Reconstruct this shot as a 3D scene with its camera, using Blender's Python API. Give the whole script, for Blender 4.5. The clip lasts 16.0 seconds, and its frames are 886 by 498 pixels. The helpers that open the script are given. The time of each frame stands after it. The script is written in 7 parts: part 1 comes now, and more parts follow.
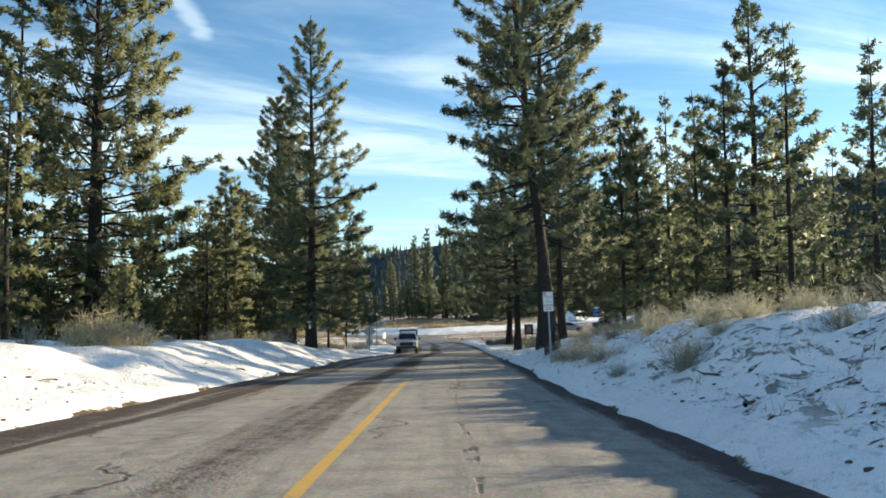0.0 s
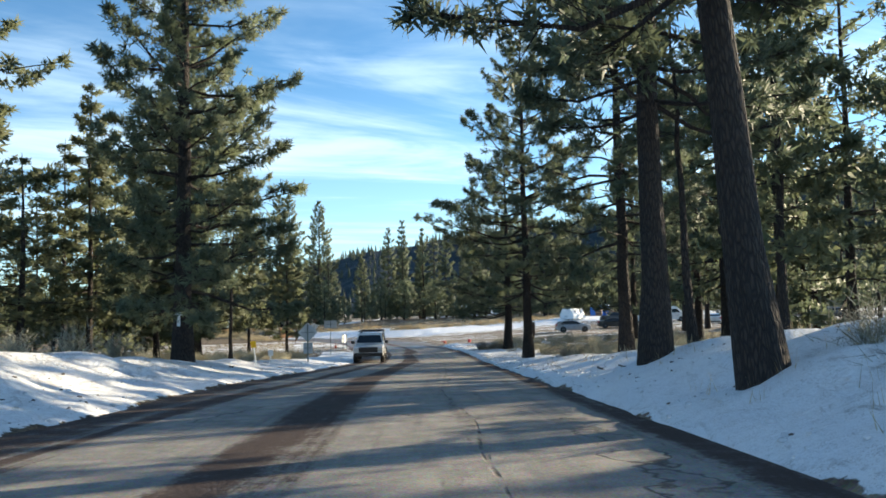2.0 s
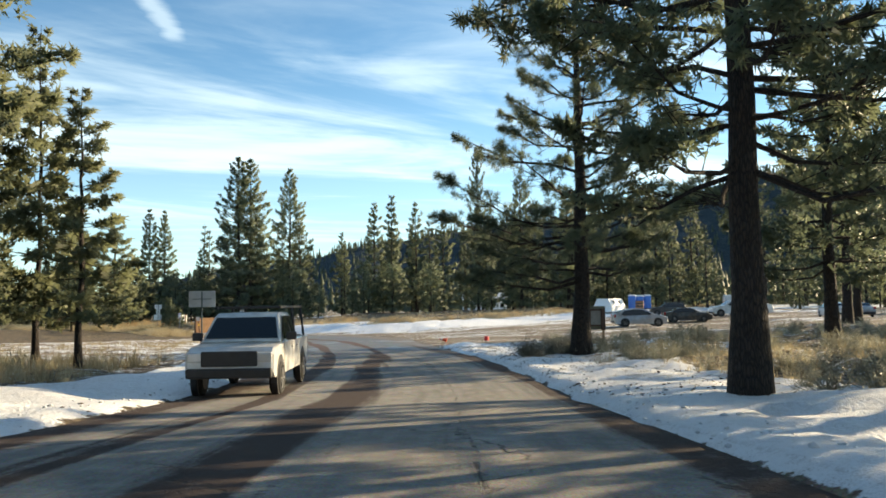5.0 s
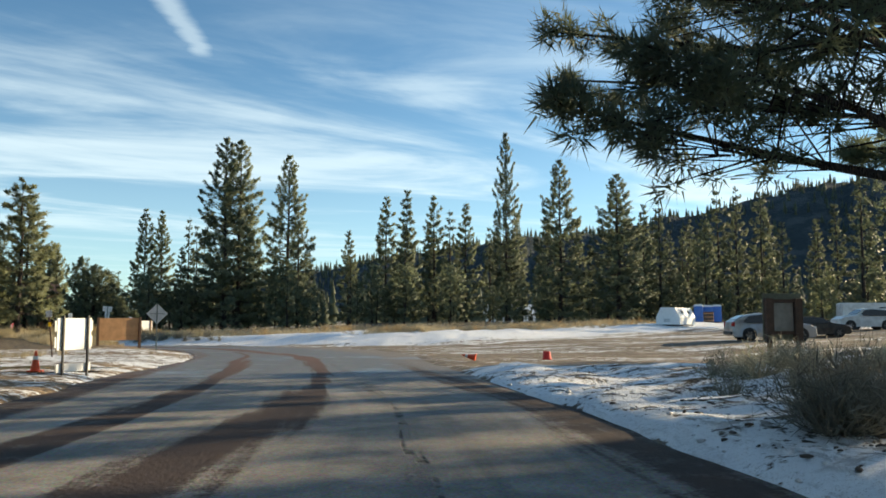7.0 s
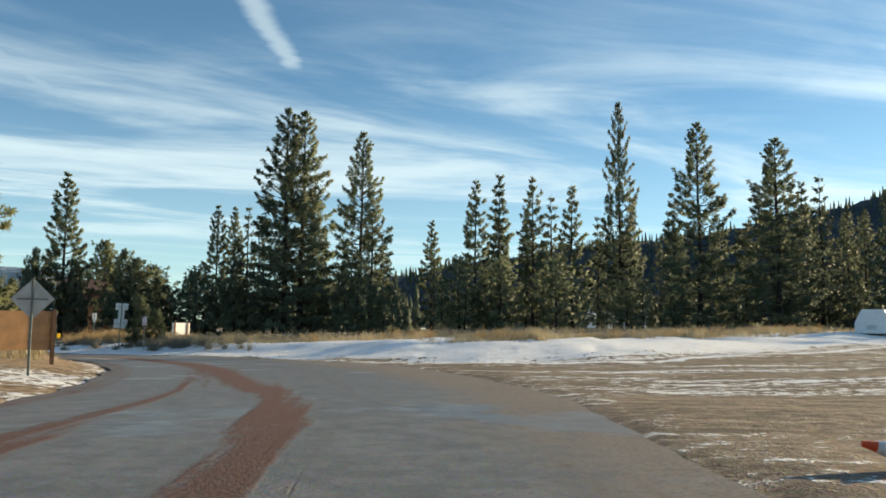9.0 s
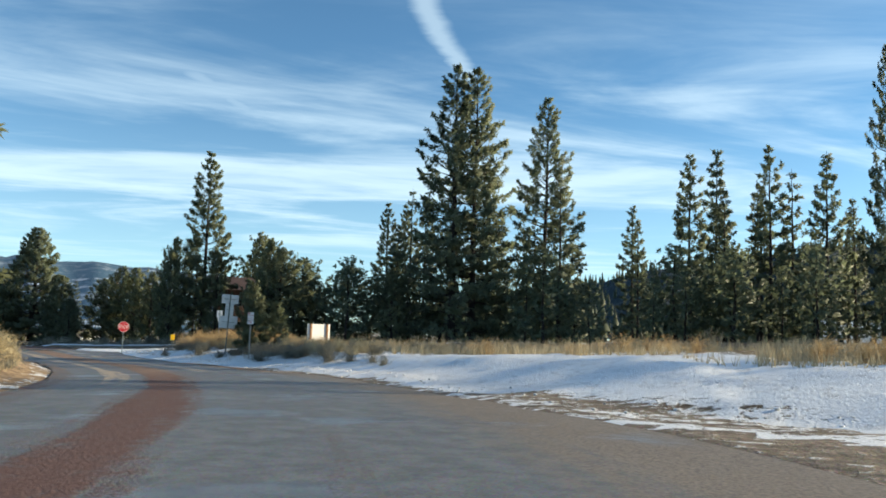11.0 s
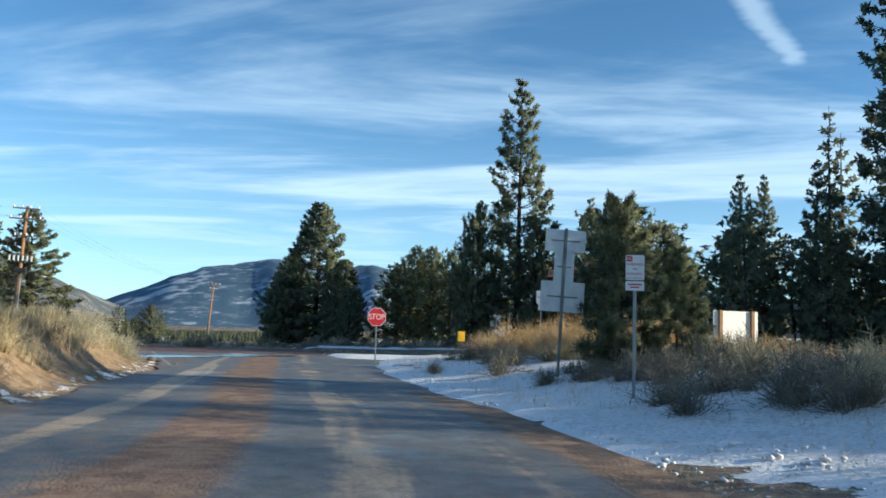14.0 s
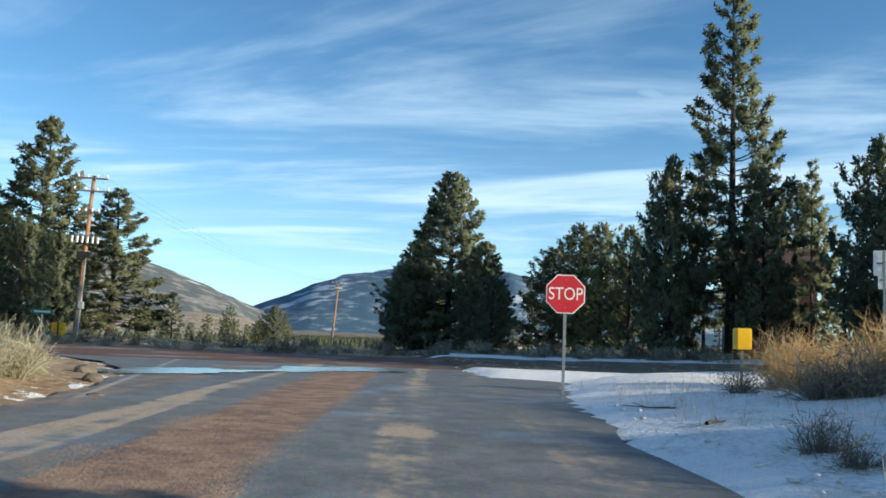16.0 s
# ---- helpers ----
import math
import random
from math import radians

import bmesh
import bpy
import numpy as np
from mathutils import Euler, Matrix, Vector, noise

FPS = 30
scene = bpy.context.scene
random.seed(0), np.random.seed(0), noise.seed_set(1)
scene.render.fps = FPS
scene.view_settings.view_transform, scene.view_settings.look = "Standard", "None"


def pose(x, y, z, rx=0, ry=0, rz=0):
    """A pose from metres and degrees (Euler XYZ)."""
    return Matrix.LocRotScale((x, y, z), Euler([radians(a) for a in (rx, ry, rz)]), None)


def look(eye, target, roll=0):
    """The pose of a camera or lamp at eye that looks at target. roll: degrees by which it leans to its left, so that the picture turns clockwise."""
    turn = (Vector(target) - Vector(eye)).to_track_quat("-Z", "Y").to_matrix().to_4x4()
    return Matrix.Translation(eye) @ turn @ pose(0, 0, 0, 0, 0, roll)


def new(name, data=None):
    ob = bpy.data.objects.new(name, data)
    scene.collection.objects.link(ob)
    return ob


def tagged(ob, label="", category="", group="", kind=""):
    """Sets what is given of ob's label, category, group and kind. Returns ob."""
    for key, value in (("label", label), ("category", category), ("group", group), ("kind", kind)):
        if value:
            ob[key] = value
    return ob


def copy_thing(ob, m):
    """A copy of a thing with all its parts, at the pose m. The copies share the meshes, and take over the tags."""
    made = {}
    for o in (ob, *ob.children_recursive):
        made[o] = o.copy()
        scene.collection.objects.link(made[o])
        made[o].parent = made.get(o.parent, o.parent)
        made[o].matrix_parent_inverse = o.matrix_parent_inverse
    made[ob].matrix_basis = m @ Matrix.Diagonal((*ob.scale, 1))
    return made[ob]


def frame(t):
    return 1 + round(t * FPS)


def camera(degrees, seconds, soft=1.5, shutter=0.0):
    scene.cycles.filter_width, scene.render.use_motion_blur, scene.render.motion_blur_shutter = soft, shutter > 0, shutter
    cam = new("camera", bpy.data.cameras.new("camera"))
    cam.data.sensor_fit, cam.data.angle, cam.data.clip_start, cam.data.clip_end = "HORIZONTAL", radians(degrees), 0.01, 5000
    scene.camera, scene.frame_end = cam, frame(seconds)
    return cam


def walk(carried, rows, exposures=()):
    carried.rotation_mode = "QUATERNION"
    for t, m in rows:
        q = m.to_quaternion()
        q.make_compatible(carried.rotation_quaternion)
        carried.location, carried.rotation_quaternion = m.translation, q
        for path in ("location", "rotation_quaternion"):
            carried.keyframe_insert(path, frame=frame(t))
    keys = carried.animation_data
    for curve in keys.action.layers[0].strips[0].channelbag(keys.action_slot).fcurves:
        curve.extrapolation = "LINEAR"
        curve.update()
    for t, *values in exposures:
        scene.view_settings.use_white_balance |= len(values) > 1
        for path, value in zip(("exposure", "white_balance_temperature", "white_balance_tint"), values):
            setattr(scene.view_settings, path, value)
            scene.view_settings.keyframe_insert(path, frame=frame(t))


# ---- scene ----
cam = camera(56.77, 16.0, soft=1.7)
EYE = 1.116
ROWS = [
    (0.0, 0.000, -0.000, 1.116, 0.04, 3.59, 0.70),
    (0.5, -0.067, 5.796, 0.836, -0.23, 3.67, 0.78),
    (1.0, -0.018, 11.430, 0.576, -0.69, 3.67, 1.32),
    (1.5, -0.026, 16.922, 0.308, -1.25, 3.68, 1.49),
    (2.0, 0.019, 22.658, 0.040, -1.54, 3.79, 1.25),
    (2.5, 0.285, 28.670, -0.230, -1.52, 3.85, 1.45),
    (3.0, 0.320, 34.692, -0.489, -1.48, 3.90, 1.51),
    (3.5, 0.294, 40.692, -0.737, -1.42, 3.72, 1.32),
    (4.0, 0.351, 46.556, -1.017, -1.57, 3.55, 1.10),
    (6.5, 1.168, 76.077, -2.616, -1.70, 4.55, 0.45),
    (7.0, 1.199, 81.878, -2.752, -0.42, 4.88, -0.06),
    (7.5, 0.953, 87.553, -2.845, 0.97, 5.17, -0.34),
    (8.0, 0.519, 93.273, -2.926, 2.31, 5.26, -0.39),
    (10.5, -4.320, 120.707, -3.316, 13.74, 5.79, -1.32),
    (11.0, -6.125, 125.953, -3.380, 17.71, 5.83, -1.72),
    (11.5, -8.288, 130.835, -3.453, 21.62, 5.69, -1.98),
    (12.0, -10.823, 135.577, -3.538, 25.47, 5.47, -2.18),
    (12.5, -13.694, 140.093, -3.652, 29.41, 5.33, -2.18),
    (13.0, -16.671, 144.534, -3.792, 33.38, 5.45, -2.07),
    (13.5, -19.876, 148.693, -3.873, 36.85, 5.52, -1.98),
    (14.0, -23.287, 152.448, -3.979, 39.68, 5.42, -1.90),
    (14.5, -26.792, 156.185, -4.140, 42.31, 5.46, -1.76),
    (15.0, -30.387, 159.610, -4.253, 44.70, 5.54, -1.87),
    (15.5, -33.707, 162.506, -4.328, 47.12, 5.51, -2.24),
    (16.0, -37.084, 165.126, -4.450, 49.11, 5.61, -2.44),
]
EXPOSURE = 0.66
walk(cam, [(t, pose(x, y, z, 90 + pitch, roll, yaw)) for t, x, y, z, yaw, pitch, roll in ROWS],
     exposures=[(t, EXPOSURE + e, kelvin, tint) for t, e, kelvin, tint in
                ((0.0, 0.36, 7200, 6), (1.0, 0.44, 7000, 6), (1.5, 0.45, 6650, 6), (2.0, 0.44, 6600, 6), (2.5, 0.60, 7750, 6), (3.0, 0.60, 7950, 6), (3.5, 0.54, 7800, 6), (4.0, 0.54, 7850, 6),
                 (6.5, 0.20, 7400, 6), (7.5, 0.0, 7700, 5), (8.0, -0.02, 7850, 5), (11.0, 0.12, 6850, 4), (13.5, 0.06, 6250, 4), (14.5, 0.0, 6200, 4), (16.0, 0.06, 6400, 4))])

# ---- world and sun ----
SUN_AZ, SUN_EL = 62.0, 15.3          # degrees clockwise from +y, above the horizon
_a, _e = radians(SUN_AZ), radians(SUN_EL)
SUN_DIR = Vector((math.sin(_a) * math.cos(_e), math.cos(_a) * math.cos(_e), math.sin(_e)))
world = bpy.data.worlds.new("world")
scene.world = world
world.use_nodes = True


class Nodes:
    """Short hand for node trees."""

    def __init__(self, tree):
        self.t = tree
        tree.nodes.clear()

    def n(self, kind, out=0, **kw):
        node = self.t.nodes.new(kind)
        for key, value in kw.items():
            if key.startswith("i_"):
                self.put(node.inputs[key[2:].replace("_", " ")], value)
            elif key == "inputs":
                for k, v in value.items():
                    self.put(node.inputs[k], v)
            else:
                setattr(node, key, value)
        return node.outputs[out]

    def put(self, socket, value):
        if isinstance(value, bpy.types.NodeSocket):
            self.t.links.new(value, socket)
        else:
            socket.default_value = value

    def m(self, op, a, b=0.0, c=0.0, clamp=False):
        node = self.t.nodes.new("ShaderNodeMath")
        node.operation, node.use_clamp = op, clamp
        for s, v in zip(node.inputs, (a, b, c)):
            self.put(s, v)
        return node.outputs[0]

    def mix(self, fac, a, b, blend="MIX"):
        node = self.t.nodes.new("ShaderNodeMix")
        node.data_type, node.blend_type = "RGBA", blend
        self.put(node.inputs[0], fac)
        for s, v in ((node.inputs[6], a), (node.inputs[7], b)):
            self.put(s, (*v, 1) if isinstance(v, tuple) and len(v) == 3 else v)
        return node.outputs[2]

    def noise(self, vec, scale, detail=4.0, rough=0.55, distort=0.0):
        return self.n("ShaderNodeTexNoise", inputs={"Vector": vec, "Scale": scale, "Detail": detail, "Roughness": rough, "Distortion": distort})

    def step(self, v, lo, hi):
        node = self.t.nodes.new("ShaderNodeMapRange")
        node.interpolation_type = "SMOOTHSTEP"
        for s, x in zip(node.inputs, (v, lo, hi, 0.0, 1.0)):
            self.put(s, x)
        return node.outputs[0]


w = Nodes(world.node_tree)
sky = w.n("ShaderNodeTexSky", sky_type="NISHITA", sun_disc=False, sun_elevation=radians(SUN_EL), sun_rotation=radians(SUN_AZ),
          altitude=1900, air_density=1.0, dust_density=0.3, ozone_density=2.2)
tinted = w.mix(1.0, sky, (0.72, 1.0, 1.12), "MULTIPLY")
direction = w.n("ShaderNodeTexCoord")
sep = w.t.nodes.new("ShaderNodeSeparateXYZ")
w.put(sep.inputs[0], direction)
up = w.m("MAXIMUM", sep.outputs[2], 0.02)
plane = w.n("ShaderNodeCombineXYZ", inputs={0: w.m("DIVIDE", sep.outputs[0], up), 1: w.m("DIVIDE", sep.outputs[1], up), 2: 0.0})
turned = w.n("ShaderNodeMapping", inputs={"Vector": plane, "Rotation": (0, 0, radians(-30))})
streak = w.n("ShaderNodeMapping", inputs={"Vector": turned, "Scale": (0.32, 0.62, 1.0), "Location": (2.0, 0.7, 0.0)})
veil = w.noise(streak, 0.75, 7.0, 0.56, 1.3)
wisps = w.noise(streak, 2.6, 7.0, 0.60, 1.2)
cirrus = w.m("MULTIPLY", w.step(w.m("ADD", w.m("MULTIPLY", veil, 0.82), w.m("MULTIPLY", wisps, 0.18)), 0.43, 0.66), 0.58)


def trail(x0, y0, x1, y1, width, power):
    """A vapour trail on the sky's plane, from one end to the other."""
    length = math.hypot(x1 - x0, y1 - y0)
    ax, ay = (x1 - x0) / length, (y1 - y0) / length
    px = w.m("SUBTRACT", w.m("DIVIDE", sep.outputs[0], up), x0)
    py = w.m("SUBTRACT", w.m("DIVIDE", sep.outputs[1], up), y0)
    along = w.m("ADD", w.m("MULTIPLY", px, ax), w.m("MULTIPLY", py, ay))
    side = w.m("ABSOLUTE", w.m("ADD", w.m("SUBTRACT", w.m("MULTIPLY", px, -ay), w.m("MULTIPLY", py, -ax)),
                               w.m("MULTIPLY", w.m("SUBTRACT", wisps, 0.5), width * 2.4)))
    body = w.m("SUBTRACT", 1.0, w.step(side, width * 0.1, width))
    ends = w.m("MULTIPLY", w.step(along, 0.0, length * 0.25), w.m("SUBTRACT", 1.0, w.step(along, length * 0.93, length)))
    return w.m("MULTIPLY", w.m("MULTIPLY", body, ends), power)


trails = w.m("MAXIMUM", trail(-0.72, 1.3, -0.92, 3.12, 0.065, 0.40), trail(-1.90, 2.55, -2.05, 3.45, 0.08, 0.30))
high = w.m("MULTIPLY", w.step(sep.outputs[2], 0.01, 0.16), w.m("SUBTRACT", 1.0, w.m("MULTIPLY", w.step(sep.outputs[2], 0.20, 0.40), 0.55)))
haze = w.m("MULTIPLY", w.m("SUBTRACT", 1.0, w.step(sep.outputs[2], -0.02, 0.30)), 0.28)
clouds = w.m("MAXIMUM", w.m("ADD", w.m("MULTIPLY", cirrus, high), haze), trails)
# thin cloud scatters the sun forward: brighter towards the sun
toward = w.n("ShaderNodeVectorMath", 1, operation="DOT_PRODUCT", inputs={0: direction, 1: tuple(SUN_DIR)})
aureole = w.m("ADD", 1.0, w.m("MULTIPLY", w.m("POWER", w.m("MAXIMUM", toward, 0.0), 5.0), 0.6))
cloud_light = w.n("ShaderNodeVectorMath", operation="SCALE", inputs={0: (5.6, 6.95, 8.2), "Scale": aureole})
w.put(w.t.nodes.new("ShaderNodeOutputWorld").inputs[0],
      w.n("ShaderNodeBackground", inputs={"Color": w.mix(clouds, tinted, cloud_light), "Strength": 0.10}))

sun = new("sun", bpy.data.lights.new("sun", "SUN"))
sun.data.energy, sun.data.angle, sun.data.color = 4.9, radians(0.55), (1.0, 0.84, 0.62)
sun.matrix_world = look(SUN_DIR * 100, (0, 0, 0))


# ---- materials ----
def material(name):
    mat = bpy.data.materials.new(name)
    mat.use_nodes = True
    return mat, Nodes(mat.node_tree)


def finish(k, color, rough=0.8, metal=0.0, bump=None, strength=0.3, distance=0.02, spec=0.5, extra=None):
    bs = k.n("ShaderNodeBsdfPrincipled", inputs={"Base Color": (*color, 1) if isinstance(color, tuple) and len(color) == 3 else color,
                                                 "Roughness": rough, "Metallic": metal, "Specular IOR Level": spec, **(extra or {})})
    if bump is not None:
        k.put(bs.node.inputs["Normal"], k.n("ShaderNodeBump", inputs={"Height": bump, "Strength": strength, "Distance": distance}))
    k.put(k.t.nodes.new("ShaderNodeOutputMaterial").inputs[0], bs)


def plain(name, color, rough=0.5, metal=0.0, vary=0.18, scale=6.0, bump=0.0):
    """A worn coat of one colour: blotches, fine grain and a little relief."""
    mat, k = material(name)
    pos = k.n("ShaderNodeTexCoord", 3)
    big, fine = k.noise(pos, scale, 5), k.noise(pos, scale * 14, 3)
    f = k.m("ADD", k.m("MULTIPLY", big, 0.7), k.m("MULTIPLY", fine, 0.3))
    c = k.mix(k.step(f, 0.3, 0.7), tuple(v * (1 - vary) for v in color), tuple(min(1, v * (1 + vary)) for v in color))
    finish(k, c, k.m("ADD", rough - 0.08, k.m("MULTIPLY", fine, 0.16)), metal, fine if bump else None, bump)
    return mat


def leaf(name, dark, light, scale=1.6, glow=0.52):
    """Needles, twigs and grass: two tones in clumps, and some light through."""
    mat, k = material(name)
    pos = k.n("ShaderNodeTexCoord", 3)
    rnd = k.n("ShaderNodeNewGeometry", 8)
    obj = k.n("ShaderNodeObjectInfo", 5)
    f = k.m("ADD", k.m("MULTIPLY", k.noise(pos, scale, 3), 0.85), k.m("ADD", k.m("MULTIPLY", rnd, 0.2), k.m("MULTIPLY", obj, 0.16)))
    c = k.mix(k.step(f, 0.35, 0.9), dark, light)
    d = k.n("ShaderNodeBsdfPrincipled", inputs={"Base Color": c, "Roughness": 0.55, "Specular IOR Level": 0.35})
    tr = k.n("ShaderNodeBsdfTranslucent", inputs={"Color": c})
    k.put(k.t.nodes.new("ShaderNodeOutputMaterial").inputs[0], k.n("ShaderNodeMixShader", inputs={0: glow, 1: d, 2: tr}))
    return mat


def bark_material(name, dark, light):
    mat, k = material(name)
    pos = k.n("ShaderNodeMapping", inputs={"Vector": k.n("ShaderNodeTexCoord", 3), "Scale": (1, 1, 0.22)})
    vor = k.n("ShaderNodeTexVoronoi", inputs={"Vector": pos, "Scale": 22.0}, feature="DISTANCE_TO_EDGE")
    crack = k.step(vor, 0.0, 0.30)
    big = k.noise(pos, 2.0, 5)
    c = k.mix(k.m("MULTIPLY", crack, k.m("ADD", 0.35, big)), dark, light)
    finish(k, c, 0.9, 0, k.m("ADD", crack, k.m("MULTIPLY", big, 0.6)), 0.9, 0.05)
    return mat


M = {}
M["needle"] = leaf("pine_needles", (0.112, 0.142, 0.100), (0.216, 0.250, 0.145))
M["needle_olive"] = leaf("olive_needles", (0.120, 0.140, 0.084), (0.258, 0.276, 0.146), 1.2)
M["needle_dark"] = leaf("juniper_needles", (0.108, 0.134, 0.088), (0.250, 0.275, 0.148))
M["needle_far"] = leaf("distant_needles", (0.096, 0.118, 0.080), (0.160, 0.182, 0.108), 0.5)
M["sage"] = leaf("sagebrush_twigs", (0.15, 0.145, 0.11), (0.42, 0.40, 0.30), 2.0, 0.2)
# sage scaled darker: denser brush, with the shade it stands in painted
M["sage_dark"] = leaf("dark_sagebrush_twigs", (0.095, 0.092, 0.075), (0.275, 0.262, 0.205), 2.0, 0.2)
M["rabbit"] = leaf("rabbitbrush_twigs", (0.28, 0.24, 0.145), (0.68, 0.58, 0.37), 2.0, 0.3)
M["pale_brush"] = leaf("pale_brush_twigs", (0.26, 0.245, 0.175), (0.62, 0.59, 0.43), 2.0, 0.3)
M["gold"] = leaf("golden_rabbitbrush_twigs", (0.34, 0.23, 0.11), (0.76, 0.55, 0.28), 2.0, 0.35)
M["straw"] = leaf("dry_grass", (0.28, 0.225, 0.13), (0.64, 0.54, 0.36), 0.6, 0.35)
M["bark"] = bark_material("pine_bark", (0.022, 0.017, 0.015), (0.068, 0.049, 0.039))
M["dead"] = plain("dead_wood", (0.09, 0.07, 0.055), 0.9)


def ground_material():
    mat, k = material("ground")
    pos = k.n("ShaderNodeTexCoord", 3)
    cov = k.t.nodes.new("ShaderNodeSeparateColor")
    k.put(cov.inputs[0], k.n("ShaderNodeAttribute", attribute_name="cover"))
    n1, n2, n3, n4 = k.noise(pos, 0.55, 6, 0.6), k.noise(pos, 3.2, 5, 0.62), k.noise(pos, 14.0, 4), k.noise(pos, 60.0, 3)
    flat = k.n("ShaderNodeMapping", inputs={"Vector": pos, "Scale": (0.5, 2.2, 1.0), "Rotation": (0, 0, radians(20))})
    n5 = k.noise(flat, 0.8, 6, 0.65, 0.6)
    mess = k.m("ADD", k.m("MULTIPLY", n2, 0.55), k.m("MULTIPLY", n5, 0.45))
    # forest litter, gravel, dirt
    litter = k.mix(k.step(n2, 0.35, 0.65), (0.055, 0.040, 0.027), (0.17, 0.125, 0.075))
    litter = k.mix(k.step(n3, 0.45, 0.75), litter, (0.24, 0.18, 0.11))
    grit = k.n("ShaderNodeTexVoronoi", 1, inputs={"Vector": pos, "Scale": 38.0})
    gravel = k.mix(k.step(mess, 0.38, 0.62), (0.11, 0.086, 0.065), (0.30, 0.235, 0.17))
    gravel = k.mix(0.28, gravel, grit, "SOFT_LIGHT")
    soil = k.mix(k.step(n2, 0.3, 0.7), (0.19, 0.125, 0.075), (0.40, 0.29, 0.18))
    c = k.mix(k.step(k.m("ADD", cov.outputs[1], k.m("MULTIPLY", k.m("SUBTRACT", n2, 0.5), 0.8)), 0.4, 0.6), litter, gravel)
    c = k.mix(k.step(k.m("ADD", cov.outputs[2], k.m("MULTIPLY", k.m("SUBTRACT", n2, 0.5), 0.9)), 0.4, 0.62), c, soil)
    # snow lies in patches with torn edges
    tear = k.m("ADD", k.m("MULTIPLY", k.m("SUBTRACT", mess, 0.5), 1.9), k.m("MULTIPLY", k.m("SUBTRACT", n3, 0.5), 0.5))
    s = k.step(k.m("ADD", cov.outputs[0], tear), 0.46, 0.56)
    trod = k.n("ShaderNodeAttribute", 3, attribute_name="cover")
    gash = k.n("ShaderNodeMapping", inputs={"Vector": pos, "Scale": (1.0, 0.55, 2.6), "Rotation": (0, 0, radians(12))})
    gash = k.m("MULTIPLY", k.step(k.m("ADD", k.noise(gash, 2.6, 8, 0.70, 0.9), k.m("MULTIPLY", k.m("SUBTRACT", n1, 0.5), 0.35)), 0.555, 0.62), trod)
    white = k.mix(k.step(n1, 0.35, 0.7), (0.86, 0.87, 0.885), (0.92, 0.92, 0.92))
    white = k.mix(k.m("MULTIPLY", k.step(k.m("ADD", n4, k.m("MULTIPLY", n2, 0.5)), 0.80, 0.98), 0.55), white, (0.22, 0.17, 0.13))
    white = k.mix(k.m("MULTIPLY", gash, 0.8), white, (0.13, 0.10, 0.075))
    grime = k.m("MULTIPLY", k.m("SUBTRACT", 1.0, k.step(k.m("ADD", cov.outputs[0], k.m("MULTIPLY", k.m("SUBTRACT", n3, 0.5), 0.5)), 1.05, 1.45)), k.m("MULTIPLY", k.step(cov.outputs[0], 1.02, 1.06), k.step(n3, 0.42, 0.7)))
    white = k.mix(k.m("MULTIPLY", grime, 0.55), white, (0.30, 0.27, 0.24))
    c = k.mix(s, c, white)
    s = k.m("SUBTRACT", s, k.m("MULTIPLY", gash, 0.9))
    h = k.m("ADD", k.m("MULTIPLY", s, 0.5), k.m("ADD", k.m("MULTIPLY", n3, 0.45), k.m("ADD", k.m("MULTIPLY", n4, 0.12), k.m("MULTIPLY", n2, 0.5))))
    finish(k, c, k.m("SUBTRACT", 0.95, k.m("MULTIPLY", s, 0.4)), 0, h, 0.85, 0.09, 0.4)
    return mat


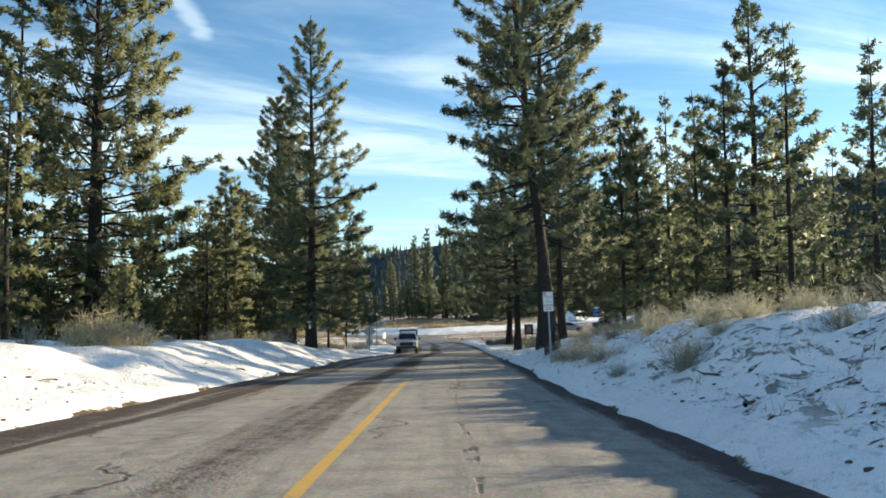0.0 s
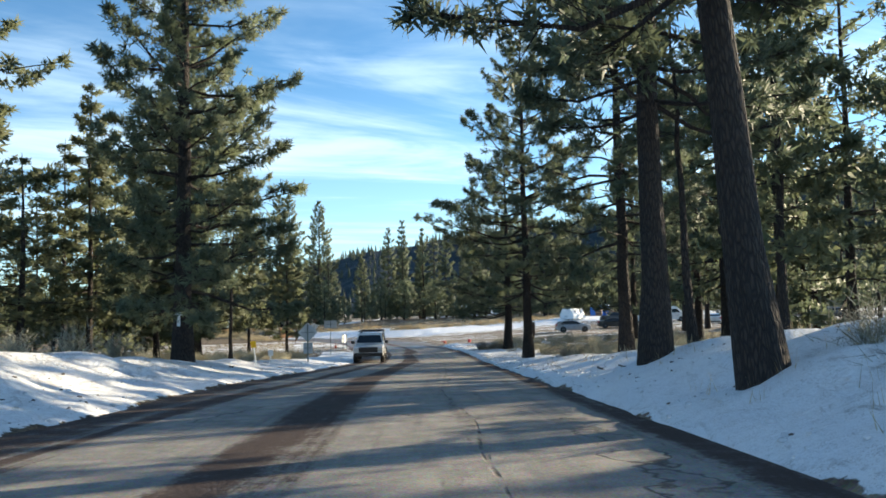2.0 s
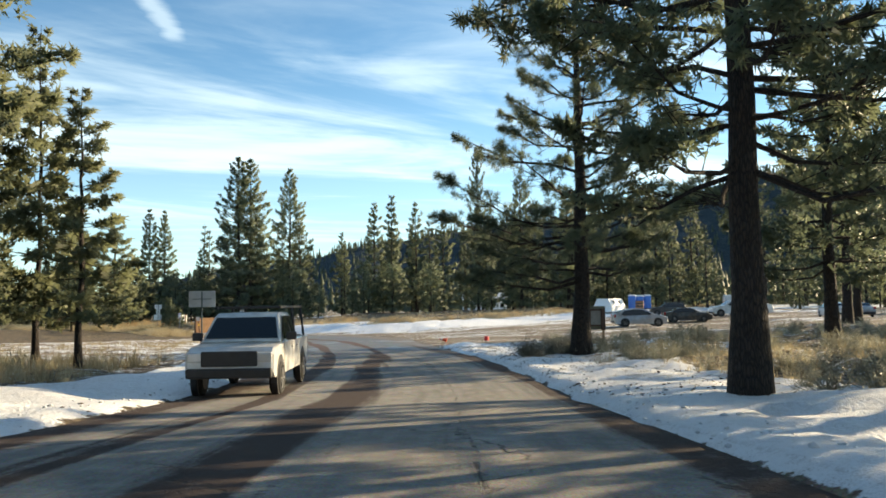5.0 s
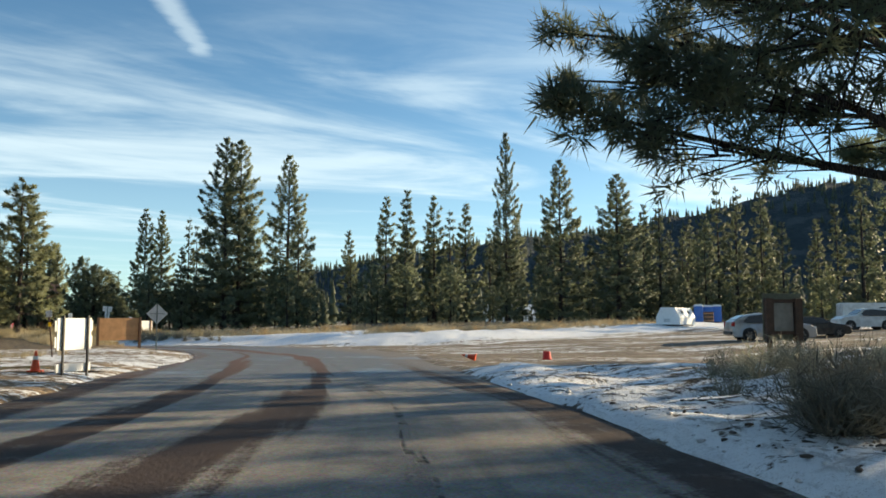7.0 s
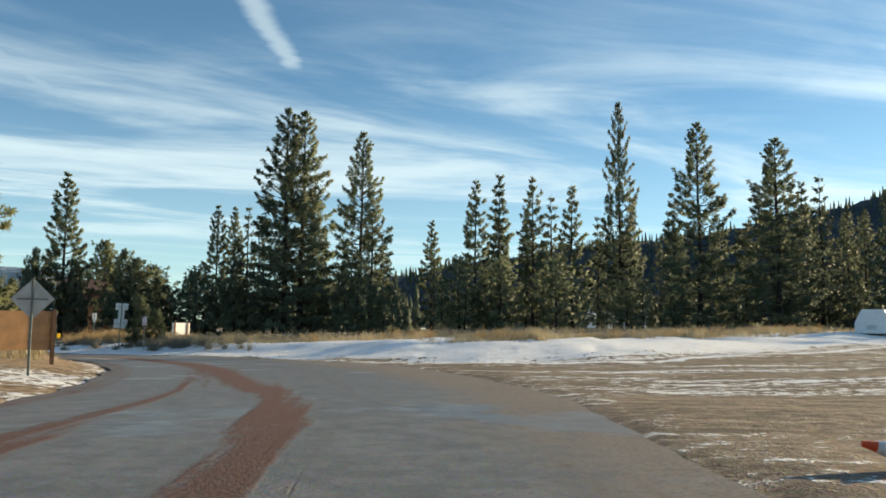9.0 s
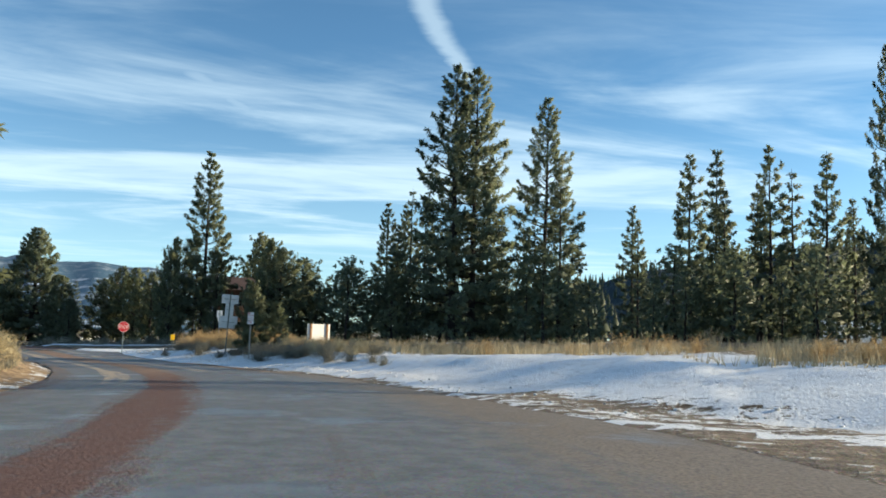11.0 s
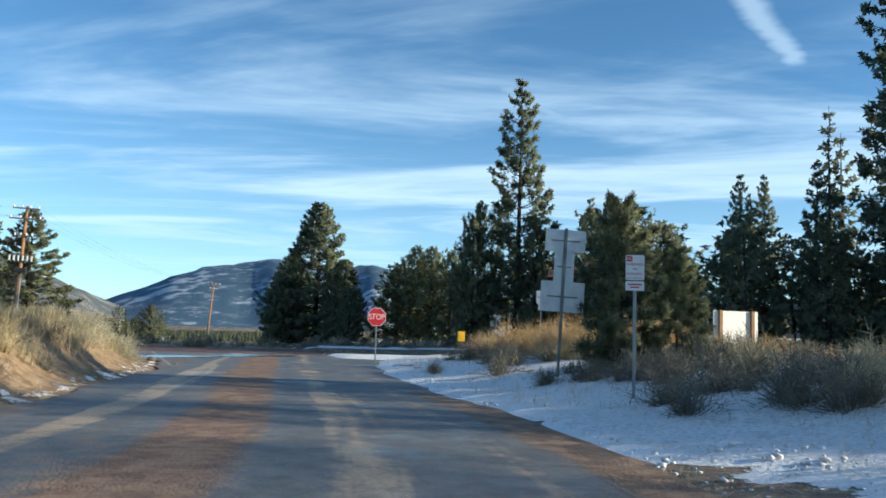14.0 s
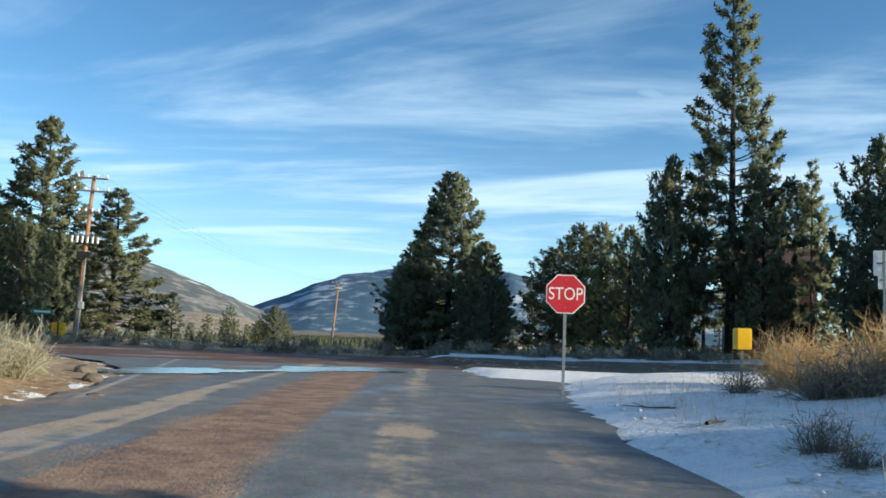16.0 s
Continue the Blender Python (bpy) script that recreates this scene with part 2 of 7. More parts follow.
def road_material(name, red):
    """Worn asphalt, with bands of cinder that the wheels have left; the map holds metres across and along."""
    mat, k = material(name)
    uv = k.t.nodes.new("ShaderNodeSeparateXYZ")
    k.put(uv.inputs[0], k.n("ShaderNodeUVMap", uv_map="across_along"))
    pos = k.n("ShaderNodeTexCoord", 3)
    u, s = uv.outputs[0], uv.outputs[1]
    n1, n2, n3, n4 = k.noise(pos, 0.35, 5), k.noise(pos, 2.4, 6, 0.65), k.noise(pos, 22.0, 4), k.noise(pos, 90.0, 3, 0.7)
    chips = k.n("ShaderNodeTexVoronoi", 1, inputs={"Vector": pos, "Scale": 55.0})
    long = k.n("ShaderNodeCombineXYZ", inputs={0: k.m("MULTIPLY", u, 2.0), 1: k.m("MULTIPLY", s, 0.10), 2: 0.0})
    drag = k.noise(long, 1.6, 5, 0.6)
    wob = k.m("ADD", u, k.m("MULTIPLY", k.m("SUBTRACT", k.noise(long, 0.7, 4), 0.5), 1.5))
    grey = k.mix(k.step(n2, 0.3, 0.7), (0.20, 0.19, 0.175), (0.33, 0.305, 0.27))
    grey = k.mix(k.m("MULTIPLY", k.step(drag, 0.45, 0.68), 0.5), grey, (0.14, 0.134, 0.128))
    grey = k.mix(k.m("MULTIPLY", k.step(n4, 0.5, 0.8), 0.45), grey, (0.30, 0.28, 0.25))
    far = k.step(s, 92.0, 122.0)
    renewed = k.step(k.m("ADD", s, k.m("ADD", k.m("MULTIPLY", u, 0.22), k.m("MULTIPLY", k.m("SUBTRACT", n2, 0.5), 0.9))), 101.4, 101.7)
    late = k.step(s, 150.0, 164.0)
    dusty = k.step(s, 145.0, 155.0)
    # newer asphalt, its colour also darkened and cooled for shade and sky sheen
    grey = k.mix(k.m("MULTIPLY", renewed, 0.88), grey, k.mix(k.step(n2, 0.3, 0.7), (0.102, 0.110, 0.118), (0.168, 0.178, 0.186)))
    grey = k.mix(0.42, grey, chips, "SOFT_LIGHT")
    mud = k.m("MULTIPLY", k.m("MULTIPLY", far, k.m("SUBTRACT", 1.0, k.step(s, 158.0, 172.0))),
              k.step(k.m("ADD", u, k.m("ADD", k.m("MULTIPLY", k.m("SUBTRACT", drag, 0.5), 2.6), k.m("MULTIPLY", k.m("SUBTRACT", n2, 0.5), 1.8))), 1.5, 3.2))
    grey = k.mix(k.m("MULTIPLY", mud, 0.85), grey, k.mix(k.step(n3, 0.3, 0.7), (0.13, 0.098, 0.07), (0.32, 0.25, 0.18)))

    def band(centre, half, amount):
        d = k.m("ABSOLUTE", k.m("SUBTRACT", wob, centre))
        return k.m("MULTIPLY", k.m("SUBTRACT", 1.0, k.step(d, k.m("MULTIPLY", half, 0.25), k.m("MULTIPLY", half, 1.35))), amount)

    cind = k.m("MULTIPLY", band(k.m("SUBTRACT", 2.7, k.m("MULTIPLY", k.step(s, 66.0, 82.0), 0.25)), 0.54, 1.1), k.m("MULTIPLY", k.m("SUBTRACT", 1.0, k.step(s, 174.0, 184.0)), k.m("SUBTRACT", 1.0, k.m("MULTIPLY", far, k.m("SUBTRACT", 1.0, k.step(s, 152.0, 164.0)))))) if not red else 0.0
    start = k.step(s, -2.0, 40.0)
    bend = k.step(s, 118.0, 132.0)
    swing = k.m("MULTIPLY", k.step(s, 84.0, 105.0), k.m("SUBTRACT", 1.0, k.step(s, 112.0, 130.0)))
    main = k.m("ADD", k.m("ADD", -2.0, k.m("MULTIPLY", swing, 1.5)), k.m("SUBTRACT", k.m("MULTIPLY", late, 0.40), k.m("MULTIPLY", bend, 0.35)))
    wide = k.m("ADD", k.m("SUBTRACT", 0.62, k.m("MULTIPLY", swing, 0.24)), k.m("MULTIPLY", bend, k.m("ADD", 0.18, k.m("MULTIPLY", late, 0.10))))
    inner = k.m("ADD", k.m("ADD", -4.5, k.m("MULTIPLY", k.step(s, 36.0, 50.0), 0.75)), k.m("MULTIPLY", k.step(s, 80.0, 104.0), 0.65))
    for centre, half, amount in ((main, wide, k.m("ADD", 0.55, k.m("ADD", k.m("MULTIPLY", start, 0.70), k.m("MULTIPLY", far, -0.10)))),
                                 (inner, 0.34, k.m("SUBTRACT", 1.15, k.m("MULTIPLY", bend, 0.75))), (-5.45, 0.85, k.m("SUBTRACT", 1.05, k.m("MULTIPLY", far, 0.45))), (0.25, 0.22, 0.28)):
        cind = k.m("MAXIMUM", cind, band(centre, half, amount))
    cind = k.step(k.m("ADD", k.m("ADD", cind, k.m("MULTIPLY", k.m("SUBTRACT", n2, 0.5), 1.7)), k.m("ADD", k.m("MULTIPLY", k.m("SUBTRACT", drag, 0.5), 1.0), k.m("MULTIPLY", k.m("SUBTRACT", n3, 0.5), 1.1))), 0.25, 1.10)
    if red:
        cind = k.m("MAXIMUM", cind, k.step(n1, 0.32, 0.52))
    ruddy = k.m("MULTIPLY", far, k.m("SUBTRACT", 1.0, k.step(u, 0.9, 1.6)))
    lava = k.mix(1.0 if red else ruddy, (0.046, 0.028, 0.023), (0.115, 0.060, 0.050))
    lava = k.mix(k.m("MULTIPLY", k.step(n3, 0.45, 0.8), k.m("ADD", 0.10, k.m("MULTIPLY", far, 0.50))), lava, (0.24, 0.140, 0.105))
    # cinder turned tan here: dust, and sunlight put into the colour
    lava = k.mix(k.m("MULTIPLY", late, k.m("ADD", 0.20, k.m("MULTIPLY", k.step(n2, 0.35, 0.65), 0.5))), lava, (0.41, 0.285, 0.195))
    tan = k.mix(k.step(n3, 0.3, 0.7), (0.33, 0.255, 0.180), (0.50, 0.40, 0.295))
    dust = k.m("MULTIPLY", dusty, k.m("MAXIMUM", band(-3.7, 0.30, 1.0), k.m("MAXIMUM", band(-0.15, 0.50, k.m("MULTIPLY", k.step(s, 156.0, 164.0), k.m("ADD", 0.60, k.m("MULTIPLY", k.step(k.noise(pos, 0.28, 3), 0.42, 0.60), 0.50)))), band(1.5, 0.35, 0.5))))
    dust = k.step(k.m("ADD", dust, k.m("ADD", k.m("MULTIPLY", k.m("SUBTRACT", n2, 0.5), 1.6), k.m("MULTIPLY", k.m("SUBTRACT", drag, 0.5), 1.4))), 0.42, 1.05)
    c = k.mix(dust, grey, tan)
    c = k.mix(cind, c, lava)
    # cracks
    warp = k.n("ShaderNodeVectorMath", operation="ADD", inputs={0: pos, 1: k.n("ShaderNodeTexNoise", 1, inputs={"Vector": pos, "Scale": 1.3, "Detail": 5.0})})
    edge = k.n("ShaderNodeTexVoronoi", inputs={"Vector": warp, "Scale": 0.24}, feature="DISTANCE_TO_EDGE")
    crack = k.m("MULTIPLY", k.m("SUBTRACT", 1.0, k.step(edge, 0.001, 0.009)), k.m("MULTIPLY", k.step(n1, 0.46, 0.56), k.m("SUBTRACT", 1.0, k.step(s, 60.0, 90.0))))
    seam = k.m("MULTIPLY", k.m("SUBTRACT", 1.0, k.step(k.m("ABSOLUTE", k.m("SUBTRACT", wob, 0.28)), 0.01, 0.05)), k.m("MULTIPLY", k.step(n2, 0.45, 0.6), k.m("SUBTRACT", 1.0, far)))
    crack = k.m("MAXIMUM", crack, seam)
    c = k.mix(k.m("MULTIPLY", crack, 0.8), c, (0.03, 0.027, 0.025))
    if not red:
        line = k.m("MULTIPLY", k.m("SUBTRACT", 1.0, k.step(k.m("ABSOLUTE", k.m("SUBTRACT", u, -1.06)), 0.05, 0.075)),
                   k.m("MULTIPLY", k.m("SUBTRACT", 1.0, k.step(s, 18.0, 30.0)), k.step(k.m("ADD", n2, k.m("MULTIPLY", n3, 0.5)), 0.48, 0.72)))
        c = k.mix(k.m("MULTIPLY", line, 0.85), c, (0.55, 0.33, 0.06))
        kerbside = k.m("ADD", k.m("ADD", u, 4.75), k.m("MULTIPLY", k.m("MAXIMUM", k.m("SUBTRACT", s, 188.0), 0.0), 0.2))
        edge_line = k.m("MULTIPLY", k.m("SUBTRACT", 1.0, k.step(k.m("ABSOLUTE", kerbside), 0.05, 0.08)), k.m("MULTIPLY", k.step(s, 188.5, 190.0), k.step(k.m("ADD", n2, k.m("MULTIPLY", n3, 0.5)), 0.50, 0.75)))
        c = k.mix(k.m("MULTIPLY", edge_line, 0.42), c, (0.58, 0.57, 0.55))
    wet = k.m("MULTIPLY", k.step(n1, 0.56, 0.66), k.m("SUBTRACT", 1.0, cind))
    h = k.m("SUBTRACT", k.m("ADD", k.m("MULTIPLY", n4, 0.5), k.m("ADD", k.m("MULTIPLY", cind, k.m("MULTIPLY", n3, 1.2)), k.m("MULTIPLY", n3, 0.4))), crack)
    finish(k, c, k.m("SUBTRACT", k.m("SUBTRACT", 0.9, k.m("MULTIPLY", wet, 0.30 if not red else 0.5)), k.m("MULTIPLY", k.m("MULTIPLY", renewed, 0.28), k.m("SUBTRACT", 1.0, cind))), 0, h, 0.6, 0.02, 0.4)
    return mat


M["ground"] = ground_material()
M["road"] = road_material("worn_asphalt", False)
M["cinder"] = road_material("cinder_covered_asphalt", True)
M["steel"] = plain("galvanised_steel", (0.30, 0.34, 0.35), 0.45, 0.7, 0.15, 5)
M["post"] = plain("weathered_steel_post", (0.16, 0.19, 0.18), 0.6, 0.4, 0.25, 5)
M["alu"] = plain("bare_aluminium", (0.50, 0.52, 0.53), 0.45, 0.55, 0.12, 4)
M["red"] = plain("sign_red", (0.52, 0.022, 0.032), 0.4, 0, 0.1, 3)
M["white"] = plain("white_paint", (0.78, 0.78, 0.76), 0.5, 0, 0.06, 3)
M["green"] = plain("sign_green", (0.02, 0.22, 0.12), 0.4, 0, 0.1, 3)
M["yellow"] = plain("yellow_plastic", (0.86, 0.50, 0.012), 0.4, 0, 0.08, 3)
M["black"] = plain("black_paint", (0.02, 0.02, 0.022), 0.5, 0, 0.2)
M["orange"] = plain("orange_plastic", (0.80, 0.10, 0.03), 0.45, 0, 0.1)
M["brick_red"] = plain("red_plastic", (0.70, 0.03, 0.03), 0.4, 0, 0.1)
M["pale_wood"] = plain("pale_weathered_wood", (0.30, 0.27, 0.23), 0.85, 0, 0.2, 4, 0.3)
M["brown"] = plain("stained_board", (0.46, 0.25, 0.12), 0.75, 0, 0.22, 2.5, 0.2)
M["post_wood"] = plain("dark_timber", (0.10, 0.055, 0.035), 0.85, 0, 0.3, 6, 0.3)
M["pole"] = plain("pole_timber", (0.30, 0.165, 0.085), 0.8, 0, 0.3, 3, 0.3)
M["grey_wood"] = plain("weathered_timber", (0.14, 0.12, 0.10), 0.85, 0, 0.25, 5, 0.3)
M["board_olive"] = plain("olive_stained_board", (0.17, 0.165, 0.11), 0.8, 0, 0.22, 4, 0.25)
M["blue"] = plain("blue_plastic", (0.03, 0.16, 0.52), 0.45, 0, 0.1, 3)
M["rubber"] = plain("tyre_rubber", (0.018, 0.018, 0.018), 0.85, 0, 0.3, 12)
M["rim"] = plain("wheel_alloy", (0.35, 0.35, 0.36), 0.35, 0.8, 0.1)
M["trim"] = plain("black_trim", (0.025, 0.026, 0.028), 0.55, 0, 0.2)
M["chrome"] = plain("chrome", (0.6, 0.6, 0.62), 0.2, 1.0, 0.05)
M["lamp"] = plain("lamp_lens", (0.65, 0.66, 0.66), 0.15, 0.2, 0.05)
M["tail"] = plain("tail_lamp_lens", (0.42, 0.015, 0.02), 0.2, 0, 0.1)
M["rust"] = plain("brown_roof", (0.085, 0.052, 0.042), 0.7, 0.1, 0.3, 2)


def car_paint(name, color, metal=0.3):
    mat, k = material(name)
    pos = k.n("ShaderNodeTexCoord", 3)
    dirt = k.step(k.m("ADD", k.noise(pos, 2.5, 5), k.m("MULTIPLY", k.noise(pos, 18, 3), 0.25)), 0.5, 0.85)
    finish(k, k.mix(k.m("MULTIPLY", dirt, 0.35), color, (0.20, 0.16, 0.12)), k.m("ADD", 0.28, k.m("MULTIPLY", dirt, 0.35)), metal, extra={"Coat Weight": 0.5})
    return mat


M["car_white"] = car_paint("white_car_paint", (0.72, 0.72, 0.70), 0.0)
M["car_silver"] = car_paint("silver_car_paint", (0.42, 0.43, 0.45), 0.5)
M["car_black"] = car_paint("black_car_paint", (0.016, 0.016, 0.018), 0.0)
M["car_grey"] = car_paint("dark_grey_car_paint", (0.06, 0.065, 0.07), 0.3)
M["car_blue"] = car_paint("dark_blue_car_paint", (0.03, 0.06, 0.14), 0.3)
mat, k = material("dark_glass")
finish(k, (0.012, 0.015, 0.017), 0.06, 0, spec=0.6)
M["glass"] = mat
mat, k = material("puddle_water")
finish(k, k.mix(k.step(k.noise(k.n("ShaderNodeTexCoord", 3), 1.2, 4), 0.3, 0.7), (0.20, 0.115, 0.06), (0.26, 0.16, 0.09)), 0.12, 0, k.noise(k.n("ShaderNodeTexCoord", 3), 5.0), 0.05)
M["puddle"] = mat
mat, k = material("wet_ice")
finish(k, k.mix(k.step(k.noise(k.n("ShaderNodeTexCoord", 3), 0.9, 5), 0.35, 0.65), (0.09, 0.11, 0.13), (0.28, 0.35, 0.43)), 0.16, 0, k.noise(k.n("ShaderNodeTexCoord", 3), 3.0), 0.08)
M["ice"] = mat
mat, k = material("snow_crumbs")
finish(k, k.mix(k.step(k.noise(k.n("ShaderNodeTexCoord", 3), 4.0, 4), 0.4, 0.7), (0.62, 0.62, 0.63), (0.86, 0.87, 0.88)), 0.6, 0, k.noise(k.n("ShaderNodeTexCoord", 3), 30.0), 0.5)
M["snow"] = mat


def hill_material(name, woods, open_land, snow_amount, scale, haze=0.0, painted_haze_color=(0.22, 0.30, 0.42)):
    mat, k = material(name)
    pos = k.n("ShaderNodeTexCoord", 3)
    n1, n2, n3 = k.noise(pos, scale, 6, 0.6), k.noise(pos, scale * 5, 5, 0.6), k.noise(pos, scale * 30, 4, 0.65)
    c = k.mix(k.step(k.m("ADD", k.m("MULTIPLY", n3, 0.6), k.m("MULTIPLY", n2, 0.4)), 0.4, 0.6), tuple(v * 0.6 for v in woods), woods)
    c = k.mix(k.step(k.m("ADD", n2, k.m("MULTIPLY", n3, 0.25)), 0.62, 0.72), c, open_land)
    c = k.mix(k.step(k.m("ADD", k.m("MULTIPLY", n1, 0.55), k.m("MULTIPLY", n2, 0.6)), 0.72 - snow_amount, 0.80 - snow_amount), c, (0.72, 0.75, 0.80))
    # distance haze is painted into the base colour
    c = k.mix(haze, c, painted_haze_color)
    finish(k, c, 0.95, 0, n3, 0.7, 4.0, 0.1)
    return mat


# the last share and colour are painted air haze, mixed over each slope
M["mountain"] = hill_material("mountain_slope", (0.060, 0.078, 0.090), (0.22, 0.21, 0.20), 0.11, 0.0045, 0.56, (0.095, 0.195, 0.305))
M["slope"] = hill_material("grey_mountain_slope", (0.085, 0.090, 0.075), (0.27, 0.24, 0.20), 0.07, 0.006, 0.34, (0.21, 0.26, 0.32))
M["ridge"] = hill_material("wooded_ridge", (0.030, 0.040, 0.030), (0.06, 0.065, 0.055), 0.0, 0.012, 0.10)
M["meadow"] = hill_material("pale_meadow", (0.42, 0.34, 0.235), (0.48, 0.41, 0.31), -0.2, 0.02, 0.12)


# ---- mesh helpers ----
def mesh_object(name, verts, faces, mat, parent=None, label="", smooth=False):
    me = bpy.data.meshes.new(name)
    verts = np.asarray(verts, dtype=np.float32).reshape(-1, 3)
    if isinstance(faces, np.ndarray):
        n, c = faces.shape
        me.vertices.add(len(verts))
        me.vertices.foreach_set("co", verts.ravel())
        me.loops.add(n * c)
        me.loops.foreach_set("vertex_index", faces.astype(np.int32).ravel())
        me.polygons.add(n)
        me.polygons.foreach_set("loop_start", np.arange(0, n * c, c, dtype=np.int32))
        me.polygons.foreach_set("loop_total", np.full(n, c, dtype=np.int32))
        me.update(calc_edges=True)
    else:
        me.from_pydata([tuple(v) for v in verts.tolist()], [], faces)
    if smooth:
        me.polygons.foreach_set("use_smooth", np.ones(len(me.polygons), dtype=bool))
    me.materials.append(mat)
    ob = new(name, me)
    if parent is not None:
        ob.parent = parent
    if label:
        ob["label"] = label
    return ob


def part(name, bm, mat, parent, label="", smooth=False):
    """Links a bmesh as one mesh object under a thing or a part."""
    bmesh.ops.recalc_face_normals(bm, faces=bm.faces)
    me = bpy.data.meshes.new(name)
    bm.to_mesh(me)
    bm.free()
    if smooth:
        me.polygons.foreach_set("use_smooth", np.ones(len(me.polygons), dtype=bool))
    me.materials.append(mat)
    ob = new(name, me)
    ob.parent = parent
    if label:
        ob["label"] = label
    return ob


def thing(name, m, label, category, group=""):
    """An empty at a thing's base, which carries its parts."""
    ob = new(name)
    ob.empty_display_size = 0.2
    ob.matrix_basis = m
    return tagged(ob, label, category, group)


def box(bm, size, at=(0, 0, 0), turn=None, bevel=0.0):
    m = Matrix.Translation(at) @ (turn if turn is not None else Matrix()) @ Matrix.Diagonal((*size, 1))
    made = bmesh.ops.create_cube(bm, size=1.0, matrix=m)
    if bevel:
        edges = list({e for v in made["verts"] for e in v.link_edges})
        bmesh.ops.bevel(bm, geom=edges, offset=bevel, segments=2, affect="EDGES", profile=0.6)
    return bm


def rod(bm, a, b, r0, r1=None, sides=10):
    a, b = Vector(a), Vector(b)
    d = b - a
    m = Matrix.Translation((a + b) / 2) @ d.to_track_quat("Z", "Y").to_matrix().to_4x4()
    bmesh.ops.create_cone(bm, cap_ends=True, segments=sides, radius1=r0, radius2=r0 if r1 is None else r1, depth=d.length, matrix=m)
    return bm


def plate(bm, outline, thick, m=None):
    """A flat plate with the given outline in x and z, its front towards -y."""
    front = [bm.verts.new((x, -thick / 2, z)) for x, z in outline]
    back = [bm.verts.new((x, thick / 2, z)) for x, z in outline]
    bm.faces.new(front)
    bm.faces.new(back[::-1])
    for i in range(len(outline)):
        j = (i + 1) % len(outline)
        bm.faces.new((front[j], front[i], back[i], back[j]))
    if m is not None:
        bmesh.ops.transform(bm, matrix=m, verts=front + back)
    return bm


def rounded(w_, h_, r, n=4, cx=0.0, cz=0.0):
    pts = []
    for sx, sz, a0 in ((1, -1, -90), (1, 1, 0), (-1, 1, 90), (-1, -1, 180)):
        for i in range(n + 1):
            a = radians(a0 + 90 * i / n)
            pts.append((cx + sx * (w_ / 2 - r) + r * math.cos(a), cz + sz * (h_ / 2 - r) + r * math.sin(a)))
    return pts


def words(text, size, mat, parent, at, label="", align="CENTER"):
    """Flat lettering that faces -y, as a mesh of its own."""
    cu = bpy.data.curves.new("lettering", "FONT")
    cu.body, cu.size, cu.align_x, cu.align_y, cu.extrude = text, size, align, "CENTER", 0.0015
    tmp = bpy.data.objects.new("lettering", cu)
    scene.collection.objects.link(tmp)
    me = bpy.data.meshes.new_from_object(tmp.evaluated_get(bpy.context.evaluated_depsgraph_get()))
    bpy.data.objects.remove(tmp)
    ob = new("lettering", me)
    me.materials.clear()
    me.materials.append(mat)
    ob.parent = parent
    ob.matrix_basis = pose(*at, 90, 0, 0)
    if label:
        ob["label"] = label
    return ob


# ---- the lie of the land ----
TRACK = np.array([(0.0, -40.0, 1.9 + EYE)] + [r[1:4] for r in ROWS] + [(-37.08 - 77, 165.13 + 64, ROWS[-1][3] - 0.75)])
TRACK[:, 2] -= EYE
ARC = np.concatenate([[0], np.cumsum(np.hypot(*np.diff(TRACK[:, :2], axis=0).T))]) - 40.0


def smooth(v, lo, hi):
    f = np.clip((v - lo) / (hi - lo), 0, 1)
    return f * f * (3 - 2 * f)


def along(x, y):
    """Metres to the right of the lane's line, metres along it, and the road's height there."""
    x, y = np.asarray(x, float), np.asarray(y, float)
    best, u, s, z = np.full(x.shape, 1e18), np.zeros(x.shape), np.zeros(x.shape), np.zeros(x.shape)
    for i in range(len(TRACK) - 1):
        a, b = TRACK[i], TRACK[i + 1]
        d = b[:2] - a[:2]
        ll = d @ d
        f = np.clip(((x - a[0]) * d[0] + (y - a[1]) * d[1]) / ll, 0, 1)
        ex, ey = x - a[0] - f * d[0], y - a[1] - f * d[1]
        q = ex * ex + ey * ey
        near = q < best
        side = np.sign(ex * d[1] - ey * d[0])
        best = np.where(near, q, best)
        u = np.where(near, side * np.sqrt(q), u)
        s = np.where(near, ARC[i] + f * math.sqrt(ll), s)
        z = np.where(near, a[2] + f * (b[2] - a[2]), z)
    return u, s, z


def to_line(x, y, line):
    """Signed distance to an open line; positive on its left."""
    x, y = np.asarray(x, float), np.asarray(y, float)
    best, out = np.full(x.shape, 1e18), np.zeros(x.shape)
    for a, b in zip(line[:-1], line[1:]):
        d = (b[0] - a[0], b[1] - a[1])
        f = np.clip(((x - a[0]) * d[0] + (y - a[1]) * d[1]) / (d[0] ** 2 + d[1] ** 2), 0, 1)
        ex, ey = x - a[0] - f * d[0], y - a[1] - f * d[1]
        q = ex * ex + ey * ey
        near = q < best
        best = np.where(near, q, best)
        out = np.where(near, np.sign(d[0] * ey - d[1] * ex) * np.sqrt(q), out)
    return out


_table = np.random.RandomState(7).rand(256, 256)


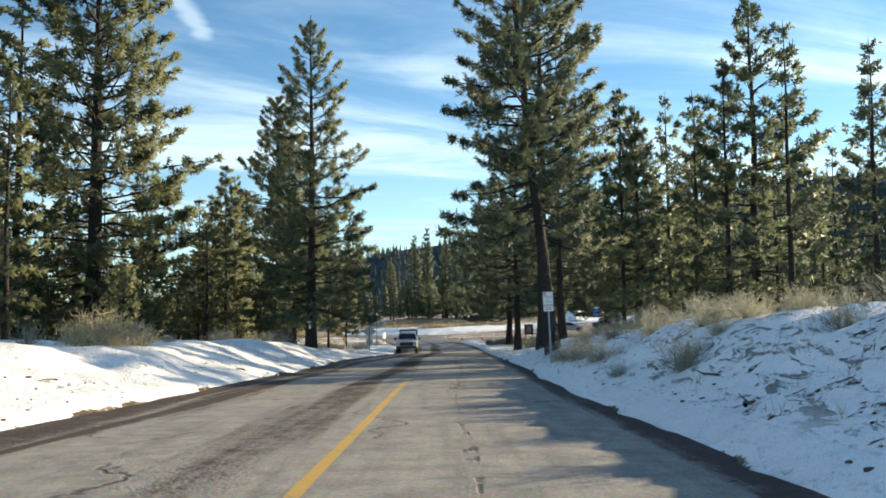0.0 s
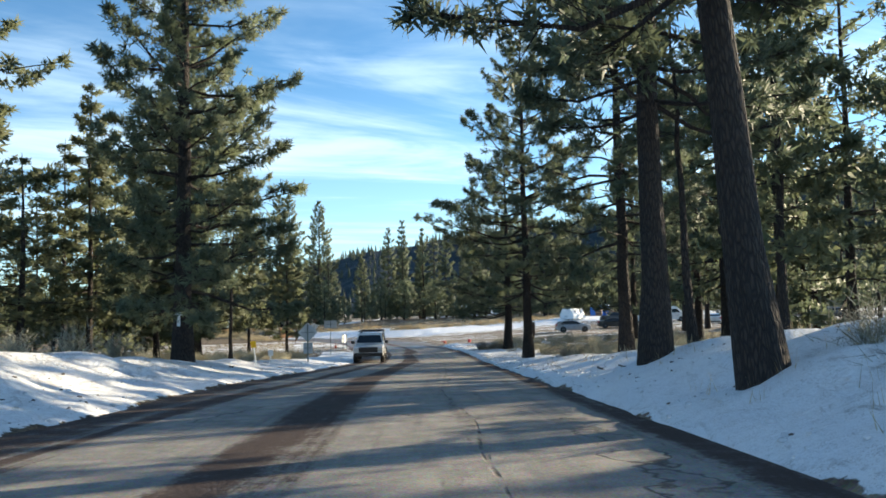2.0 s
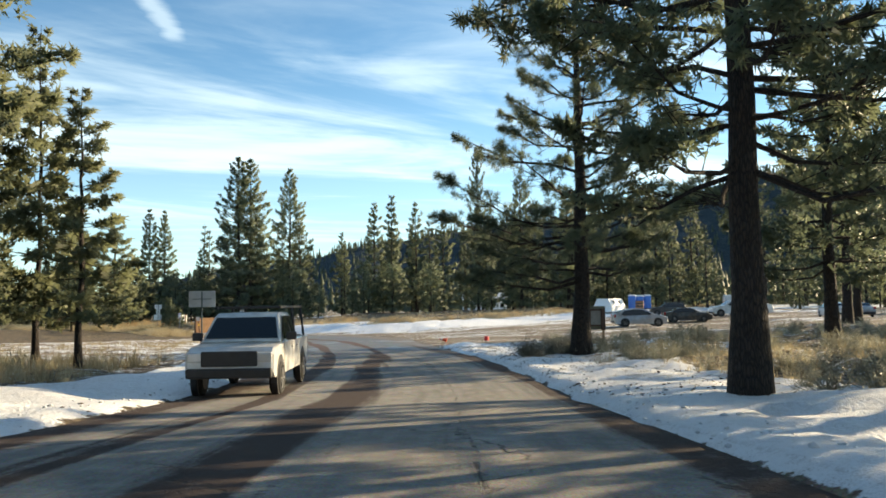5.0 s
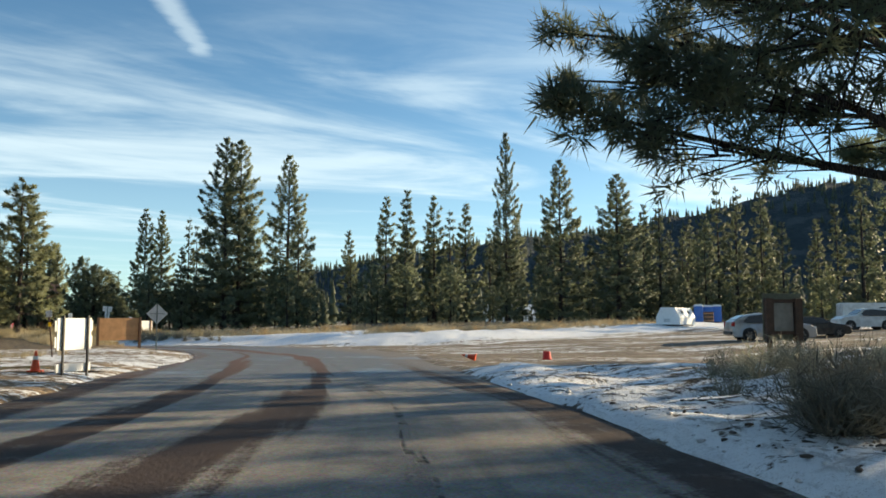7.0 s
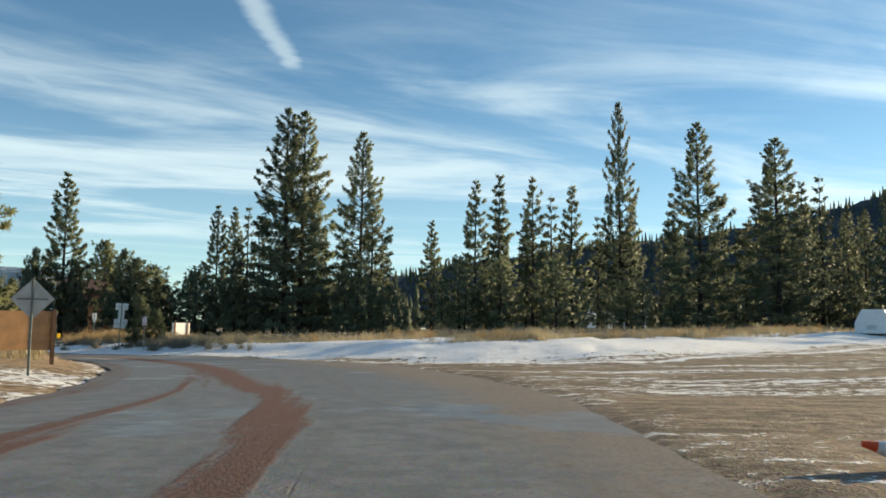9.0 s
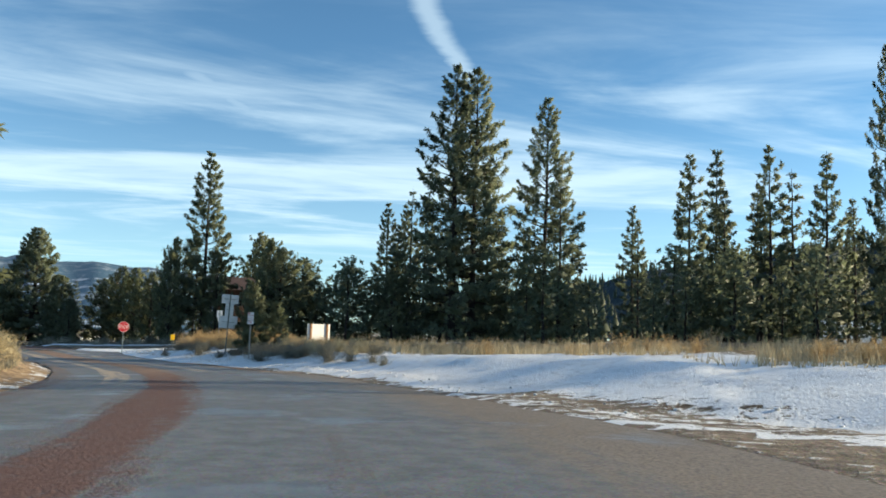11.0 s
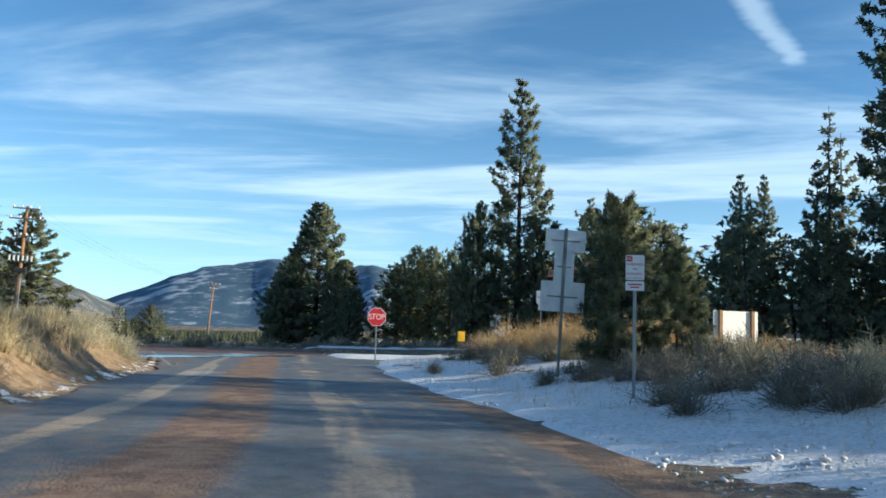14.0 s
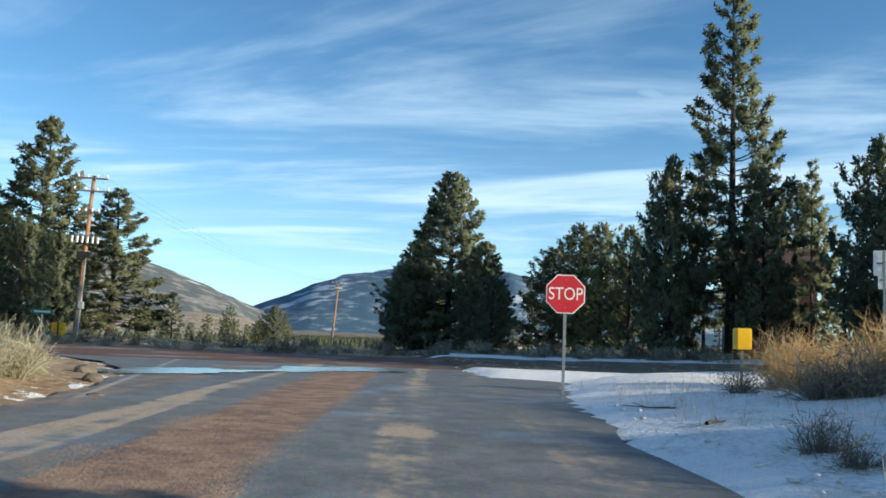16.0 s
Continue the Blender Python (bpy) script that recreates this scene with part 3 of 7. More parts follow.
def lumps(x, y, size):
    """Smooth random values from 0 to 1, with features of that size."""
    x, y = np.asarray(x, float) / size + 1000, np.asarray(y, float) / size + 1000
    i, j = np.floor(x).astype(int), np.floor(y).astype(int)
    fx, fy = x - i, y - j
    fx, fy = fx * fx * (3 - 2 * fx), fy * fy * (3 - 2 * fy)
    g = lambda p, q: _table[p % 256, q % 256]
    return (g(i, j) * (1 - fx) + g(i + 1, j) * fx) * (1 - fy) + (g(i, j + 1) * (1 - fx) + g(i + 1, j + 1) * fx) * fy


NORTH = [(-52, 179.8), (-44, 173.8), (-40.6, 171.2), (-31.3, 164.5), (-23, 158.5), (-17, 152.8), (-12, 147.8), (-7, 142.2), (-3, 140.4),
         (3, 140.5), (12, 150), (26, 166), (45, 190), (90, 235)]
AHEAD = Vector((-0.755, 0.656))


def left_edge(s):
    return np.interp(s, [-40, 105, 113, 125, 165, 180, 187, 195, 201, 207, 212], [5.6, 5.6, 5.0, 5.5, 5.3, 5.2, 5.0, 6.2, 9, 16, 26])


def right_edge(s):
    return np.interp(s, [-40, 95, 110, 120, 135, 150, 160, 176, 186, 192, 198, 203, 208], [2.6, 2.6, 3.4, 4.0, 4.6, 3.6, 2.8, 2.6, 2.3, 2.6, 3.6, 7.5, 17])


CROSS_AT, CROSS_DIR, CROSS_HALF = Vector((-62.0, 187.0)), Vector((0.60, 0.80)), 5.5


def cross_distance(x, y):
    return (np.asarray(x) - CROSS_AT.x) * -CROSS_DIR.y + (np.asarray(y) - CROSS_AT.y) * CROSS_DIR.x


def land(x, y):
    """Height of the ground, and its cover: snow, gravel, bare soil."""
    x, y = np.asarray(x, float), np.asarray(y, float)
    u, s, z = along(x, y)
    nd = to_line(x, y, NORTH[::-1]) * -1.0
    nd = np.where(s > 100, nd, -30.0)
    le, re = left_edge(s), right_edge(s)
    right, left = u - re, -u - le
    ahead = (x + 37.08) * AHEAD.x + (y - 165.13) * AHEAD.y
    cr = np.abs(cross_distance(x, y)) - CROSS_HALF
    rough = (lumps(x, y, 2.6) - 0.5) * 0.26 + (lumps(x, y, 0.9) - 0.5) * 0.13 + (lumps(x, y, 0.45) - 0.5) * 0.05
    broad = (lumps(x, y, 9.0) - 0.5) * 0.5
    # banks beside the straight
    hr = np.interp(s, [-40, 20, 27, 37, 43, 56, 66, 80, 100], [1.6, 1.5, 1.4, 1.1, 0.82, 0.42, 0.27, 0.18, 0.12])
    hl = np.interp(s, [-40, 0, 20, 42, 55, 70, 85, 100], [1.0, 1.0, 1.05, 1.05, 0.45, 0.32, 0.18, 0.05])
    straight = 1 - smooth(s, 90, 112)
    rb = (0.16 * smooth(right, 0.0, 0.6) + (hr - 0.16) * smooth(right, 0.0, 3.7) + np.clip(right - 6, 0, 40) * 0.012) * straight
    lb = (0.14 * smooth(left, 0.0, 0.6) + (hl - 0.1) * smooth(left, 0.2, 3.4)) * straight
    # the open lot climbs gently to the east
    climb = np.clip(u - 6, 0, 58) * 0.019 * smooth(s, 70, 100)
    # bank along the meadow, mound inside the bend
    nb = (0.10 * smooth(nd, 0, 0.7) + np.interp(s, [128, 150], [0.44, 0.66]) * smooth(nd, 0.4, np.interp(s, [128, 150], [6.5, 4.8])) + np.clip(nd - 6, 0, 60) * 0.008) * (1 - 0.65 * smooth(s, 184, 196))
    mound = np.interp(s, [128, 140, 158, 170, 184, 190, 194], [0, 0.4, 1.0, 1.25, 1.35, 0.75, 0.05]) * smooth(left, 0.6, 2.8)
    island = 0.12 * smooth(left, 0.2, 2.0) * smooth(s, 88, 100) * (1 - smooth(s, 125, 140))
    h = z + np.where(u > 0, np.where(nd > 0, nb, rb) + climb, lb + mound + island)
    off = np.minimum(np.where(u > 0, right, left), cr)
    soft = smooth(off, 0.15, 1.6)
    bank = np.where(u > 0, np.where(nd > -1, np.where(s > 160, 0.4, 0.9), np.where(s < 105, np.interp(s, [30, 48, 74, 80], [1.35, 0.8, 0.8, 1.7]), 0.35)), np.where(s < 90, 1.0, 0.6))
    scar = np.clip(lumps(x * 0.55, y, 0.62) - 0.62, 0, 1) * 0.9 * (s < 70)
    h = h - scar * soft * smooth(np.where(u > 0, right, left), 0.6, 1.6)
    h = h + rough * soft * bank + broad * smooth(off, 3, 14)
    h = h - 0.14 * (1 - smooth(off, -0.12, 0.22))
    # the valley falls away beyond the crossing
    h = h - 13.0 * smooth(ahead, 42, 420)
    # cover
    ragged = (lumps(s, s * 0 + 9, 1.1) - 0.5) * 0.34 + (lumps(x, y, 0.42) - 0.5) * 0.12
    snow = np.where(u > 0,
                    np.where(s < 100, np.interp(right + ragged, [-0.1, 0.04, 0.2, 0.7, 9, 13, 20], [0.0, 0.35, 1.3, 1.3, 1.0, 0.62, 0.36]), 0.36),
                    np.where(s < 92, np.interp(left + ragged * 0.6, [-0.1, 0.1, 0.35, 1.0, 6, 9, 14], [0, 0.3, 1.2, 1.2, 0.95, 0.5, 0.34]),
                             np.where(s < 132, 0.50 + 0.25 * (lumps(x * 0.35, y * 0.8, 1.0) - 0.5), np.interp(left, [0, 0.3, 0.9, 1.4], [0.1, 0.60, 0.36, 0.0]))))
    strip = np.interp(s, [40, 58, 75, 95], [20, 7.5, 5.0, 4.5])
    snow = np.where((u > 0) & (s < 100) & (right > strip), np.minimum(snow, 0.42), snow)
    strip = np.interp(s, [40, 58, 80, 92], [20, 5.0, 3.5, 3.0])
    snow = np.where((u <= 0) & (s < 92) & (left > strip), np.minimum(snow, 0.43), snow)
    snow = np.where(nd > 0, np.interp(nd, [0, 0.5, 1.6, 7, 9.5, 13], [0.45, 0.6, 0.92, 0.9, 0.5, 0.32]), snow)
    lot = smooth(u, re + 1.0, re + 5) * (s >= 100) * (nd < 0)
    snow = np.where(lot > 0.01, 0.24 + 0.10 * lot + 0.46 * (lumps(x * 0.14, y * 0.55, 1.0) - 0.42), snow)
    patch = (u > re + 0.3) & (s > 88) & (s < 105) & (u < 15)
    snow = np.where(patch, 0.66 - 0.012 * np.clip(u, 0, 15), snow)
    snow = np.where((u > 0) & (s < 24) & (right > 0.6) & (right < 12), np.interp(s, [6, 26], [0.62, 0.93]) , snow)
    snow = np.where((nd > 0) & (s > 188), np.maximum(snow, 0.75), snow)
    snow = np.where(cr < 0.4, 0.35, snow)
    snow = np.where(ahead > 46, 0.36, snow)
    gravel = np.where((u > 0) & (s >= 97) & (nd < 0.5), 1.0, 0.0)
    gravel = np.where((right > -0.5) & (right < 0.6), 0.9, gravel)
    snow = np.where((u > 0) & (s > 160) & (s < 200) & (right > 0.15) & (right < 6), np.interp(right, [0.15, 0.5], [0.6, 1.1]), snow)
    streaks = lumps(nd * 2.2, s * 0.22, 1.0)
    snow = np.where((nd > -3.2) & (nd < 0.6) & (s > 112) & (s < 160) & (right > 0.2), 0.22 + 0.62 * streaks, snow)
    ploughed = (u > 0) & (s > 146) & (s < 167) & (right > -0.3)
    snow = np.where(ploughed & (right < 1.15), 0.16 + 0.55 * lumps(right * 2.4, s * 0.3, 1.0) * smooth(right, 0.1, 0.6), snow)
    snow = np.where(ploughed & (right >= 1.15) & (right < 3), 1.15, snow)
    gravel = np.where(ploughed & (right < 1.15), 1.0, gravel)
    h = h + np.where(ploughed, 0.20 * np.exp(-((right - 1.6) / 0.42) ** 2) * (0.4 + 0.9 * lumps(x, y, 0.5)) * smooth(s, 146, 152) * (1 - smooth(s, 160, 167)), 0.0)
    soil = np.where((u < 0) & (left < 1.2) & (s > 88), 0.55, 0.0)
    soil = np.where((u < 0) & (s > 92) & (s < 132), 0.55, soil)
    soil = np.where((u < 0) & (s >= 132) & (s < 205), np.interp(left, [0, 2.5, 5], [0.9, 0.75, 0.35]), soil)
    trod = np.where((u > 0) & (s < 45), smooth(right, 0.4, 1.2) * (1 - smooth(s, 16, 42)) , 0.0)
    trod = np.where((u > 0) & (s > 72) & (s < 101), 0.85 * smooth(right, 0.3, 1.0) * smooth(s, 72, 82), trod)
    trod = np.where((u < 0) & (s < 70), 0.35 * smooth(left, 0.4, 1.2), trod)
    trod = np.where((nd > 0) & (s > 110), 0.22, trod)
    return h, snow, gravel, soil, trod


def ground_z(x, y):
    return float(land(np.array([x]), np.array([y]))[0][0])


def lines(stops):
    out = []
    for (a, b, step) in stops:
        n = max(1, round((b - a) / step))
        out += [a + (b - a) * i / n for i in range(n)]
    return np.array(out + [stops[-1][1]])


def build_ground():
    far = [60, 110, 180, 300, 500, 800, 1300, 2000, 3000, 4200]
    gx = np.concatenate([[-60 - v * 1.0 for v in far[::-1]], lines([(-110, -60, 1.6), (-60, -9, 0.60), (-9, -6.4, 0.3), (-6.4, -5.2, 0.12), (-5.2, 2.3, 0.5), (2.3, 3.6, 0.12), (3.6, 9, 0.28), (9, 46, 0.7), (46, 62, 2.0)]), [62 + v for v in far]])
    gx = np.unique(np.round(gx, 3))
    gy = np.concatenate([[-v for v in far[::-1]], lines([(-40, -6, 3.0), (-6, 105, 0.44), (105, 200, 0.58), (200, 262, 1.8)]), [262 + v for v in far]])
    gy = np.unique(np.round(gy, 3))
    X, Y = np.meshgrid(gx, gy)
    h, snow, gravel, soil, trod = land(X.ravel(), Y.ravel())
    nx, ny = len(gx), len(gy)
    i = np.arange(nx * ny).reshape(ny, nx)
    faces = np.stack([i[:-1, :-1], i[:-1, 1:], i[1:, 1:], i[1:, :-1]], -1).reshape(-1, 4)
    ob = mesh_object("ground", np.stack([X.ravel(), Y.ravel(), h], 1), faces, M["ground"], smooth=True)
    at = ob.data.color_attributes.new("cover", "FLOAT_COLOR", "POINT")
    at.data.foreach_set("color", np.stack([snow, gravel, soil, trod], 1).astype(np.float32).ravel())
    tagged(ob, "patchy snow over pine litter, gravel and dry soil", "ground", kind="structure")


build_ground()


def ribbon(name, stations, offsets, mat, lift, label, pts):
    """A road surface: rows of points across, at each station."""
    n, k_ = len(stations), offsets.shape[1]
    u, s, z = along(pts[:, :, 0].ravel(), pts[:, :, 1].ravel())
    ah = (pts[:, :, 0].ravel() + 37.08) * AHEAD.x + (pts[:, :, 1].ravel() - 165.13) * AHEAD.y
    z = z - 13.0 * smooth(ah, 42, 420)
    v = np.stack([pts[:, :, 0].ravel(), pts[:, :, 1].ravel(), z + lift], 1)
    i = np.arange(n * k_).reshape(n, k_)
    faces = np.stack([i[:-1, :-1], i[:-1, 1:], i[1:, 1:], i[1:, :-1]], -1).reshape(-1, 4)
    ob = mesh_object(name, v, faces, mat, smooth=True)
    uv = ob.data.uv_layers.new(name="across_along")
    flat = np.stack([offsets.ravel(), np.repeat(stations, k_)], 1)
    uv.data.foreach_set("uv", flat[faces.ravel()].astype(np.float32).ravel())
    return tagged(ob, label, "road", kind="structure")


def build_road():
    s = np.arange(-38, 207, 0.3)
    cx, cy = np.interp(s, ARC, TRACK[:, 0]), np.interp(s, ARC, TRACK[:, 1])
    win = np.ones(13) / 13
    pad = lambda v: np.convolve(np.concatenate([np.full(6, v[0]) + (v[1] - v[0]) * np.arange(-6, 0), v, np.full(6, v[-1]) + (v[-1] - v[-2]) * np.arange(1, 7)]), win, "valid")
    cx, cy = pad(cx), pad(cy)
    dx, dy = np.gradient(cx), np.gradient(cy)
    ll = np.hypot(dx, dy)
    f = np.linspace(0, 1, 25)
    wob_r = (lumps(s * 0 + 5, s, 1.7) - 0.5) * 0.3 + (lumps(s * 0 + 8, s, 0.6) - 0.5) * 0.16
    wob_l = (lumps(s * 0 + 55, s, 1.9) - 0.5) * 0.35 + (lumps(s * 0 + 58, s, 0.7) - 0.5) * 0.16
    off = -(left_edge(s) + 0.15 + wob_l)[:, None] * (1 - f) + (right_edge(s) + 0.12 + wob_r)[:, None] * f
    pts = np.stack([cx[:, None] + off * (dy / ll)[:, None], cy[:, None] - off * (dx / ll)[:, None]], 2)
    ribbon("road", s, off, M["road"], 0.0, "worn grey two-lane asphalt road with dark cinder bands", pts)
    a = np.arange(-110, 140, 2.5)
    off = np.repeat(np.linspace(-CROSS_HALF, CROSS_HALF, 9)[None], len(a), 0)
    n = Vector((-CROSS_DIR.y, CROSS_DIR.x))
    pts = np.stack([CROSS_AT.x + a[:, None] * CROSS_DIR.x + off * n.x, CROSS_AT.y + a[:, None] * CROSS_DIR.y + off * n.y], 2)
    ribbon("crossing_road", a, off, M["cinder"], 0.006, "crossing asphalt road under red volcanic cinder", pts)


build_road()


def hill_height(A, R, stops, r0, r1, r2, seed, foot):
    """Height of a range at compass angles A (radians) and distances R: crest angles over the horizon by compass angle."""
    el = np.interp(np.degrees(A), [p[0] for p in stops], [p[1] for p in stops])
    jag = sum((lumps(A * 900 + seed, R * 0.02 + seed, 22 / 2 ** o) - 0.5) * 0.26 / 2 ** o for o in range(4))
    prof = np.where(R <= r1, smooth(R, r0, r1) ** 0.85, 1 - 0.5 * smooth(R, r1, r2))
    top = r1 * np.tan(np.radians(el)) + 4
    spur = 1 + 0.66 * (lumps(A * 300 + seed, R * 0 + seed, 9) - 0.5) * np.clip((r1 - R) / (r1 - r0), 0, 1)
    return foot + (top - foot) * prof * np.clip(spur, 0.5, 1.4) + top * jag * 0.35 * prof * np.clip(np.abs(R - r0) / (r1 - r0), 0, 1)


def hills(name, mat, stops, r0, r1, r2, label, seed, az_step=0.5, foot=-45.0):
    """A range that stands round the place."""
    az = np.arange(stops[0][0], stops[-1][0] + 1e-6, az_step)
    rr = np.concatenate([np.linspace(r0, r1, 14), np.linspace(r1, r2, 6)[1:]])
    A, R = np.meshgrid(np.radians(az), rr)
    H = hill_height(A, R, stops, r0, r1, r2, seed, foot)
    X, Y = -np.sin(A) * R - 20, np.cos(A) * R + 140
    nr, na = X.shape
    i = np.arange(nr * na).reshape(nr, na)
    faces = np.stack([i[:-1, 1:], i[:-1, :-1], i[1:, :-1], i[1:, 1:]], -1).reshape(-1, 4)
    ob = mesh_object(name, np.stack([X.ravel(), Y.ravel(), H.ravel()], 1), faces, mat, smooth=True)
    return tagged(ob, label, "mountain", kind="structure")


RIDGE = [(-75, 6.5), (-45, 8.5), (-29, 8.2), (-25, 7.4), (-16.5, 6.1), (-8, 5.2), (-2, 4.6), (1, 4.0), (5, 3.3), (12, 2.2), (20, 1.0)]


def ridge_height(x, y):
    return float(hill_height(np.array([math.atan2(-(x + 20), y - 140)]), np.array([math.hypot(x + 20, y - 140)]), RIDGE, 330, 620, 900, 21, -4.0)[0])


# blue of the far range comes from haze painted in its material
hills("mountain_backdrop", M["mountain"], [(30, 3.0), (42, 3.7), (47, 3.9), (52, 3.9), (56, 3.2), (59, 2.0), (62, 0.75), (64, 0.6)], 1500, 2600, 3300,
      "distant mountain with snow patches and woods, painted hazy blue", 3)
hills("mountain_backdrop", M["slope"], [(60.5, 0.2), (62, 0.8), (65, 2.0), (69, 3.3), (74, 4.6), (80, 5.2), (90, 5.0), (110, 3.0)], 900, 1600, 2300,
      "grey wooded mountain slope beyond the valley under painted haze", 11)
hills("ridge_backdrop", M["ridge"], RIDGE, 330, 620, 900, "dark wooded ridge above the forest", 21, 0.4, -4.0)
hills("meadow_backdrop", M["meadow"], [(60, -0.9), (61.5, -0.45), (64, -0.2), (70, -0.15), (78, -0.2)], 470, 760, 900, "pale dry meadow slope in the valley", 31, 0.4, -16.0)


# ---- trees ----
def tube(paths):
    """Joined tapered tubes: each a list of points, radii and the number of sides."""
    V, F, base = [], [], 0
    for pts, rad, sides in paths:
        pts, rad = np.asarray(pts, float), np.asarray(rad, float)
        d = np.gradient(pts, axis=0)
        d /= np.linalg.norm(d, axis=1)[:, None] + 1e-9
        ref = np.where(np.abs(d[:, 2:3]) > 0.9, np.array([[1.0, 0, 0]]), np.array([[0, 0, 1.0]]))
        a = np.cross(d, ref)
        a /= np.linalg.norm(a, axis=1)[:, None] + 1e-9
        b = np.cross(d, a)
        ang = np.linspace(0, 2 * np.pi, sides, endpoint=False)
        ring = pts[:, None] + rad[:, None, None] * (np.cos(ang)[None, :, None] * a[:, None] + np.sin(ang)[None, :, None] * b[:, None])
        V.append(ring.reshape(-1, 3))
        n = len(pts)
        i = base + np.arange(n * sides).reshape(n, sides)
        j = np.roll(i, -1, axis=1)
        F.append(np.stack([i[:-1], j[:-1], j[1:], i[1:]], -1).reshape(-1, 4))
        base += n * sides
    return np.concatenate(V), np.concatenate(F)


def unit(v):
    return v / (np.linalg.norm(v, axis=-1, keepdims=True) + 1e-9)


def tufts(rng, centre, way, size, blades, width):
    """Needle tufts: pointed blades that spray all round from each twig's end, so that each tuft is a soft round brush."""
    n = len(centre)
    c, wv, sz = np.repeat(centre, blades, 0), np.repeat(way, blades, 0), np.repeat(size, blades)
    d = unit(wv * 0.42 + unit(rng.normal(size=(n * blades, 3))))
    b = c + wv * (sz * rng.uniform(-0.30, 0.12, len(sz)))[:, None] + rng.normal(size=c.shape) * (sz * 0.05)[:, None]
    L = sz * rng.uniform(0.30, 0.56, len(sz))
    side = unit(np.cross(d, rng.normal(size=d.shape))) * (sz * width * rng.uniform(0.7, 1.25, len(sz)))[:, None]
    low = b + d * (L * 0.22)[:, None]
    v = np.stack([low - side, b + d * L[:, None], low + side], 1)
    axis = np.stack([c[:, 0], c[:, 1], np.zeros(len(c))], 1)
    out = unit(d * 0.34 + unit(axis) * 0.62 + np.array([0, 0, 0.25]))
    turn = np.einsum("ij,ij->i", np.cross(v[:, 1] - v[:, 0], v[:, 2] - v[:, 0]), out) < 0
    v[turn] = v[turn][:, ::-1]
    v = v.reshape(-1, 3)
    return v, np.arange(len(v)).reshape(-1, 3), np.repeat(out, 3, 0)


def conifer(seed, H, bare, R, limbs, per_limb, blades, size, trunk_r, shape="pine", width=0.06, lean=0.0, tube_limbs=True, extra=(), twigs_too=False):
    """Trunk with limbs in whorls, side twigs on each limb and a needle tuft at each twig's end: two vertex and face pairs, and the crown's normals.
    bare: height of the lowest limbs; per_limb: tufts on a limb of full length."""
    rng = np.random.RandomState(seed)
    zz = np.linspace(0, 1, 13)
    bend = np.stack([np.cumsum(rng.normal(0, 0.035, 13)) + lean * zz ** 1.3 * H, np.cumsum(rng.normal(0, 0.035, 13)), zz * H], 1)
    bend[:, :2] -= zz[:, None] * (bend[-1, :2] - np.array([lean * H, 0]))
    bend[0, :2] = 0
    rad = trunk_r * (1 - zz * 0.94) * (1 + 0.45 * np.exp(-zz * 28))
    bend[0, 2] = -0.35
    paths = [(bend, rad, 10)]
    q = (np.arange(limbs) + rng.rand(limbs)) / limbs
    if shape != "bush":
        whorl = (np.arange(limbs) // 5 + 0.5) / math.ceil(limbs / 5)
        q = np.clip(q * 0.35 + whorl * 0.65 + rng.normal(0, 0.006, limbs), 0, 1)
    if shape == "pine":
        prof = (1 - q) ** 0.78 * np.minimum(1, 0.74 + 0.95 * q) * 1.10 + 0.04
    elif shape == "fir":
        prof = (1 - q) ** 0.85 + 0.05
    elif shape == "cone":
        prof = (1 - q) ** 0.62 * np.minimum(1, 0.86 + 0.5 * q) + 0.03
    else:
        prof = np.minimum(1, 0.75 + q) * np.clip(1 - q ** 1.7, 0.02, 1) ** 0.9 + 0.05
    C, W, S = [], [], []
    az = np.arange(limbs) * 2.399963 + rng.rand(limbs) * 1.1
    up3 = np.array([0, 0, 1.0])
    for i in range(limbs + len(extra)):
        if i >= limbs:
            q = np.append(q, (extra[i - limbs][0] - bare) / (H * 0.985 - bare))
            prof, az = np.append(prof, 1.0), np.append(az, extra[i - limbs][2])
        z0 = bare + (H * 0.985 - bare) * q[i]
        x0, y0 = np.interp(z0, bend[:, 2], bend[:, 0]), np.interp(z0, bend[:, 2], bend[:, 1])
        L = max(0.35, R * prof[i] * (rng.uniform(0.60, 1.16) if shape != "cone" else rng.uniform(0.86, 1.04)))
        rise = np.interp(q[i], [0, 0.35, 1], [-0.26, 0.02, 0.75]) + rng.normal(0, 0.11)
        if i >= limbs:
            L, rise = extra[i - limbs][1], extra[i - limbs][3]
        if shape == "fir":
            rise -= 0.18
        if shape == "cone":
            rise -= 0.10
        if shape == "bush":
            rise = np.interp(q[i], [0, 1], [0.15, 1.2]) + rng.normal(0, 0.15)
        t = np.linspace(0, 1, 5)
        out = np.array([math.cos(az[i]), math.sin(az[i]), 0.0])
        curve = np.array([x0, y0, z0]) + t[:, None] * L * out + up3 * (L * (rise * t + 0.24 * t ** 2.5))[:, None]
        curve[1:4] += rng.normal(0, 0.030 * L, (3, 3))
        r0 = min(0.075, 0.012 + 0.016 * L) * (trunk_r / 0.3) ** 0.4
        if tube_limbs:
            paths.append((curve[[0, 1, 2, 4]], r0 * (1 - 0.85 * t[[0, 1, 2, 4]]), 3))
        n = max(3, int(round(per_limb * (0.25 + 0.80 * L / R))))
        lo = {"bush": 0.12, "cone": 0.34}.get(shape, 0.26)
        f = lo + (1 - lo) * rng.rand(n) ** 0.75
        f[0] = 1.0
        p = np.stack([np.interp(f, t, curve[:, a]) for a in range(3)], 1)
        across = np.array([-out[1], out[0], 0.0])
        sign = np.where(np.arange(n) % 2 == 0, 1.0, -1.0)
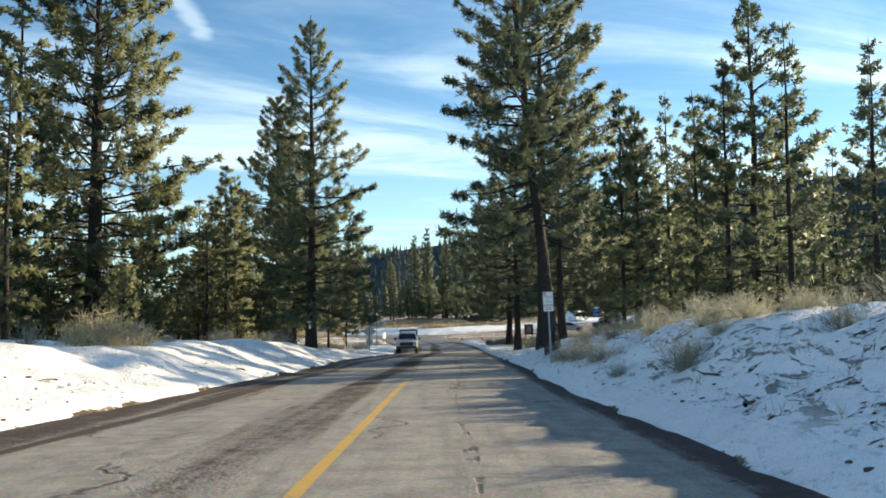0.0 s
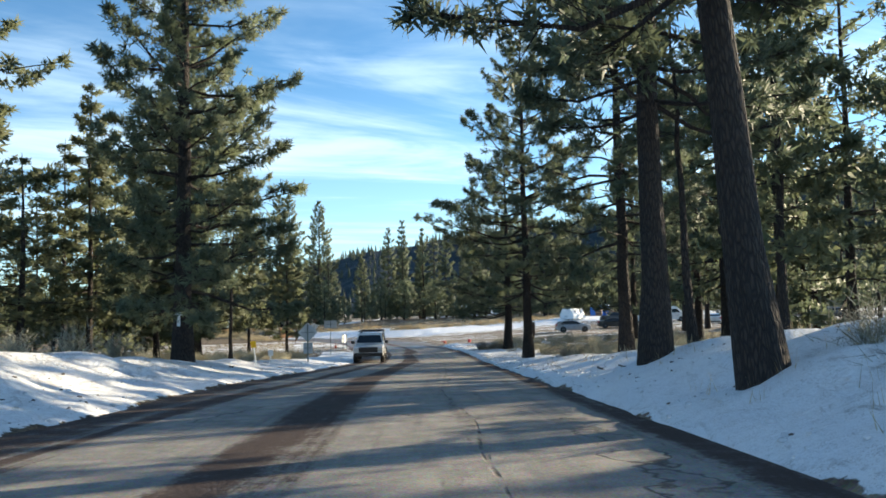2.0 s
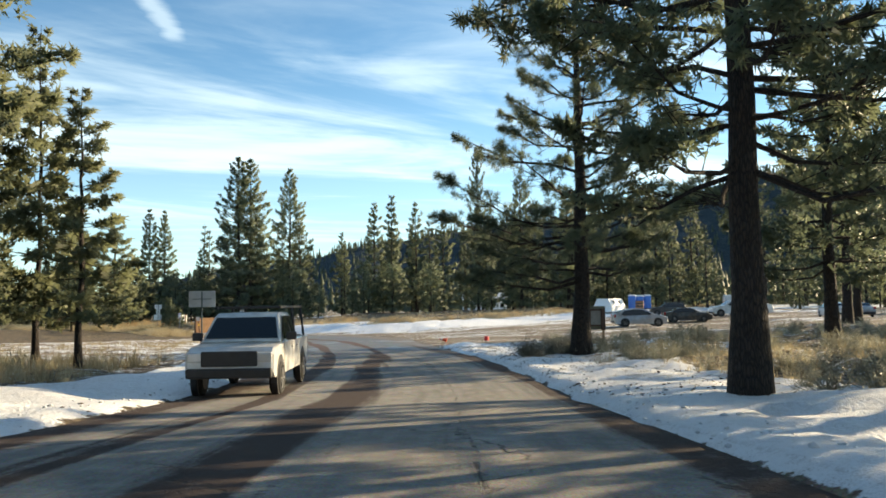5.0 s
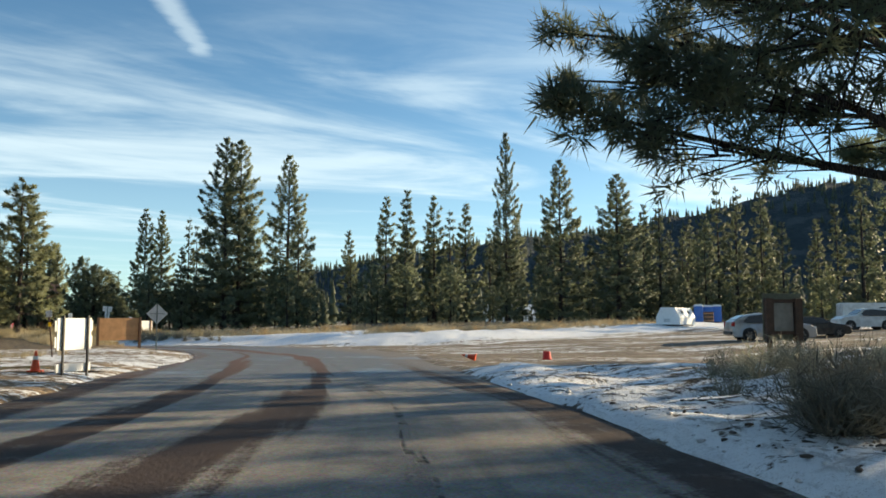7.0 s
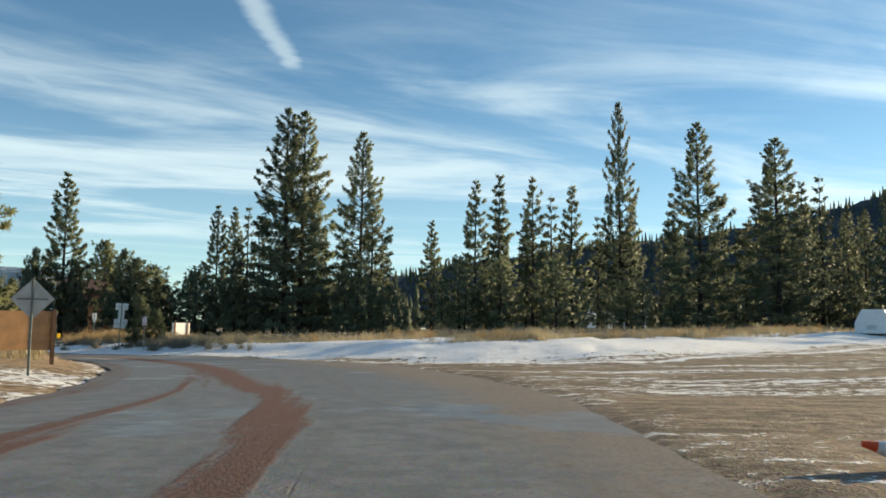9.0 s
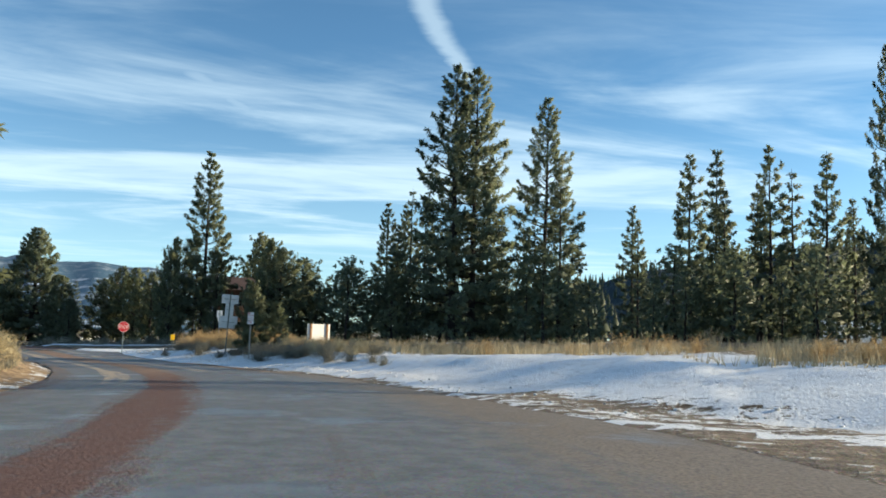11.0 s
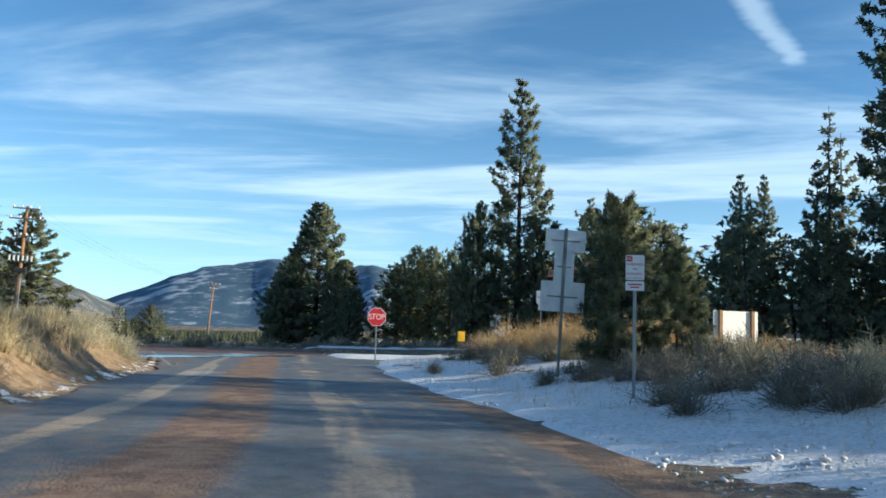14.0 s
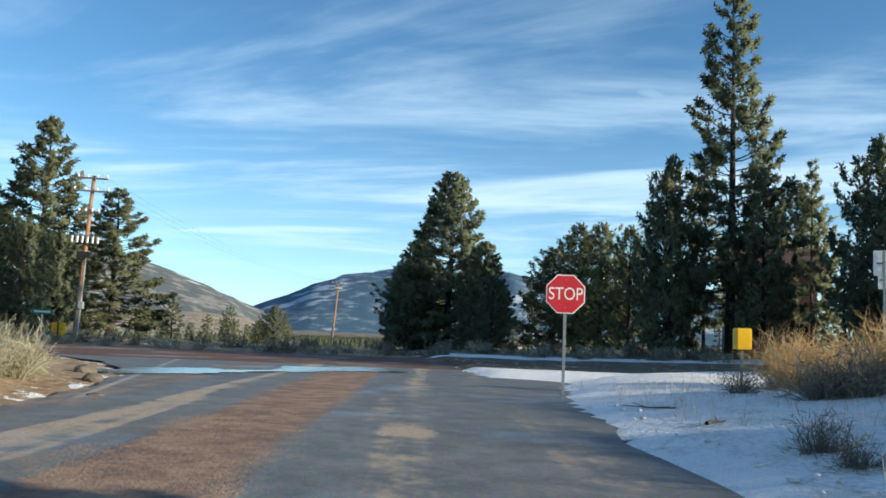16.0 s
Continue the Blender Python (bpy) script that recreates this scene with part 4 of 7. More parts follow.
        go = across * (sign * rng.uniform(0.35, 1.0, n))[:, None] + out * rng.uniform(0.45, 0.9, n)[:, None] + up3 * rng.normal(0.22, 0.30, n)[:, None]
        go = unit(go)
        reach = (L * 0.40 * (1.06 - f) + 0.10 * min(1.0, L)) * rng.uniform(0.45, 1.1, n)
        reach[0] = 0.02
        tip = p + go * reach[:, None]
        if twigs_too:
            for j in range(1, n):
                paths.append((np.stack([p[j], tip[j]]), (0.014, 0.006), 3))
        C.append(tip)
        W.append(unit(go * 0.8 + up3 * 0.45 + rng.normal(0, 0.15, (n, 3))))
        S.append(size * 1.2 * (1 - 0.35 * q[i] ** 3) * rng.uniform(0.72, 1.22, n))
    tv, tf = tube(paths)
    cv, cf, cn = tufts(rng, np.concatenate(C), np.concatenate(W), np.concatenate(S), blades, width)
    return tv, tf, cv, cf, cn


def plant_tree(name, made, mat, spots, label, category="tree", group="", bark="bark"):
    """The first spot gets the tree, the others copies. A spot: x, y, height scale, breadth scale, turn and, if it leans, the angle."""
    tv, tf, cv, cf, cn = made
    first = None
    for x, y, sh, sw, turn, *tilt in spots:
        m = pose(x, y, ground_z(x, y) - 0.06, 0, tilt[0] if tilt else 0, 0) @ pose(0, 0, 0, 0, 0, turn) @ Matrix.Diagonal((sw, sw, sh, 1))
        if first is None:
            first = thing(name, Matrix(), label, category, group)
            mesh_object("trunk", tv, tf, M[bark], first, smooth=True)
            crown = mesh_object("crown", cv, cf, M[mat], first, smooth=True)
            crown.data.normals_split_custom_set_from_vertices(cn.astype(np.float32))
            first.matrix_basis = m
            keep = m
        else:
            first.matrix_basis = Matrix()
            copy_thing(first, m)
            first.matrix_basis = keep
    return first


def P(x, y, H, h0, sw=None, turn=None):
    """A spot for a tree of true height H made at height h0."""
    return (x, y, H / h0, (H / h0 if sw is None else sw), (x * 37 + y * 91) % 360 if turn is None else turn)


tall = conifer(1, 21, 2.0, 4.5, 116, 36, 28, 0.46, 0.32, width=0.051, twigs_too=True)
plant_tree("pine_tree", tall, "needle", [P(-8.35, 51.8, 21.4, 21)],
           "tall dense green pine with a dark furrowed trunk beside the road", group="roadside pines")
front = conifer(16, 21, 4.9, 4.5, 100, 36, 27, 0.46, 0.30, width=0.051, twigs_too=True)
plant_tree("pine_tree", front, "needle", [(*P(4.4, 33.1, 21, 21, 0.90), -5.0), P(4.7, 39.1, 20.5, 21, 0.95)],
           "tall dark pine with a long bare trunk rising from the snowbank", group="roadside pines")
tall_b = conifer(2, 20, 3.2, 4.1, 104, 30, 27, 0.46, 0.26, width=0.051, twigs_too=True)
plant_tree("pine_tree", tall_b, "needle", [P(7.5, 52.6, 19.5, 20)],
           "tall dark pine with a stout trunk standing in snow", group="roadside pines")
grand = conifer(3, 31, 2.6, 7.4, 160, 44, 17, 0.70, 0.52, width=0.076)
plant_tree("pine_tree", grand, "needle_olive", [P(-25.5, 60, 36, 31, 1.22), P(-17.3, 86, 27, 31, 0.92, 80)], "huge old pine with a wide olive crown and long bare trunk", group="roadside pines")
limbed = conifer(4, 21, 3.6, 5.6, 104, 42, 30, 0.46, 0.30, width=0.050, twigs_too=True, extra=((7.6, 6.6, math.pi * 0.97, -0.05), (8.4, 5.6, math.pi * 0.93, 0.0)))
plant_tree("pine_tree", limbed, "needle", [P(6.48, 72.6, 21, 21, 1.0, 0), P(17.4, 73.7, 20, 21, 0.9)],
           "open pine with long crooked limbs and a reddish trunk", group="roadside pines")
lot_pine = conifer(5, 16.5, 3.0, 5.2, 66, 42, 66, 0.44, 0.36, width=0.020, twigs_too=True, extra=((3.0, 5.3, math.pi * 1.10, -0.22), (4.8, 6.0, math.pi * 1.06, -0.12),
                   (5.2, 6.2, math.pi * 1.14, 0.02), (5.0, 5.2, math.pi * 0.08, 0.1), (6.6, 5.4, math.pi * 1.92, 0.2), (4.4, 4.8, math.pi * 0.2, 0.0), (7.5, 5.0, math.pi * 0.02, 0.2), (4.5, 5.2, math.pi * 1.18, -0.1), (3.2, 5.0, math.pi * 1.16, -0.2)))
plant_tree("pine_tree", lot_pine, "needle", [P(7.2, 90.9, 16.5, 16.5, 1.0, 0)],
           "dark pine with spreading low limbs at the edge of the lot", group="roadside pines")
side_pine = conifer(14, 18, 3.0, 4.2, 80, 25, 14, 0.58, 0.30, width=0.088)
plant_tree("pine_tree", side_pine, "needle", [P(18.4, 92.8, 18, 18), P(-12.4, 66, 17, 18, 0.95), P(18.7, 48.7, 21, 18, 1.15), P(14.8, 62, 18.5, 18, 0.95), P(26, 84, 20, 18, 1.1), P(28.3, 110.3, 22, 18, 1.0), P(34, 119.5, 21, 18, 1.0)],
           "pine with a ragged crown on the grass beside the lot", group="roadside pines")
slim = conifer(6, 14, 2.2, 2.1, 64, 15, 14, 0.58, 0.14, width=0.090)
plant_tree("pine_tree", slim, "needle_olive", [P(-14.2, 91, 13.5, 14), P(-10.1, 85, 9.2, 14, 0.9), P(-21.7, 78, 15, 14, 1.2), P(-22.4, 88, 19, 14, 1.2),
           P(-18, 68, 15.5, 14, 1.3), P(20.8, 66.6, 19.5, 14, 1.2), P(9.8, 44.5, 14, 14), P(-12.5, 62, 9, 14, 1.0), P(-10.9, 60, 12, 14, 1.2), P(-66.7, 228.6, 15.5, 14, 1.0), P(-69.0, 217, 12, 14, 1.0)],
           "slim young pine with a thin trunk and sparse crown", group="young pines")
bare_tree = conifer(7, 8.5, 4.5, 0.9, 16, 4, 24, 0.36, 0.11, lean=0.05)
plant_tree("pine_tree", bare_tree, "needle", [P(6.0, 40.6, 9, 8.5, 1.0, 200), P(-8.2, 58.3, 7.0, 8.5, 0.8)], "thin leaning young pine with few needles", group="young pines")
dense = conifer(8, 30, 1.4, 6.3, 150, 26, 10, 0.82, 0.42, width=0.112)
plant_tree("pine_tree", dense, "needle", [P(-31.6, 208.3, 30.5, 30, 1.05), P(-29.6, 209.2, 30.2, 30, 1.0), P(-24.6, 223.6, 30.5, 30, 0.92), P(13.4, 226.5, 34.2, 30, 0.60), P(18.4, 196, 23.2, 30, 0.75), P(25.8, 193, 20.5, 30, 0.82)],
           "tall conical pine that towers over the wood", group="tall pines of the wood")
twist = conifer(9, 22.5, 2.6, 3.7, 115, 21, 13, 0.68, 0.30, width=0.105)
plant_tree("pine_tree", twist, "needle", [P(-62.2, 208.9, 22.8, 22.5), P(-83, 318, 36, 22.5, 1.4), P(-78.6, 319, 35.5, 22.5, 1.4)],
           "tall open-crowned pine by the crossing", group="tall pines of the wood")
sunny = conifer(17, 22, 1.2, 5.2, 125, 27, 10, 0.84, 0.32, width=0.115)
plant_tree("pine_tree", sunny, "needle_olive", [P(-118.5, 186.2, 20.3, 22, 1.2), P(-125, 181.5, 18, 22, 1.05), P(-110.5, 190.2, 13.2, 22, 1.0)], "sunlit olive pine beyond the crossing road", group="tall pines of the wood")
conic = conifer(15, 14, 0.4, 4.3, 200, 26, 9, 0.64, 0.32, width=0.125, shape="cone")
plant_tree("cedar_tree", conic, "needle", [P(-86.6, 208.4, 14.2, 14, 1.05), P(-92.0, 209.5, 9.6, 14, 0.80), P(-80.6, 206.6, 8.0, 14, 0.62)], "broad dense conical cedar at the crossing", "tree", "cedars at the crossing")
roundish = conifer(10, 14, 0.8, 4.4, 120, 17, 11, 0.72, 0.30, width=0.115, shape="bush")
plant_tree("cedar_tree", roundish, "needle", [P(-89.0, 206.2, 7.0, 14, 0.7), P(-113, 183.5, 9.5, 14, 0.75), P(-105, 184, 8, 14, 0.6), P(-76, 203, 5, 14, 0.4)],
           "broad round-topped cedar with dense green needles", "tree", "cedars at the crossing")
juniper = conifer(11, 12, 0.5, 3.6, 104, 17, 8, 0.72, 0.26, width=0.128, shape="bush")
plant_tree("juniper_tree", juniper, "needle_dark", [P(-59.6, 207.6, 10.2, 12, 0.62), P(-66, 208.5, 12.3, 12, 0.68), P(-73, 210.6, 9.0, 12, 0.72), P(-55.0, 211.5, 12.0, 12, 0.80), P(-50.5, 206, 10.5, 12, 1.15),
           P(-45, 212, 9, 12, 1.2), P(-37, 205, 8, 12), P(-79.5, 213, 8, 12, 0.9), P(-75.8, 245, 17, 12, 1.3), P(-64.4, 205.5, 10.6, 12, 0.55), P(-52, 214, 10, 12, 1.2), P(-69.8, 209.5, 8.4, 12, 0.6), P(-76.2, 212, 9.4, 12, 0.75)],
           "dark bushy juniper with foliage down to the ground", "tree", "junipers at the crossing")
inner = conifer(12, 12.5, 1.4, 2.7, 66, 16, 19, 0.56, 0.17, width=0.075)
plant_tree("pine_tree", inner, "needle_olive", [P(-31, 145.2, 12.3, 12.5, 1.3), P(-33.8, 143.4, 11, 12.5, 1.15), P(-36, 147, 8, 12.5), P(-52, 156, 9, 12.5), P(-45, 148, 10, 12.5)],
           "sunlit young pine with a ragged yellow-green crown", group="young pines")
sapling = conifer(13, 3.7, 0.10, 1.35, 60, 20, 30, 0.34, 0.05, width=0.040)
plant_tree("pine_sapling", sapling, "needle_dark", [P(-33.0, 171.0, 4.2, 3.7, 0.92), P(-32.0, 172.2, 2.9, 3.7, 0.85)], "young pine sapling among sagebrush behind the sign", group="saplings")


# the wood round about
def scatter(seed, n, area, gap, test=lambda x, y: True):
    rng, out = random.Random(seed), []
    for _ in range(n * 40):
        x, y = rng.uniform(area[0], area[1]), rng.uniform(area[2], area[3])
        if test(x, y) and all((x - a) ** 2 + (y - b) ** 2 > gap * gap for a, b in out):
            out.append((x, y))
        if len(out) == n:
            break
    return out


rows_near = [conifer(20 + i, 20, (1.6, 2.4, 1.2)[i], (3.4, 4.0, 2.9)[i], 60, 12, 8, 0.75, 0.22, width=0.120) for i in range(3)]
rows_far = [conifer(30 + i, 20, 1.5, (2.9, 2.4, 3.2)[i], 64, 10, 6, 0.80, 0.25, shape=("fir", "pine", "pine")[i], width=0.165, tube_limbs=False) for i in range(3)]
fine_far = [conifer(50 + i, 20, 1.2, (3.0, 2.6, 3.4)[i], 84, 13, 11, 0.76, 0.24, shape="pine", width=0.125) for i in range(3)]
under = [conifer(40 + i, 8, 0.3, 2.6, 46, 8, 5, 0.80, 0.14, shape="bush", width=0.165, tube_limbs=False) for i in range(2)]


def wood(makes, h0, spots, lo, hi, mat, label, group, seed, name="pine_tree"):
    rng = random.Random(seed)
    sets = [[] for _ in makes]
    for x, y in spots:
        H = rng.uniform(lo, hi)
        sets[rng.randrange(len(makes))].append(P(x, y, H, h0, H / h0 * rng.uniform(0.85, 1.2), rng.uniform(0, 360)))
    for made, spots_ in zip(makes, sets):
        if spots_:
            plant_tree(name, made, mat, spots_, label, "tree", group)


wood(rows_near, 20, scatter(1, 26, (-62, -14, 20, 128), 5.5, lambda x, y: x < -14 - max(0, y - 78) * 0.42 and not (x > -30 and 52 < y < 70)), 12, 24, "needle_olive",
     "pine of the wood, half in sun", "pines of the wood", 1)
wood(rows_near, 20, scatter(2, 25, (15, 70, 28, 100), 5.5, lambda x, y: x > 15 + max(0, y - 60) * 0.35 and 19 + 0.67 * x < y < 56 + 0.67 * x), 11, 20, "needle",
     "pine of the wood beyond the snowbank", "pines of the wood", 2)
for i, spots_ in enumerate([[P(-30, 67, 18, 20), P(-31.5, 60.5, 29, 20, 1.7), P(-22, 74, 14, 20, 0.9)], [P(-34, 58, 21, 20, 1.1), P(-16.5, 57, 9, 20, 0.8)], [P(-29, 79, 19, 20, 1.1), P(-38, 66, 22, 20, 1.1)]]):
    plant_tree("pine_tree", rows_near[i], "needle_olive", spots_, "pine of the wood, half in sun", "tree", "pines of the wood")
for i, spots_ in enumerate([[P(-21, 57, 6.5, 8), P(-27, 55, 7.5, 8), P(-17.5, 70, 5.5, 8), P(-23, 92, 9, 8)], [P(-24.5, 64, 6, 8), P(-31, 60, 8, 8), P(-19.5, 50, 5, 8), P(-21, 88, 8, 8), P(-27, 84, 9, 8)]]):
    plant_tree("young_conifer", under[i], "needle_olive", spots_, "bushy young pine in the wood", "tree", "young conifers")
wood(under, 8, scatter(12, 36, (-56, -14, 30, 122), 3.6, lambda x, y: x < -14 - max(0, y - 84) * 0.42), 3, 7, "needle_olive",
     "bushy young pine in the wood", "young conifers", 12, "young_conifer")
for i, spots_ in enumerate([[P(-8, 230, 24, 20), P(6.1, 219.8, 20.5, 20), P(-15, 232, 18, 20)], [P(-4.6, 242, 27, 20), P(-40, 214, 14, 20), P(33, 207, 18, 20)],
                            [P(0.6, 223, 22.5, 20), P(28.5, 204, 19.5, 20), P(40, 200, 16, 20)]]):
    plant_tree("pine_tree", fine_far[i], "needle", spots_, "slender conifer at the edge of the wood", "tree", "conifers behind the meadow")
wood(rows_far, 20, scatter(4, 50, (-62, 60, 216, 262), 4.6, lambda x, y: x > -46 and (0.809 * y - 0.588 * x < 200 or y < 232)), 14, 21, "needle_far", "conifer of the wood behind the meadow", "conifers behind the meadow", 4)
wood(under, 8, scatter(5, 42, (-56, 40, 204, 216), 2.6), 5.5, 9.5, "needle", "bushy young conifer at the edge of the wood", "young conifers", 5, "young_conifer")
wood(rows_far, 20, scatter(6, 38, (36, 115, 150, 240), 5.5, lambda x, y: y > 150 + (80 - x) * 1.1), 13, 22, "needle_far", "conifer of the wood behind the lot", "conifers behind the lot", 6)
wood(under, 8, scatter(7, 16, (40, 100, 175, 225), 4.0, lambda x, y: y > 158 + (80 - x) * 1.1), 5, 9, "needle_dark", "bushy young conifer behind the lot", "young conifers", 7, "young_conifer")
wood(rows_far, 20, scatter(8, 20, (-140, -72, 222, 300), 6.0, lambda x, y: -(x + 37) < 1.25 * (y - 165)), 10, 16, "needle_far", "conifer of the wood beyond the crossing", "conifers beyond the crossing", 8)
wood(rows_far, 20, scatter(15, 34, (-112, -62, 50, 168), 6.5, lambda x, y: y < 150 + (x + 62) * 0.4), 13, 22, "needle_far", "conifer deep in the roadside wood", "pines of the wood", 15)
wood(under, 8, scatter(14, 44, (-205, -104, 196, 330), 5.0, lambda x, y: cross_distance(x, y) > 16), 2.4, 4.6, "needle_olive", "sunlit juniper in the valley beyond the crossing", "junipers of the valley", 14, "juniper_tree")
plant_tree("pine_tree", inner, "needle_olive", [P(-138.5, 207.5, 6.5, 12.5, 0.62)], "open young pine beyond the crossing road", group="young pines")
plant_tree("juniper_tree", juniper, "needle_dark", [P(-168, 238.5, 7.0, 12, 0.85), P(-176, 240, 5.0, 12, 0.6)], "dark round juniper in the valley", "tree", "junipers of the valley")
wood(rows_far, 20, scatter(9, 12, (-220, -112, 130, 186), 7.0), 12, 20, "needle_far", "conifer beyond the crossing", "conifers beyond the crossing", 9)


# unseen pines, added where streaks of shade on the road call for them
plant_tree("pine_tree", rows_near[0], "needle", [P(36, 106.5, 17, 20, 0.9), P(45, 109, 19, 20, 1.0), P(52, 114.5, 20, 20, 1.0), P(43, 114, 15, 20, 0.85), P(58, 122, 21, 20, 1.0)],
           "unseen pine added beside the lot to shade the road", group="pines of the wood")
# two oversized pines, added mostly out of view to shade the bend
plant_tree("pine_tree", rows_near[1], "needle", [P(74.5, 211.8, 36, 20, 1.6), P(81, 196.5, 36, 20, 1.6)],
           "tall pine added beyond the lot to shade the road", group="tall pines of the wood")


def far_woods():
    """Trees of the valley and the ridge, too far off to count."""
    rng = np.random.RandomState(5)
    pts = []
    for az0, az1, r0, r1, n in ((46, 82, 150, 1000, 2600), (-60, 16, 170, 660, 2200)):
        az, r = np.radians(rng.uniform(az0, az1, n)), rng.uniform(r0 ** 2, r1 ** 2, n) ** 0.5
        pts.append(np.stack([-np.sin(az) * r - 20, np.cos(az) * r + 140, rng.uniform(0, 1, n), (az0 > 0) * np.ones(n)], 1))
    pts = np.concatenate(pts)
    V, F, base = [], [], 0
    zs = land(pts[:, 0], pts[:, 1])[0]
    for (x, y, k_, valley), z in zip(pts, zs):
        r = math.hypot(x + 20, y - 140)
        if valley < 0.5:
            z = max(z, ridge_height(x, y) - 1.0)
        H = min(3.2 + 4.6 * k_, max(1.4, -4.6 - 0.012 * r - z)) if valley > 0.5 else (5 + 4 * k_ if r > 330 else 9 + 7 * k_)
        R = H * (0.40 if valley > 0.5 else 0.2)
        for lev in range(4):
            zb, zt, rb = z + H * (0.05 + lev * 0.21), z + H * (0.42 + lev * 0.2), R * (1 - lev * 0.22)
            n = 6
            a = np.linspace(0, 2 * np.pi, n, endpoint=False) + rng.rand()
            rad = rb * rng.uniform(0.6, 1.15, n)
            V.append(np.concatenate([np.stack([x + rad * np.cos(a), y + rad * np.sin(a), np.full(n, zb) + rng.uniform(-0.06, 0.06, n) * H], 1), [[x, y, zt]]]))
            i = base + np.arange(n)
            F.append(np.stack([i, np.roll(i, -1), np.full(n, base + n)], 1))
            base += n + 1
    ob = mesh_object("far_woods", np.concatenate(V), np.concatenate(F), M["needle_far"])
    tagged(ob, "distant woods of small dark conifers", "woods", kind="stuff")


far_woods()


# ---- brush, grass and litter ----
def twigs(rng, centre, way, size, blades, width):
    """Thin pointed twigs that spray from each centre."""
    n = len(centre)
    c, wv, sz = np.repeat(centre, blades, 0), np.repeat(way, blades, 0), np.repeat(size, blades)
    d = unit(wv * 0.75 + 0.8 * unit(rng.normal(size=(n * blades, 3))))
    b = c + wv * (sz * rng.uniform(-0.75, 0.45, len(sz)))[:, None] + rng.normal(size=c.shape) * (sz * 0.07)[:, None]
    tip = b + d * (sz * rng.uniform(0.30, 0.62, len(sz)))[:, None]
    side = unit(np.cross(d, rng.normal(size=d.shape))) * (sz * width)[:, None]
    v = np.stack([b - side, tip, b + side], 1).reshape(-1, 3)
    return v, np.arange(len(v)).reshape(-1, 3)


def bush_mesh(seed, stems, size, width, spread):
    """A low bush: fine upright twigs that fan out from the root."""
    rng = np.random.RandomState(seed)
    az, tilt = rng.uniform(0, 2 * np.pi, stems), np.abs(rng.normal(0, spread, stems))
    d = np.stack([np.cos(az) * np.sin(tilt), np.sin(az) * np.sin(tilt), np.cos(tilt)], 1)
    root = np.stack([np.cos(az) * 0.16 * size * rng.rand(stems), np.sin(az) * 0.16 * size * rng.rand(stems), np.zeros(stems) - 0.05], 1)
    L = size * rng.uniform(0.6, 1.05, stems)
    mid = root + d * (L * 0.55)[:, None]
    v0, f0 = twigs(rng, mid, d, L * 0.62, 8, width)
    side = unit(np.cross(d, rng.normal(size=d.shape))) * (size * 0.012)
    v1 = np.stack([root - side, mid + d * (L * 0.2)[:, None], root + side], 1).reshape(-1, 3)
    f1 = np.arange(len(v1)).reshape(-1, 3) + len(v0)
    return np.concatenate([v0, v1]), np.concatenate([f0, f1])


def bushes(name, seeds, spots, size, mat, label, group, stems=72, width=0.013, spread=0.85):
    firsts = []
    for sd in seeds:
        v, f = bush_mesh(sd, stems, size, width, spread)
        firsts.append([v, f, None])
    rng = random.Random(seeds[0])
    for x, y in spots:
        slot = firsts[rng.randrange(len(firsts))]
        k_ = rng.uniform(0.65, 1.25)
        m = pose(x, y, ground_z(x, y) - 0.03, 0, 0, rng.uniform(0, 360)) @ Matrix.Diagonal((k_ * rng.uniform(0.9, 1.25), k_, k_ * rng.uniform(0.8, 1.1), 1))
        if slot[2] is None:
            slot[2] = tagged(mesh_object(name, slot[0], slot[1], M[mat]), label, "bush", group)
        else:
            slot[2].matrix_basis, keep = Matrix(), slot[2].matrix_basis.copy()
            copy_thing(slot[2], m)
            slot[2].matrix_basis = keep
            continue
        slot[2].matrix_basis = m


def thicket(name, seed, spots, size, mat, label, stems, width, spread):
    """A belt of far brush that nobody could count, as one sheet."""
    rng = np.random.RandomState(seed)
    made = [bush_mesh(seed + i, stems, size, width, spread) for i in range(3)]
    z = land(np.array([p[0] for p in spots]), np.array([p[1] for p in spots]))[0] - 0.03
    V, F, base = [], [], 0
    for i, (x, y) in enumerate(spots):
        v, f = made[i % 3]
        a, k_ = rng.uniform(0, 2 * np.pi), rng.uniform(0.65, 1.25)
        turn = np.array([[math.cos(a), -math.sin(a), 0], [math.sin(a), math.cos(a), 0], [0, 0, rng.uniform(0.75, 1.1)]])
        V.append(v @ turn.T * k_ + np.array([x, y, z[i]]))
        F.append(f + base)
        base += len(v)
    tagged(mesh_object(name, np.concatenate(V), np.concatenate(F), M[mat]), label, "bush", kind="stuff")


def beside(u0, u1, s0, s1, n, seed, gap=0.5):
    """Random places between two offsets from the lane, over a stretch of it."""
    rng, out = random.Random(seed), []
    for _ in range(n * 20):
        s_, u_ = rng.uniform(s0, s1), rng.uniform(u0, u1)
        x, y = float(np.interp(s_, ARC, TRACK[:, 0])), float(np.interp(s_, ARC, TRACK[:, 1]))
        x2, y2 = float(np.interp(s_ + 0.5, ARC, TRACK[:, 0])), float(np.interp(s_ + 0.5, ARC, TRACK[:, 1]))
        dx, dy = (x2 - x) / 0.5, (y2 - y) / 0.5
        p = (x + u_ * dy, y - u_ * dx)
        if all((p[0] - a) ** 2 + (p[1] - b) ** 2 > gap * gap for a, b in out):
            out.append(p)
        if len(out) == n:
            break
    return out


